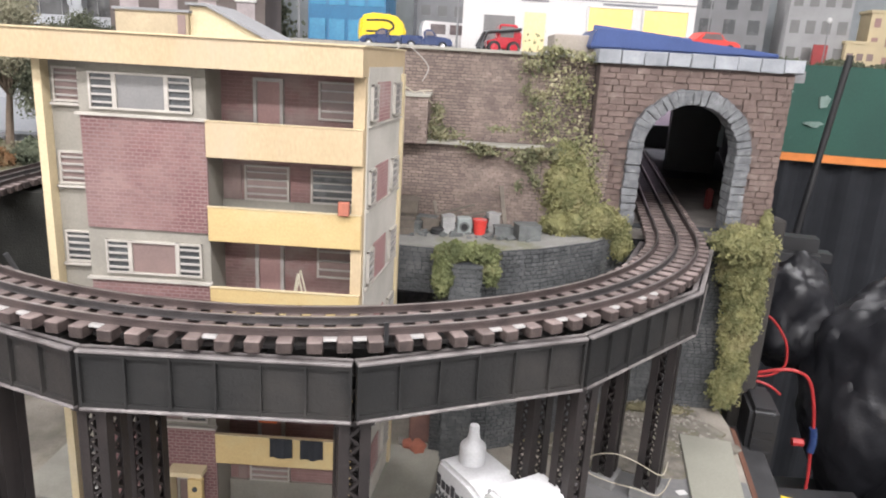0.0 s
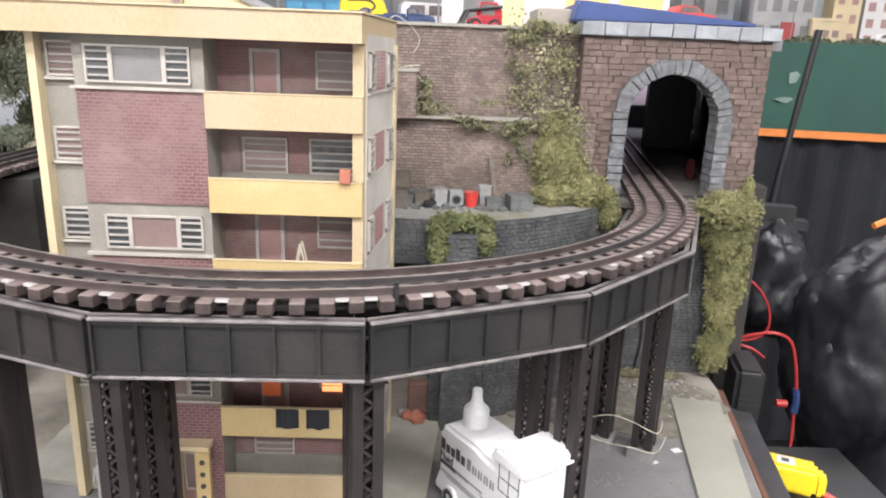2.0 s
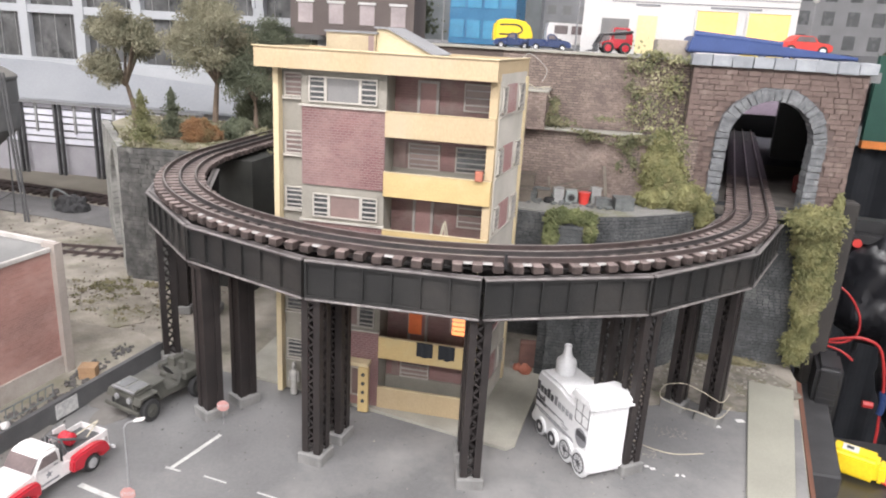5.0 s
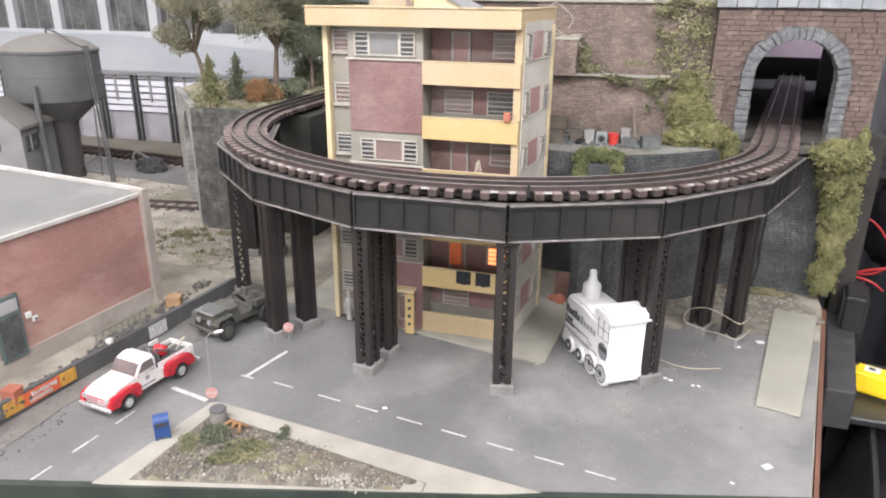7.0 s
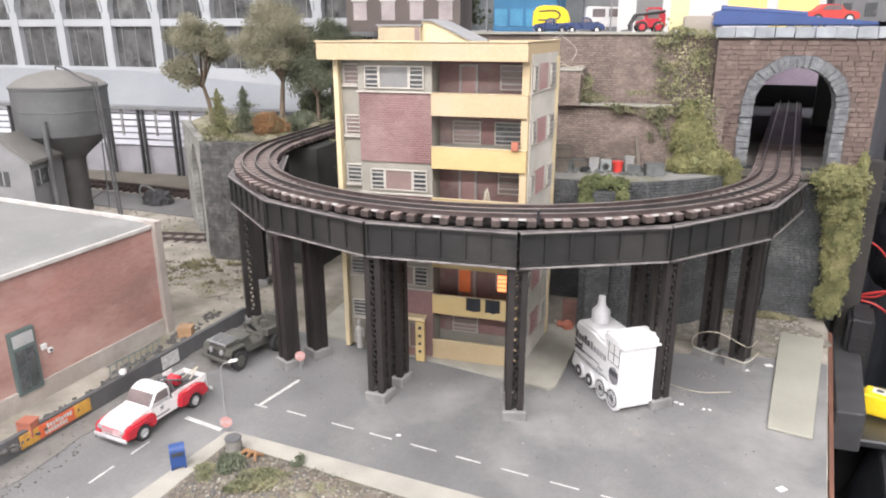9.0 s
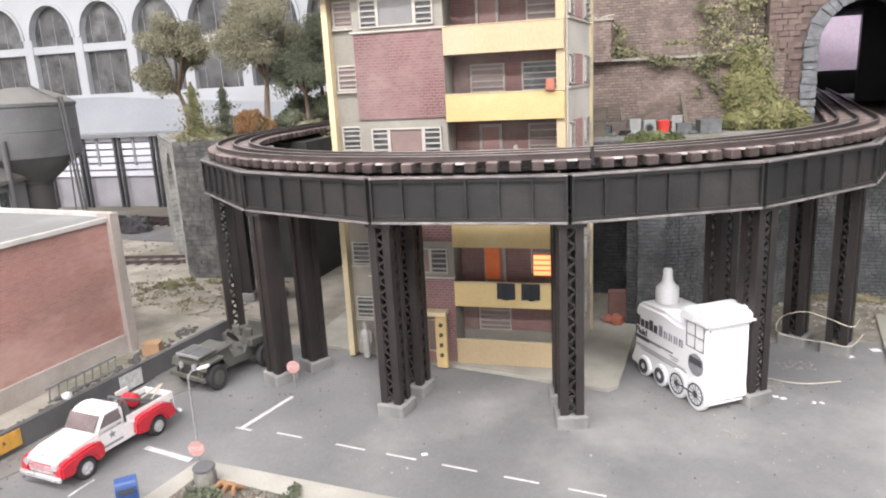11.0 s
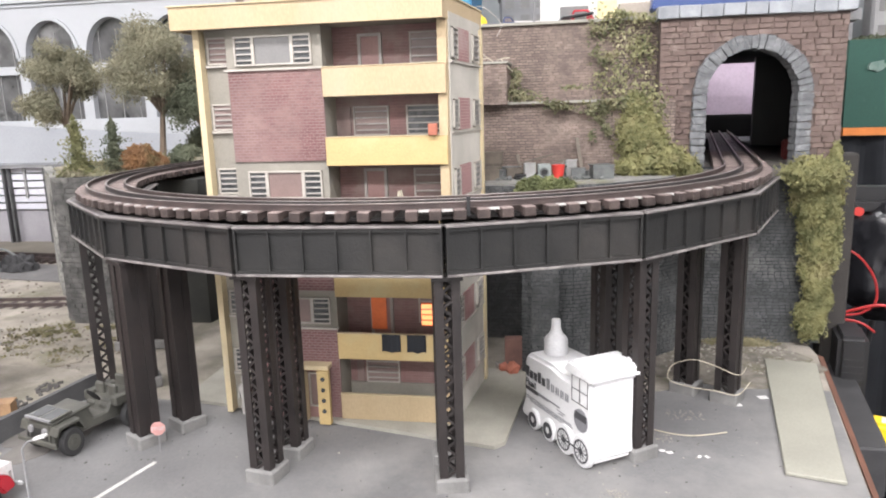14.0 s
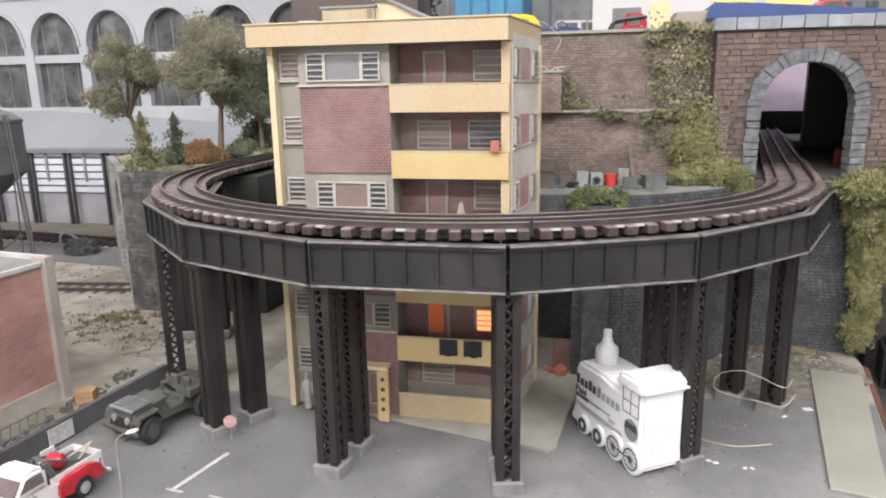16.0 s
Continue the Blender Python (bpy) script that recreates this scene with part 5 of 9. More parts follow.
def jeep(at):
    """An open army utility car, nose along +x."""
    t = thing("army_jeep", "olive drab open army jeep with weathered paint", "vehicle", at)
    bm = B()
    prism(bm, [(-0.037, 0.0085), (-0.037, 0.021), (-0.012, 0.0205), (-0.008, 0.0145), (0.003, 0.0145), (0.006, 0.0225), (0.033, 0.0205), (0.0345, 0.0085)], "y", -0.0115, 0.0115)
    bevel(bm, 0.0009)
    part("tub", bm, OLIVE, t)
    bm = B()
    prism(bm, [(0.004, 0.0215), (0.034, 0.0195), (0.034, 0.0212), (0.004, 0.0236)], "y", -0.012, 0.012)
    bevel(bm, 0.0007)
    part("hood", bm, OLIVE, t, "flat hood with paint rubbed pale")
    bm = B()
    span(bm, 0.017, 0.0335, -0.0122, 0.0122, 0.0237, 0.0247)
    bevel(bm, 0.0002)
    o = part("folded_windscreen", bm, mat("jeep_pale", (0.105, 0.105, 0.09), (0.07, 0.07, 0.06), 0.4, 80, 600), t, "windscreen folded flat on the hood")
    o.matrix_basis = Matrix.Rotation(radians(3.5), 4, "Y") @ Matrix.Translation((0, 0, 0.0006))
    wind = o
    bm = B()
    span(bm, 0.0330, 0.0342, -0.0122, 0.0122, 0.0236, 0.0249)
    part("frame_edge", bm, MID_GREY, wind, "pale worn frame edge")
    for y in (-0.0058, 0.0058):
        bm = B()
        span(bm, 0.0185, 0.0320, y - 0.0050, y + 0.0050, 0.0246, 0.0249)
        part("glass", bm, WIN_DARK, wind, "dusty grey glass")
    bm = B()
    span(bm, 0.0342, 0.0356, -0.0105, 0.0105, 0.0085, 0.020)
    gr = part("grille", bm, OLIVE, t)
    for k in range(9):
        y = -0.008 + 0.002 * k
        bm = B()
        span(bm, 0.0356, 0.0359, y - 0.0004, y + 0.0004, 0.0105, 0.0175)
        part("slot", bm, BLACK, gr)
    for s in (-1, 1):
        bm = B()
        prism(bm, [(0.014, 0.0135), (0.018, 0.0205), (0.034, 0.0195), (0.036, 0.015), (0.035, 0.0145), (0.033, 0.0182), (0.019, 0.019), (0.0155, 0.0135)], "y", s * 0.0105, s * 0.0185)
        part("fender", bm, OLIVE, t)
        bm = B()
        tube(bm, (0.0352, s * 0.0068, 0.0165), (0.037, s * 0.0068, 0.0165), 0.0022, n=12)
        part("headlight", bm, MID_GREY, t)
        for cx in (0.0245, -0.0245):
            wheel(t, cx, s * 0.0158, 0.0084, 0.0056, OLIVE)
        bm = B()
        span(bm, -0.018, -0.0085, s * 0.0025, s * 0.0105, 0.0145, 0.0185)
        span(bm, -0.0205, -0.0172, s * 0.0025, s * 0.0105, 0.0165, 0.0275)
        bevel(bm, 0.001)
        part("seat", bm, OLIVE, t, "worn canvas seat")
        bm = B()
        span(bm, -0.037, -0.012, s * 0.0100, s * 0.0165, 0.0165, 0.0225)
        bevel(bm, 0.0008)
        part("rear_wing", bm, OLIVE, t)
    bm = B()
    span(bm, -0.034, -0.0265, -0.0095, 0.0095, 0.0145, 0.020)
    span(bm, -0.0365, -0.0335, -0.0095, 0.0095, 0.017, 0.028)
    bevel(bm, 0.001)
    part("rear_seat", bm, OLIVE, t)
    bm = B()
    lathe(bm, [(0.0048, -0.0004), (0.0055, 0.0), (0.0048, 0.0004)], n=16, m=Matrix.Translation((-0.003, 0.006, 0.0255)) @ Matrix.Rotation(radians(-50), 4, "Y"))
    part("steering_wheel", bm, BLACK, t)
    bm = B()
    span(bm, 0.0365, 0.0385, -0.019, 0.019, 0.0085, 0.0115)
    bevel(bm, 0.0005)
    part("bumper", bm, OLIVE, t)
    bm = B()
    m = Matrix.Translation((-0.0395, 0.004, 0.0185)) @ Matrix.Rotation(math.pi / 2, 4, "Y")
    lathe(bm, [(0.004, -0.0022), (0.0082, -0.0022), (0.0082, 0.0022), (0.004, 0.0022)], n=18, m=m)
    part("spare_wheel", bm, RUBBER, t, "spare wheel on the tail", True)
    return t


jeep(pose(-0.3040, -0.0540, 0.0012, 0, 0, -107) @ Matrix.Diagonal((1.16, 1.24, 1.42, 1)))


def stop_sign(x, y, rz, h=0.0195, z=0.0012):
    t = thing("stop_sign", "small faded red octagonal stop sign on a post", "sign", (x, y, z, 0, 0, rz), group="stop signs")
    bm = B()
    tube(bm, (0, 0, 0), (0, 0, h - 0.005), 0.0005, n=6)
    part("post", bm, MID_GREY, t)
    bm = B()
    prism(bm, [(0.0058 * math.cos(radians(22.5 + 45 * k)), h + 0.0058 * math.sin(radians(22.5 + 45 * k))) for k in range(8)], "y", -0.0009, -0.0001)
    pl = part("plate", bm, SIGN_RED, t)
    bm = B()
    bpy_text = bpy.data.curves.new("word", "FONT")
    bpy_text.body, bpy_text.size, bpy_text.align_x, bpy_text.align_y, bpy_text.extrude = "STOP", 0.0042, "CENTER", "CENTER", 0.0001
    o = new("word", bpy_text)
    bm.free()
    bpy.context.view_layer.update()
    me = bpy.data.meshes.new_from_object(o)
    bpy.data.objects.remove(o)
    w = new("word", me)
    w.data.materials.append(WHITE_LINE)
    w.parent = pl
    w.matrix_basis = pose(0, -0.0011, h, 90, 0, 0)
    return t


stop_sign(-0.2364, -0.2010, 22, 0.0093, 0.0042)
stop_sign(-0.2265, -0.0725, 22)

# street lamp
t = thing("street_lamp", "thin pale grey model street lamp with a white head", "lamp", (-0.2500, -0.1815, 0.0012))
bm = B()
tube(bm, (0, 0, 0), (0, 0, 0.056), 0.0010, 0.0007, n=8)
part("pole", bm, MID_GREY, t)
bm = B()
sweep(bm, curve_pts([(0, 0, 0.056), (0.003, 0.001, 0.0605), (0.009, 0.002, 0.0625)]), 0.0006, 6)
part("arm", bm, MID_GREY, t)
bm = B()
cuboid(bm, (0, 0, 0), (0.009, 0.0045, 0.0022), Matrix.Translation((0.0125, 0.0025, 0.064)) @ Matrix.Rotation(radians(-18), 4, "Y"))
bevel(bm, 0.0007)
part("head", bm, SHOP_WHITE, t, "white lamp head")

# mailbox
t = thing("mailbox", "blue street mailbox with a rounded top on four legs", "mailbox", pose(-0.2455, -0.2600, 0.0012, 0, 0, 40) @ Matrix.Scale(1.04, 4))
bm = B()
prof = [(-0.0058, 0.005), (0.0058, 0.005), (0.0058, 0.0175)] + [(0.0058 * math.cos(math.pi * k / 10), 0.0175 + 0.0062 * math.sin(math.pi * k / 10)) for k in range(1, 10)] + [(-0.0058, 0.0175)]
prism(bm, prof, "x", -0.006, 0.006)
part("body", bm, POST_BLUE, t)
for sx in (-1, 1):
    for sy in (-1, 1):
        bm = B()
        span(bm, sx * 0.0042, sx * 0.0058, sy * 0.004, sy * 0.0056, 0, 0.0055)
        part("leg", bm, POST_BLUE, t)
        bm = B()
        span(bm, sx * 0.0036, sx * 0.0064, sy * 0.0034, sy * 0.0062, 0, 0.0007)
        part("foot", bm, WHITE_LINE, t, "white painted foot")
bm = B()
span(bm, -0.0045, 0.0045, -0.0064, -0.0056, 0.0155, 0.0185)
part("mail_slot", bm, PRINT, t)

# things on the island
t = thing("barrel", "old grey stump-like barrel with a dark lid", "barrel", (-0.2125, -0.2270, 0.0045))
bm = B()
lathe(bm, [(0.0068, 0), (0.0074, 0.004), (0.0072, 0.008), (0.0066, 0.0115)], n=16)
part("body", bm, RUBBLE, t, smooth=True)
bm = B()
lathe(bm, [(0.0072, 0.0115), (0.0075, 0.0125), (0.0068, 0.0135)], n=16)
part("lid", bm, DARK_GREY, t, "dark flat lid")
rnd = random.Random(9)
for i in range(3):
    bm = B()
    sweep(bm, curve_pts([(-0.004, 0, 0.002), (0, 0.002, 0.0045 + i * 0.001), (0.006, -0.001, 0.0025)]), 0.0018 - i * 0.0003, 7)
    solid("dry_leaf_clump", bm, ORANGE_LEAF, "small orange dried plant scrap", "plant scrap", (-0.196 + 0.007 * i, -0.2335 - 0.002 * i, 0.006, 0, 0, 40 * i), group="plant scraps", smooth=True)


def clump(name, label, category, centre, size, n, leaf, material, seed, group=""):
    """A low cushion of many leaf pieces in an uneven heap."""
    rnd = random.Random(seed)
    bm = B()
    pts = []
    lobes = [(Vector((rnd.uniform(-0.6, 0.6) * size[0], rnd.uniform(-0.6, 0.6) * size[1], rnd.uniform(0.1, 0.55) * size[2])), rnd.uniform(0.35, 0.65)) for _ in range(7)]
    for _ in range(n):
        c, s = rnd.choice(lobes)
        d = Vector((rnd.gauss(0, 1), rnd.gauss(0, 1), rnd.gauss(0, 1))).normalized() * rnd.uniform(0.55, 1.0) ** 0.5
        p = c + Vector((d.x * size[0] * s, d.y * size[1] * s, abs(d.z) * size[2] * s))
        pts.append(p)
    leaves(bm, pts, leaf, rnd)
    return solid(name, bm, material, label, category, (*centre, 0, 0, rnd.uniform(0, 360)), group)


clump("low_bush", "dark grey-green low bush on the traffic island", "bush", (-0.202, -0.252, 0.006), (0.020, 0.013, 0.010), 1500, 0.0019, TREE_DARK, 21, "island bushes")
clump("low_bush", "dull olive mossy bush on the traffic island", "bush", (-0.170, -0.270, 0.006), (0.026, 0.014, 0.010), 2600, 0.0016, VINE_DARK, 22, "island bushes")
clump("low_bush", "dull olive moss clump on the traffic island", "bush", (-0.152, -0.268, 0.006), (0.026, 0.014, 0.009), 2300, 0.0015, GRASS, 24, "island bushes")
clump("low_bush", "dark grey dried brush on the traffic island", "bush", (-0.212, -0.264, 0.005), (0.018, 0.014, 0.004), 1000, 0.0017, VINE_DARK, 25, "island bushes")
clump("low_bush", "dark grey dried brush on the traffic island", "bush", (-0.148, -0.243, 0.005), (0.024, 0.008, 0.004), 900, 0.0017, TREE_DARK, 26, "island bushes")
clump("low_bush", "grey-green straggly bush on the traffic island", "bush", (-0.137, -0.2565, 0.005), (0.017, 0.009, 0.004), 700, 0.0017, VINE_DARK, 23, "island bushes")
bm = B()
rnd = random.Random(5)
for _ in range(420):
    u, v = rnd.random(), rnd.random()
    p = Vector((-0.12, -0.2475)).lerp(Vector((-0.062, -0.263)), u) + Vector((rnd.gauss(0, 0.005), -0.018 * v))
    if rnd.random() < 0.5:
        p = Vector((rnd.uniform(-0.215, -0.10), rnd.uniform(-0.285, -0.232)))
    s = rnd.uniform(0.0007, 0.0020)
    cuboid(bm, (0, 0, 0), (s, s * rnd.uniform(0.6, 1.1), s * 0.7), Matrix.Translation((p.x, p.y, 0.0062)) @ Euler((rnd.random(), rnd.random(), rnd.random() * 6)).to_matrix().to_4x4())
solid("gravel", bm, mat("pale_gravel", (0.38, 0.36, 0.32), (0.22, 0.205, 0.185), 0.9, 400, 900), "scattered pale gravel and rubble on the island", "gravel", kind="stuff")

# ---- smoke fluid bottle shaped like a locomotive ----
BOT = thing("fluid_bottle", "white plastic smoke fluid bottle shaped like a toy locomotive", "bottle", Matrix.Translation((0.1095, -0.0668, 0.0012)) @ Matrix.Rotation(radians(123.1), 4, "Z"))
# local x runs to the boiler's front, local -y is the far side
W = 0.0435
bm = B()
prism(bm, [(0.004, 0.0035), (0.030, 0.004), (0.099, 0.004), (0.1025, 0.009), (0.096, 0.024), (0.0955, 0.056), (0.092, 0.0625), (0.055, 0.0635), (0.040, 0.0605), (0.031, 0.0605), (0.030, 0.070), (0.001, 0.070), (0.001, 0.014), (-0.001, 0.006)], "y", -W + 0.002, -0.002)
bevel(bm, 0.0028, 3)
part("body", bm, WHITE_PLASTIC, BOT)
bm = B()
prism(bm, [(-0.0022, 0.0665), (0.0327, 0.0665), (0.0332, 0.0725), (0.0270, 0.0782), (0.004, 0.0782), (-0.0027, 0.0725)], "y", -W - 0.0008, 0.0008)
bevel(bm, 0.0024, 4)
part("cab_roof", bm, WHITE_PLASTIC, BOT)
bm = B()
lathe(bm, [(0.0090, 0.062), (0.0096, 0.0635), (0.0096, 0.0748), (0.0090, 0.0765), (0.0062, 0.0790), (0.0046, 0.0815), (0.0037, 0.0865), (0.0038, 0.0905), (0.0032, 0.0918)], centre=(0.0785, -W / 2), n=24)
part("nozzle_cap", bm, WHITE_PLASTIC, BOT, "ribbed white nozzle cap", True)
for (x, r, spoke) in ((0.0785, 0.0088, False), (0.0555, 0.0092, False), (0.0325, 0.0120, True), (0.0095, 0.0125, True)):
    z = r * 0.95 + 0.0005
    bm = B()
    lathe(bm, [(r, -0.001), (r, 0.0016), (r - 0.0008, 0.0024)], n=26, m=Matrix.Translation((x, -0.002, z)) @ Matrix.Rotation(-math.pi / 2, 4, "X"))
    w = part("wheel", bm, WHITE_PLASTIC, BOT, "moulded white wheel with printed spokes", True)
    m = Matrix.Translation((x, 0.0006, z)) @ Matrix.Rotation(-math.pi / 2, 4, "X")
    bm = B()
    rr, ri = r * 0.72, r * (0.62 if spoke else 0.30)
    ring = [[bm.verts.new(m @ Vector((q * math.cos(2 * math.pi * k / 28), q * math.sin(2 * math.pi * k / 28), h))) for k in range(28)] for q, h in ((rr, 0.0), (rr, 0.0003), (ri, 0.0003), (ri, 0.0))]
    for a, b in zip(ring, ring[1:] + ring[:1]):
        for k in range(28):
            bm.faces.new((a[k], a[(k + 1) % 28], b[(k + 1) % 28], b[k]))
    if spoke:
        for k in range(6):
            cuboid(bm, (0, 0, 0.00015), (2 * rr * 0.95, 0.0005, 0.0003), m @ Matrix.Rotation(math.pi * k / 6, 4, "Z"))
        tube(bm, m @ Vector((0, 0, 0)), m @ Vector((0, 0, 0.0004)), r * 0.2, n=10)
    part("printed_spokes", bm, PRINT, w, "black printed wheel pattern")
for (x0, x1, z0, z1, mt) in ((0.0935, 0.074, 0.0305, 0.0338, PRINT), (0.074, 0.058, 0.0315, 0.0338, PRINT_GREY), (0.058, 0.042, 0.0325, 0.0338, PRINT_GREY), (0.092, 0.026, 0.0252, 0.0258, PRINT_GREY), (0.092, 0.024, 0.0236, 0.0242, PRINT_GREY), (0.086, 0.026, 0.0220, 0.0225, PRINT_GREY), (0.046, 0.034, 0.0300, 0.0306, PRINT_GREY), (0.044, 0.036, 0.0280, 0.0286, PRINT_GREY)):
    bm = B()
    span(bm, x0, x1, -0.0022, -0.0016, z0, z1)
    part("print_bar", bm, mt, BOT, "dark bar of printed lettering")
for (x0, x1, z0, z1) in ((0.005, 0.0255, 0.0665, 0.0670), (0.005, 0.0255, 0.0465, 0.0470), (0.005, 0.0055, 0.0465, 0.067), (0.025, 0.0255, 0.0465, 0.067), (0.0150, 0.0155, 0.0465, 0.067), (0.005, 0.0255, 0.0565, 0.057)):
    bm = B()
    span(bm, x0, x1, -0.0022, -0.0016, z0, z1)
    part("printed_window", bm, PRINT, BOT, "printed window outline")
bm = B()
tube(bm, (0.0135, -0.0022, 0.0345), (0.0135, -0.0016, 0.0345), 0.0088, n=24)
em = part("printed_picture", bm, PRINT_GREY, BOT, "grey printed round picture")
bm = B()
span(bm, 0.006, 0.021, -0.0018, -0.0014, 0.0345, 0.040)
part("picture_shade", bm, PRINT, em)

# two words as rows of upright blocks, and the plain word below
for k in range(5):
    bm = B()
    x = 0.0925 - k * 0.0062
    span(bm, x, x - 0.0046, -0.0022, -0.0015, 0.0425, (0.0515 if k in (0, 3) else 0.0490))
    part("print_bar", bm, PRINT, BOT, "dark block of printed lettering")
for k in range(5):
    bm = B()
    x = 0.0605 - k * 0.0066
    span(bm, x, x - (0.0044 if k == 0 else 0.0016), -0.0022, -0.0015, 0.0422, 0.0422 + (0.0088 if k == 0 else 0.0062))
    if k:
        span(bm, x - 0.0030, x - 0.0042, -0.0022, -0.0015, 0.0422, 0.0484)
    part("print_bar", bm, PRINT_GREY, BOT, "grey block of printed lettering")
bm = B()
span(bm, 0.0325, 0.0095, 0.0004, 0.0012, 0.0120, 0.0128)
part("printed_rod", bm, PRINT, BOT, "black printed coupling rod")
word = bpy.data.curves.new("word", "FONT")
word.body, word.size, word.extrude = "Fluid", 0.0085, 0.0003
o = new("word", word)
bpy.context.view_layer.update()
me = bpy.data.meshes.new_from_object(o)
bpy.data.objects.remove(o)
o = new("word", me)
o.data.materials.append(PRINT)
o.parent = BOT
o.matrix_basis = pose(0.0935, -0.0017, 0.0350, 90, 0, 180)

# tan wire lying beside the bottle and looped round the columns
bm = B()
sweep(bm, curve_pts([(0.140, 0.022, 0.0026), (0.151, 0.016, 0.0022), (0.171, 0.004, 0.0020), (0.193, 0.0, 0.0020), (0.2205, 0.0085, 0.0022)]), 0.0005, 8)
solid("loose_wire", bm, WIRE_TAN, "short tan wire lying on the road", "wire", group="loose wires", smooth=True)
bm = B()
sweep(bm, curve_pts([(0.252, 0.085, 0.029), (0.240, 0.063, 0.030), (0.222, 0.074, 0.034), (0.205, 0.079, 0.037), (0.189, 0.088, 0.028), (0.186, 0.086, 0.015), (0.203, 0.078, 0.0115), (0.222, 0.069, 0.0125), (0.240, 0.0615, 0.0125), (0.254, 0.078, 0.018)], 10), 0.00042, 8)
solid("loose_wire", bm, WIRE_TAN, "tan wire looped round two bridge columns", "wire", group="loose wires", smooth=True)
# paper scraps
rnd = random.Random(31)
for x, y, s in ((0.1660, -0.0275, 0.0028), (0.1710, -0.0300, 0.003), (0.1920, -0.0340, 0.0026), (0.1975, -0.0335, 0.0024), (0.2420, 0.0650, 0.004), (0.2670, 0.0840, 0.006), (0.2450, -0.1480, 0.0055), (0.2160, -0.198 + 0.02, 0.0022), (-0.0820, -0.1605, 0.003)):
    bm = B()
    cuboid(bm, (0, 0, 0.0004), (s * 1.5, s, 0.0005))
    bevel(bm, 0.0001)
    solid("paper_scrap", bm, SHOP_WHITE, "tiny white scrap lying on the grey road", "scrap", (x, y, 0.0013, 2, 3, rnd.uniform(0, 180)), group="paper scraps")

# ramp board
bm = B()
prism(bm, [(0.2465, -0.0545), (0.2835, -0.0640), (0.3395, 0.1700), (0.2930, 0.1795)], "z", 0.0, 0.0030)
bevel(bm, 0.0006)
solid("ramp_board", bm, BOARD, "flat olive-grey painted board lying on the road", "board", (0, 0, 0.0013))
# figurine by the corner post
bm = B()
lathe(bm, [(0.0034, 0), (0.0036, 0.004), (0.0028, 0.012), (0.0036, 0.017), (0.0042, 0.0235), (0.0030, 0.0270), (0.0012, 0.0282), (0.0020, 0.0295), (0.0024, 0.0320), (0.0018, 0.0345), (0.0006, 0.0355)], n=14)
for s in (-1, 1):
    tube(bm, (s * 0.0042, 0, 0.0255), (s * 0.0052, -0.001, 0.0145), 0.0011, n=7)
solid("figurine", bm, FIGURE, "pale grey standing model figurine", "figurine", (-0.1855, -0.003, 0.0042), smooth=True)

# debris beside the house
bm = B()
span(bm, -0.0125, 0.0125, -0.006, 0.006, 0, 0.030)
bevel(bm, 0.0006)
solid("brick_block", bm, mat("old_block", (0.20, 0.11, 0.09), (0.14, 0.08, 0.07), 0.85, 80, 700, 0.4), "dark red-brown upright brick block", "block", (0.044, 0.140, 0.003, 0, 0, 6))
for x, y, s in ((0.041, 0.118, 0.0085), (0.032, 0.124, 0.0065), (0.026, 0.13, 0.005)):
    bm = B()
    bmesh.ops.create_icosphere(bm, subdivisions=2, radius=s)
    for v in bm.verts:
        v.co *= 0.8 + 0.35 * noise.noise(v.co * 160 + Vector((x * 99, 0, 0)))
    solid("terracotta_lump", bm, TERRA if s > 0.0055 else RUBBLE, "rough terracotta lump on the concrete slab", "rubble", (x, y, 0.003 + s * 0.55), group="rubble lumps")

# ---- junk on the terrace ----
def crate(x, y, sx, sy, sz, rz, mt=CRATE, label="weathered grey wooden crate on the terrace", z=0.1905):
    t = thing("crate", label, "crate", (x, y, z, 0, 0, rz), group="junk crates")
    bm = B()
    span(bm, -sx / 2 + 0.0006, sx / 2 - 0.0006, -sy / 2 + 0.0006, sy / 2 - 0.0006, 0.0004, sz - 0.0004)
    part("box", bm, mt, t)
    n = max(2, int(sz / 0.0045))
    for i in range(n):
        bm = B()
        z0 = sz * i / n
        span(bm, -sx / 2, sx / 2, -sy / 2, -sy / 2 + 0.0008, z0 + 0.0003, z0 + sz / n - 0.0003)
        part("plank", bm, mt, t)
    bm = B()
    span(bm, -sx / 2 - 0.0003, sx / 2 + 0.0003, -sy / 2 - 0.0003, sy / 2 + 0.0003, sz - 0.0004, sz + 0.0006)
    part("lid", bm, mt, t)


crate(0.127, 0.176, 0.021, 0.018, 0.0135, 14, JUNK, "dark grey metal chest on the terrace")
crate(0.0125, 0.190, 0.022, 0.014, 0.0150, 4)
crate(0.014, 0.214, 0.022, 0.014, 0.0240, 2)
crate(0.0145, 0.190, 0.026, 0.014, 0.0115, -5, CRATE, "weathered crate stacked on another crate", 0.2061)
crate(0.036, 0.196, 0.018, 0.012, 0.0110, -12, JUNK, "dented grey metal box on the terrace")
t = thing("red_bucket", "bright red plastic bucket on the terrace", "bucket", (0.0845, 0.184, 0.1905))
bm = B()
lathe(bm, [(0.0052, 0), (0.0066, 0.0125), (0.0070, 0.0125), (0.0070, 0.0135), (0.0060, 0.0135), (0.0052, 0.004)], n=18)
part("pail", bm, RED_PLAIN, t, smooth=True)
bm = B()
sweep(bm, curve_pts([(-0.0068, 0, 0.0125), (-0.004, -0.005, 0.0145), (0.004, -0.005, 0.0145), (0.0068, 0, 0.0125)]), 0.0003, 5)
part("handle", bm, CHROME, t)
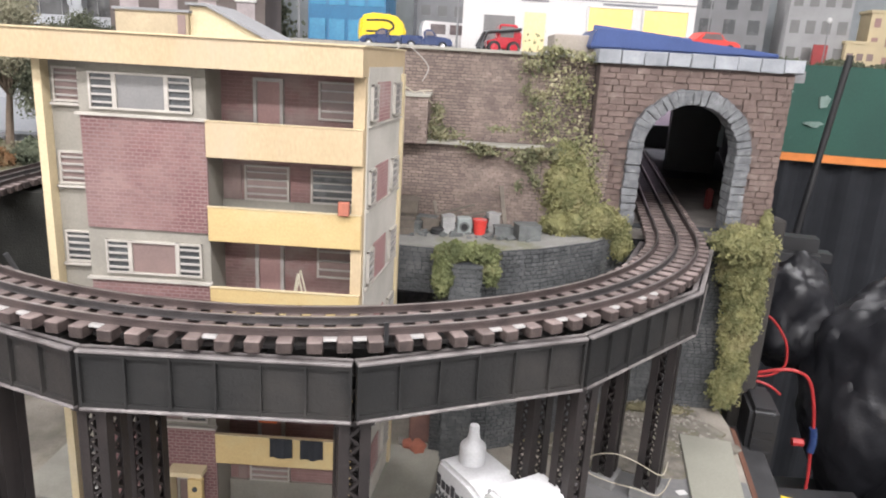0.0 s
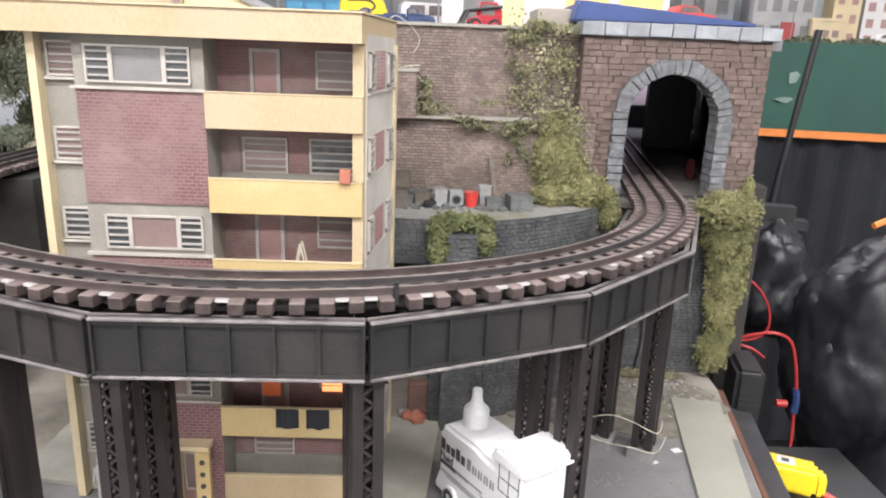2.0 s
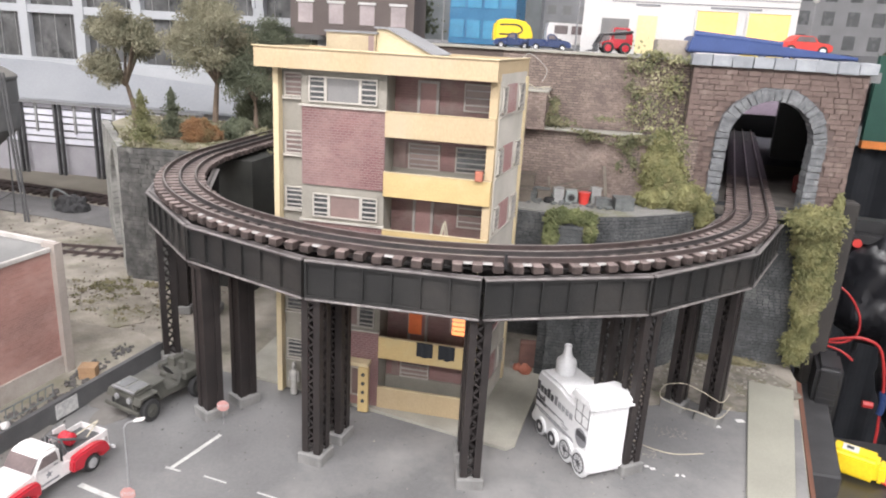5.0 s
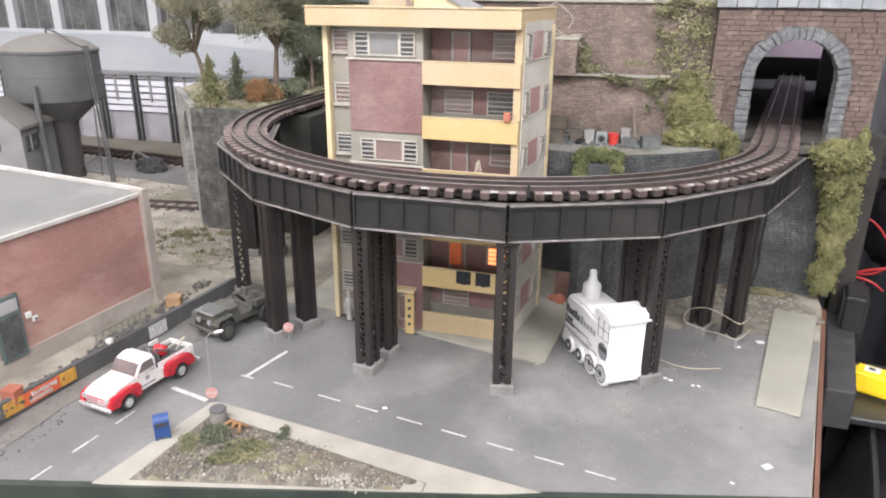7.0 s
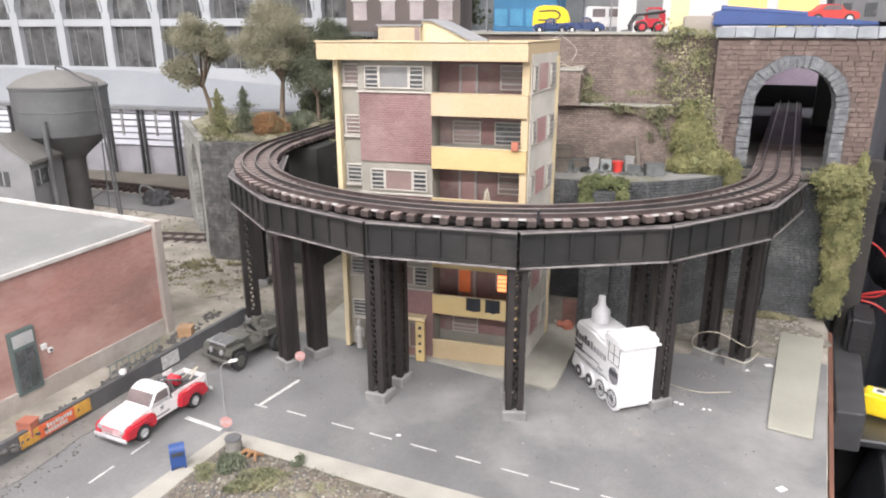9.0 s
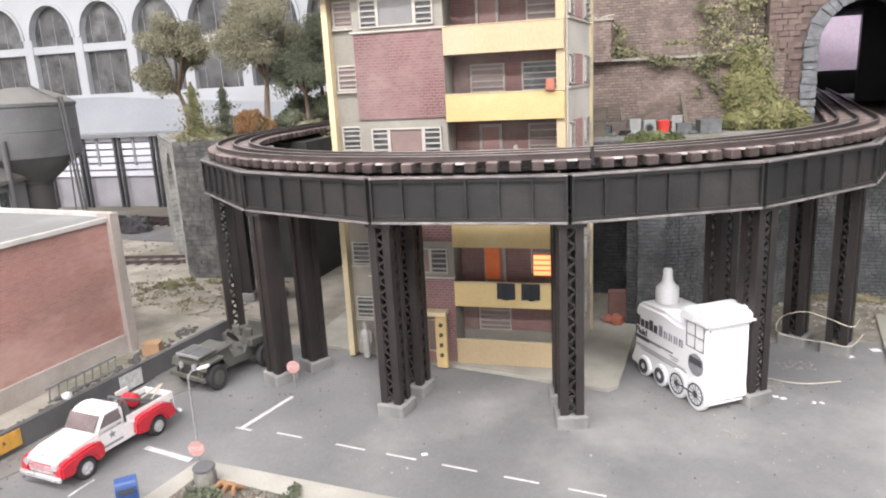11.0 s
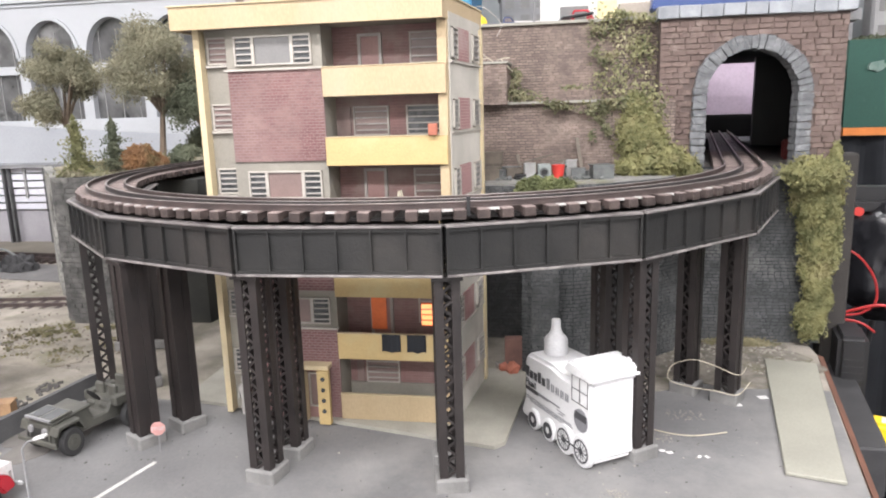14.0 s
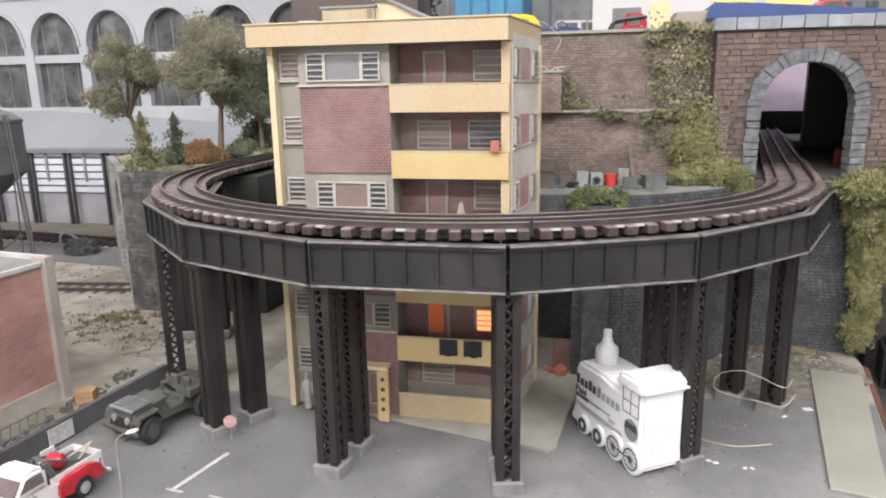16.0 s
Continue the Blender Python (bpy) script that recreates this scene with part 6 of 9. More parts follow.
for x, y, r, h, mt in ((0.0545, 0.190, 0.0058, 0.0155, mat("pale_drum", (0.36, 0.36, 0.35), (0.27, 0.27, 0.265), 0.6, 90, 700)), (0.1035, 0.188, 0.0055, 0.0085, JUNK), (0.1130, 0.186, 0.0048, 0.0075, JUNK), (0.0955, 0.206, 0.005, 0.0165, MATS["pale_drum"])):
    t = thing("oil_drum", "small dull grey drum on the terrace", "drum", (x, y, 0.1905), group="oil drums")
    bm = B()
    lathe(bm, [(r, 0), (r * 1.04, h * 0.05), (r, h * 0.1), (r, h * 0.32), (r * 1.05, h * 0.35), (r, h * 0.38), (r, h * 0.64), (r * 1.05, h * 0.67), (r, h * 0.7), (r, h * 0.95), (r * 1.04, h), (r * 0.9, h * 0.99)], n=18)
    part("shell", bm, mt, t, smooth=True)
    bm = B()
    lathe(bm, [(r * 0.9, h * 0.96), (r * 0.9, h * 0.98)], n=18)
    part("lid", bm, JUNK, t)
t = thing("washing_machine", "old grey front-loading washing machine among junk", "washing machine", (0.0700, 0.186, 0.1905, 0, 0, 6))
bm = B()
span(bm, -0.0065, 0.0065, -0.006, 0.006, 0, 0.0145)
bevel(bm, 0.0007)
part("casing", bm, mat("enamel_grey", (0.30, 0.33, 0.32), (0.22, 0.245, 0.24), 0.5, 120, 800), t)
bm = B()
lathe(bm, [(0.0042, -0.0003), (0.0046, 0.0006), (0.0036, 0.0012)], n=20, m=Matrix.Translation((0, -0.006, 0.0068)) @ Matrix.Rotation(math.pi / 2, 4, "X"))
part("door_ring", bm, JUNK, t)
bm = B()
lathe(bm, [(0.0032, 0.0), (0.0030, 0.0013)], n=16, m=Matrix.Translation((0, -0.0062, 0.0068)) @ Matrix.Rotation(math.pi / 2, 4, "X"))
part("door_glass", bm, BLACK, t)
for a, b, w in (((0.1095, 0.203, 0.1905), (0.1035, 0.222, 0.2285), 0.0042), ((0.044, 0.188, 0.2045), (0.079, 0.203, 0.2130), 0.0034), ((0.052, 0.205, 0.1955), (0.094, 0.209, 0.2075), 0.0032), ((0.034, 0.208, 0.1915), (0.068, 0.212, 0.2035), 0.0030), ((0.030, 0.178, 0.1910), (0.050, 0.181, 0.1935), 0.0036), ((0.078, 0.198, 0.1915), (0.102, 0.204, 0.2060), 0.0026), ((0.090, 0.172, 0.1910), (0.112, 0.176, 0.1915), 0.0030), ((0.046, 0.200, 0.1912), (0.041, 0.214, 0.2120), 0.0034)):
    a, b = Vector(a), Vector(b)
    bm = B()
    d = b - a
    q = d.to_track_quat("X", "Z").to_matrix().to_4x4()
    cuboid(bm, (0, 0, 0), (d.length, w, 0.0014), Matrix.Translation((a + b) / 2 + Vector((0, 0, 0.0008))) @ q)
    bevel(bm, 0.0002)
    solid("loose_plank", bm, CRATE, "weathered grey plank leaning among terrace junk", "plank", group="loose planks")
t = thing("car_tyre_stack", "small worn black tyres stacked flat on the terrace", "tyres", (0.0455, 0.176, 0.1905))
for k in range(2):
    bm = B()
    lathe(bm, [(0.003, 0), (0.0055, 0.0002), (0.006, 0.0012), (0.0055, 0.0024), (0.003, 0.0026)], centre=(0.001 * k, 0), n=16)
    o = part("tyre", bm, RUBBER, t, smooth=True)
    o.location.z = 0.0027 * k
bm = B()
span(bm, -0.002, 0.002, -0.0015, 0.0015, 0, 0.0135)
span(bm, -0.004, -0.002, -0.001, 0.001, 0.006, 0.008)
bevel(bm, 0.0003)
solid("old_boiler", bm, JUNK, "upright dark scrap metal piece", "scrap metal", (0.0895, 0.199, 0.1905))

crate(0.016, 0.171, 0.019, 0.013, 0.0130, 2, CRATE, "brown wooden crate at the corner of the junk terrace")
crate(0.0385, 0.186, 0.015, 0.010, 0.0105, 16, CRATE, "dark brown broken crate among the junk")
crate(0.0250, 0.178, 0.012, 0.010, 0.0090, -18, JUNK, "small grey metal box at the terrace corner")
crate(0.1040, 0.178, 0.014, 0.010, 0.0100, 9, JUNK, "dull dark metal bin beside the grey chest")
for x, y, sx, sz, rz in ((0.056, 0.181, 0.011, 0.0155, 4), (0.0985, 0.196, 0.010, 0.017, -8)):
    crate(x, y, sx, 0.009, sz, rz, MATS["pale_drum"], "pale grey metal cabinet among the junk")
bm = B()
rnd = random.Random(64)
for _ in range(170):
    s = rnd.uniform(0.001, 0.0044)
    cuboid(bm, (0, 0, 0), (s * rnd.uniform(1.0, 2.2), s, s * 0.7), Matrix.Translation((rnd.uniform(0.01, 0.135), rnd.uniform(0.165, 0.216), 0.1905 + s * 0.3)) @ Euler((rnd.random() * 0.5, rnd.random() * 0.5, rnd.random() * 6)).to_matrix().to_4x4())
solid("debris", bm, JUNK, "small dark scrap strewn over the junk terrace", "debris", kind="stuff")

# ---- vines, bushes, trees ----


def vine(name, label, patches, leaf, material, seed, group="wall vines"):
    """Leaf pieces gathered on patches: centre, half sizes, count; patches follow the walls they grow on."""
    rnd = random.Random(seed)
    bm = B()
    for (c, s, n) in patches:
        seeds = [(rnd.uniform(-1, 1), rnd.uniform(-1, 1)) for _ in range(max(6, n // 60))]
        for _ in range(n):
            u, v = rnd.choice(seeds)
            u, v = u + rnd.gauss(0, 0.22), v + rnd.gauss(0, 0.22)
            p = Vector((c[0] + u * s[0], c[1] - abs(rnd.gauss(0, 1)) * s[1], c[2] + v * s[2]))
            leaves(bm, [p], leaf, rnd)
    return solid(name, bm, material, label, "vine", group=group)


def mound(name, label, shapes, n, leaf, material, seed, group="bushes"):
    """Leaf pieces on the skin of joined uneven lumps, given as centre and radii."""
    rnd = random.Random(seed)
    bm = B()
    total = sum(r[0] * r[2] for _, r in shapes)
    for c, r in shapes:
        k = int(n * r[0] * r[2] / total)
        for _ in range(k):
            d = Vector((rnd.gauss(0, 1), rnd.gauss(0, 1), rnd.gauss(0, 1))).normalized()
            bumpy = 0.84 + 0.20 * noise.noise(d * 6.5) + 0.22 * noise.noise(d * 2.6 + Vector((seed, c[0] * 50, 0)))
            q = bumpy * rnd.uniform(0.80, 1.0) * (1.0 if rnd.random() < 0.8 else rnd.uniform(1.0, 1.22))
            leaves(bm, [(c[0] + d.x * r[0] * q, c[1] + d.y * r[1] * q, c[2] + d.z * r[2] * q)], leaf, rnd)
        ico = bmesh.ops.create_icosphere(bm, subdivisions=2, radius=1.0)
        for v in ico["verts"]:
            d = v.co.normalized()
            bumpy = 0.70 + 0.28 * noise.noise(d * 2.6 + Vector((seed, c[0] * 50, 0)))
            v.co = Vector((c[0] + d.x * r[0] * bumpy, c[1] + d.y * r[1] * bumpy, c[2] + d.z * r[2] * bumpy))
    return solid(name, bm, material, label, "bush", group=group)


vine("wall_vine", "yellow-green vine climbing the brown brick wall", [((0.155, 0.262, 0.315), (0.036, 0.003, 0.042), 640), ((0.165, 0.230, 0.245), (0.026, 0.004, 0.03), 900), ((0.172, 0.262, 0.352), (0.026, 0.006, 0.007), 420)], 0.0029, VINE, 41)
vine("wall_vine", "dark olive vine leaves in the brick wall corner", [((0.155, 0.263, 0.305), (0.036, 0.003, 0.046), 330), ((0.112, 0.219, 0.262), (0.034, 0.004, 0.006), 700), ((0.128, 0.219, 0.243), (0.011, 0.003, 0.014), 260), ((0.06, 0.240, 0.277), (0.045, 0.010, 0.006), 480), ((0.044, 0.232, 0.285), (0.010, 0.005, 0.014), 260), ((0.138, 0.262, 0.330), (0.02, 0.003, 0.02), 350)], 0.0028, VINE_DARK, 42)
mound("hillside_bush", "large yellow-green bush spilling onto the terrace", [((0.168, 0.222, 0.228), (0.030, 0.018, 0.036)), ((0.190, 0.210, 0.203), (0.034, 0.022, 0.022)), ((0.206, 0.222, 0.196), (0.028, 0.02, 0.015)), ((0.163, 0.226, 0.255), (0.019, 0.012, 0.024)), ((0.160, 0.205, 0.198), (0.022, 0.018, 0.013)), ((0.219, 0.205, 0.183), (0.013, 0.013, 0.017))], 16000, 0.0021, BUSH, 43)
mound("pier_bush", "green bush hanging over the stone pier", [((0.060, 0.121, 0.188), (0.017, 0.013, 0.011)), ((0.054, 0.110, 0.172), (0.010, 0.008, 0.021)), ((0.088, 0.120, 0.187), (0.015, 0.011, 0.011)), ((0.094, 0.112, 0.175), (0.009, 0.007, 0.012)), ((0.074, 0.122, 0.191), (0.014, 0.010, 0.007))], 3600, 0.0028, mat("pier_leaf", (0.175, 0.19, 0.085), (0.085, 0.10, 0.045), 0.85, 60, 600, spots=(0.26, 0.24, 0.12), spot_at=0.62), 44)
mound("wall_bush", "thick yellow-green vine hanging down beside the tunnel", [((0.340, 0.217, 0.188), (0.037, 0.029, 0.021)), ((0.347, 0.225, 0.160), (0.030, 0.019, 0.034)), ((0.354, 0.229, 0.120), (0.024, 0.014, 0.042)), ((0.342, 0.228, 0.135), (0.014, 0.010, 0.020)), ((0.362, 0.230, 0.098), (0.014, 0.010, 0.022)), ((0.345, 0.231, 0.088), (0.012, 0.008, 0.020)), ((0.361, 0.232, 0.052), (0.013, 0.008, 0.018)), ((0.354, 0.230, 0.075), (0.017, 0.011, 0.036)), ((0.351, 0.231, 0.032), (0.019, 0.011, 0.030)), ((0.366, 0.238, 0.205), (0.007, 0.007, 0.016)), ((0.327, 0.208, 0.189), (0.018, 0.016, 0.010))], 26000, 0.0021, BUSH, 45)
mound("ground_weed", "low dusty weeds along the foot of the stone wall", [((0.19, 0.222, 0.004), (0.05, 0.012, 0.008)), ((0.28, 0.228, 0.004), (0.05, 0.010, 0.008)), ((0.145, 0.16, 0.003), (0.02, 0.02, 0.006))], 1100, 0.0024, mat("dry_weed", (0.20, 0.18, 0.105), (0.11, 0.10, 0.06), 0.9, 70, 600, spots=(0.28, 0.25, 0.17), spot_at=0.6), 46)
rnd = random.Random(47)
bm = B()
for cx, cy, sx, sy, n in ((-0.545, 0.205, 0.040, 0.026, 520), (-0.495, 0.228, 0.045, 0.008, 420), (-0.57, 0.16, 0.040, 0.030, 200), (-0.50, 0.12, 0.050, 0.040, 240), (-0.44, 0.17, 0.030, 0.030, 120)):
    knots = [(cx + rnd.gauss(0, 0.6) * sx, cy + rnd.gauss(0, 0.6) * sy) for _ in range(max(5, n // 16))]
    for _ in range(n):
        kx, ky = rnd.choice(knots)
        px, py = kx + rnd.gauss(0, 0.004), min(0.243, ky + rnd.gauss(0, 0.003))
        leaves(bm, [(px, py, 0.0012 + abs(rnd.gauss(0, 0.0014)))], 0.0026, rnd)
solid("weed_tufts", bm, mat("yard_tuft", (0.20, 0.185, 0.10), (0.105, 0.098, 0.058), 0.95, 60, 500, spots=(0.27, 0.24, 0.17), spot_at=0.56), "patchy olive weeds on the tan yard ground", "weeds", kind="stuff")


def tree(x, y, z, height, spread, material, seed, label, leaf=0.0023, n=30000, lean=0.0):
    """A tapered trunk with forked limbs, and a crown of many leaf clumps round the limb ends."""
    rnd = random.Random(seed)
    t = thing("tree", label, "tree", (x, y, z), group="model trees")
    bm = B()
    fork = Vector((lean * height * 0.4, 0, height * 0.42))
    sweep_pts = curve_pts([(0, 0, 0), (lean * height * 0.12, 0.002, height * 0.2), fork])
    for a, b in zip(sweep_pts, sweep_pts[1:]):
        k = a.z / height
        tube(bm, a, b, height * 0.026 * (1 - k), height * 0.026 * (1 - b.z / height), n=8, caps=False)
    ends = []
    for i in range(9):
        a = 2 * math.pi * i / 9 + rnd.uniform(-0.3, 0.3)
        e = fork + Vector((math.cos(a) * spread * rnd.uniform(0.35, 1.0), math.sin(a) * spread * rnd.uniform(0.35, 0.9), height * rnd.uniform(0.04, 0.46)))
        mid = fork.lerp(e, 0.5) + Vector((0, 0, height * 0.05))
        tube(bm, fork - Vector((0, 0, height * 0.05)), mid, height * 0.016, height * 0.010, n=6, caps=False)
        tube(bm, mid, e, height * 0.010, height * 0.004, n=5, caps=False)
        ends += [e, mid.lerp(e, 0.6) + Vector((rnd.gauss(0, 1), rnd.gauss(0, 1), rnd.gauss(0, 0.7))) * spread * 0.22]
    ends += [fork + Vector((rnd.gauss(0, 0.25) * spread, rnd.gauss(0, 0.25) * spread, height * rnd.uniform(0.3, 0.55))) for _ in range(8)]
    part("trunk", bm, BARK, t)
    bm = B()
    for _ in range(n):
        c = rnd.choice(ends)
        d = Vector((rnd.gauss(0, 1), rnd.gauss(0, 1), rnd.gauss(0, 0.8)))
        d = (d if d.length < 1.9 else d * (1.9 / d.length) * rnd.random()) * spread * 0.19
        leaves(bm, [c + d], leaf, rnd)
    part("crown", bm, material, t)
    return t


def conifer(x, y, z, height, width, material, seed, label, leaf=0.0023, n=5200):
    rnd = random.Random(seed)
    t = thing("conifer", label, "tree", (x, y, z), group="model conifers")
    bm = B()
    tube(bm, (0, 0, 0), (0, 0, height * 0.95), height * 0.03, height * 0.005, n=7)
    part("trunk", bm, BARK, t)
    bm = B()
    for _ in range(n):
        k = rnd.random() ** 1.3
        a = rnd.uniform(0, 6.283)
        r = width * (1 - k) ** 0.8 * (0.72 + 0.4 * math.sin(k * 23 + a * 2)) * abs(rnd.gauss(0, 0.62))
        leaves(bm, [(r * math.cos(a), r * math.sin(a), height * (0.06 + 0.94 * k))], leaf, rnd)
    part("crown", bm, material, t)
    return t


tree(-0.664, 0.45, 0.186, 0.188, 0.060, TREE_LEAF, 51, "olive-green model tree with a spreading crown", lean=-0.2)
tree(-0.520, 0.45, 0.186, 0.225, 0.080, TREE_LEAF, 52, "olive-green model tree with a broad rounded crown", lean=0.1)
tree(-0.452, 0.46, 0.186, 0.16, 0.062, TREE_DARK, 53, "low dark green model tree close to the apartment house", n=18000)
tree(-0.472, 0.565, 0.186, 0.19, 0.055, TREE_DARK, 54, "dark green model tree half hidden by the house", n=12000)
tree(-0.335, 0.72, 0.186, 0.21, 0.085, TREE_DARK, 62, "dark green model tree in a dense row")
conifer(-0.530, 0.272, 0.188, 0.082, 0.026, CONIFER, 55, "dull yellow-green small conifer")
conifer(-0.545, 0.37, 0.188, 0.078, 0.024, TREE_DARK, 56, "dark green small conifer")
conifer(-0.30, 0.95, 0.352, 0.26, 0.05, TREE_DARK, 57, "tall thin grey-green conifer", leaf=0.008, n=1500)
mound("orange_bush", "orange autumn bush on the grassy plateau", [((-0.482, 0.335, 0.208), (0.028, 0.024, 0.024)), ((-0.468, 0.345, 0.202), (0.022, 0.02, 0.016))], 6000, 0.0022, ORANGE_LEAF, 58)
mound("grass_tuft", "olive grass tufts at the edge of the plateau", [((-0.505, 0.275, 0.190), (0.035, 0.018, 0.008)), ((-0.53, 0.262, 0.190), (0.02, 0.012, 0.012)), ((-0.46, 0.30, 0.190), (0.03, 0.02, 0.009)), ((-0.58, 0.36, 0.192), (0.04, 0.05, 0.012)), ((-0.43, 0.42, 0.195), (0.02, 0.06, 0.015)), ((-0.505, 0.40, 0.197), (0.03, 0.03, 0.018)), ((-0.365, 0.35, 0.15), (0.012, 0.05, 0.05)), ((-0.58, 0.45, 0.19), (0.06, 0.05, 0.012)), ((-0.50, 0.52, 0.19), (0.06, 0.05, 0.016)), ((-0.63, 0.52, 0.19), (0.07, 0.06, 0.012)), ((-0.455, 0.34, 0.19), (0.02, 0.05, 0.008))], 11000, 0.0030, GRASS, 59)
mound("grass_tuft", "dark green shrubs along the track", [((-0.452, 0.40, 0.205), (0.025, 0.04, 0.022)), ((-0.445, 0.52, 0.215), (0.03, 0.05, 0.035)), ((-0.545, 0.30, 0.198), (0.014, 0.014, 0.012)), ((-0.515, 0.57, 0.215), (0.035, 0.03, 0.035))], 5600, 0.0032, TREE_DARK, 60)

# bare twig on the brick pier
bm = B()
for a in ([(0.016, 0.235, 0.311), (0.006, 0.225, 0.318), (-0.004, 0.215, 0.326)], [(0.016, 0.235, 0.311), (0.022, 0.225, 0.3135), (0.033, 0.222, 0.3145)], [(0.010, 0.229, 0.3152), (0.000, 0.222, 0.3145), (-0.006, 0.22, 0.314)], [(0.024, 0.225, 0.3135), (0.028, 0.222, 0.309), (0.036, 0.22, 0.300)]):
    sweep(bm, curve_pts(a, 5), 0.0006, 5)
solid("bare_twig", bm, WIRE_TAN, "pale bare twig lying on the brick pier", "twig", smooth=True)

# black cable hanging down the stone wall
bm = B()
sweep(bm, curve_pts([(0.279, 0.2425, 0.120), (0.2765, 0.2425, 0.065), (0.278, 0.2425, 0.039), (0.275, 0.2415, 0.013), (0.271, 0.238, 0.0028), (0.262, 0.234, 0.0028)]), 0.0011, 7)
solid("black_cable", bm, BLACK, "thin black cable hanging down the stone wall", "cable", smooth=True)

# loose debris on the ground
def scatter(label, material, boxes, n, size, seed, z):
    rnd = random.Random(seed)
    bm = B()
    for _ in range(n):
        x0, x1, y0, y1 = rnd.choice(boxes)
        s = size * rnd.uniform(0.4, 1.5)
        p = (rnd.uniform(x0, x1), rnd.uniform(y0, y1), z)
        cuboid(bm, (0, 0, s * 0.2), (s, s * rnd.uniform(0.4, 1.0), s * 0.6), Matrix.Translation(p) @ Euler((rnd.uniform(-0.4, 0.4), rnd.uniform(-0.4, 0.4), rnd.random() * 6)).to_matrix().to_4x4())
    return solid("debris", bm, material, label, "debris", kind="stuff")


scatter("scattered brown debris on the yard ground", mat("brown_debris", (0.17, 0.14, 0.11), (0.09, 0.08, 0.065), 0.9, 200, 900), [(-0.66, -0.40, 0.02, 0.22), (-0.60, -0.38, 0.10, 0.24), (-0.95, -0.6, 0.1, 0.5)], 650, 0.0024, 81, 0.0)
scatter("scattered pale stones on the yard ground", mat("pale_debris", (0.33, 0.31, 0.27), (0.22, 0.205, 0.18), 0.9, 200, 900), [(-0.66, -0.40, 0.02, 0.22), (0.16, 0.33, 0.20, 0.235), (0.14, 0.33, 0.14, 0.225), (0.14, 0.33, 0.14, 0.225), (-0.95, -0.6, 0.1, 0.5)], 800, 0.0022, 82, 0.0016)
scatter("dark grit along the foot of the low wall", mat("grit", (0.11, 0.105, 0.10), (0.07, 0.067, 0.065), 0.9, 200, 900), [(-0.385, -0.365, -0.33, -0.05), (-0.395, -0.345, -0.34, -0.20), (-0.385, -0.372, -0.20, 0.0)], 420, 0.0013, 83, 0.0012)
scatter("grit behind the low wall", MATS["grit"], [(-0.405, -0.385, -0.30, 0.03)], 300, 0.0034, 84, 0.0125)
scatter("pale dust specks on the roadway", MATS["pale_debris"], [(-0.22, 0.26, -0.19, 0.0), (0.06, 0.25, -0.17, 0.08)], 90, 0.0009, 85, 0.0012)

scatter("pale chalky scuffs on the roadway", MATS["pale_debris"], [(0.178, 0.208, 0.030, 0.050), (0.120, 0.136, -0.100, -0.088), (0.150, 0.176, -0.012, 0.004)], 260, 0.0007, 86, 0.0012)
scatter("dark specks trodden into the roadway", MATS["grit"], [(-0.20, 0.25, -0.16, 0.02), (-0.30, -0.16, -0.12, 0.02), (0.06, 0.25, -0.10, 0.10)], 260, 0.0009, 87, 0.0012)
scatter("pale rubble heaped at the foot of the stone wall", MATS["pale_debris"], [(0.255, 0.285, 0.226, 0.242), (0.180, 0.215, 0.205, 0.230)], 140, 0.0040, 88, 0.0020)

# gritty rubble bedded in the island's earth
def grit(label, material, n, size, seed, spread):
    rnd = random.Random(seed)
    bm = B()
    for _ in range(n):
        u, v = rnd.random() ** spread, rnd.random()
        top = Vector((-0.222, -0.220)).lerp(Vector((-0.03, -0.253)), u)
        low = Vector((-0.231, -0.312)).lerp(Vector((-0.03, -0.264)), u)
        p = top.lerp(low, v)
        z = 0.0045 + 0.006 * math.sin(math.pi * min(1, u * 1.3)) * math.sin(math.pi * v) if u * 1.3 < 1 else 0.0045
        s = size * rnd.uniform(0.4, 1.5)
        cuboid(bm, (0, 0, 0), (s, s * rnd.uniform(0.5, 1.0), s * 0.7), Matrix.Translation((p.x, p.y, z)) @ Euler((rnd.random(), rnd.random(), rnd.random() * 6)).to_matrix().to_4x4())
    return solid("gravel", bm, material, label, "gravel", kind="stuff")


grit("dark grit bedded in the island earth", MATS["grit"], 1900, 0.0020, 91, 1.2)
grit("grey-brown rubble bedded in the island earth", MATS["brown_debris"], 2200, 0.0024, 92, 1.1)
grit("dull tan gravel chips on the island", mat("island_chip", (0.235, 0.218, 0.182), (0.150, 0.140, 0.115), 0.9, 200, 900), 900, 0.0020, 93, 0.9)
grit("pale gravel chips on the island", MATS["pale_debris"], 200, 0.0022, 94, 0.6)

# ---- subway car waiting in the tunnel ----


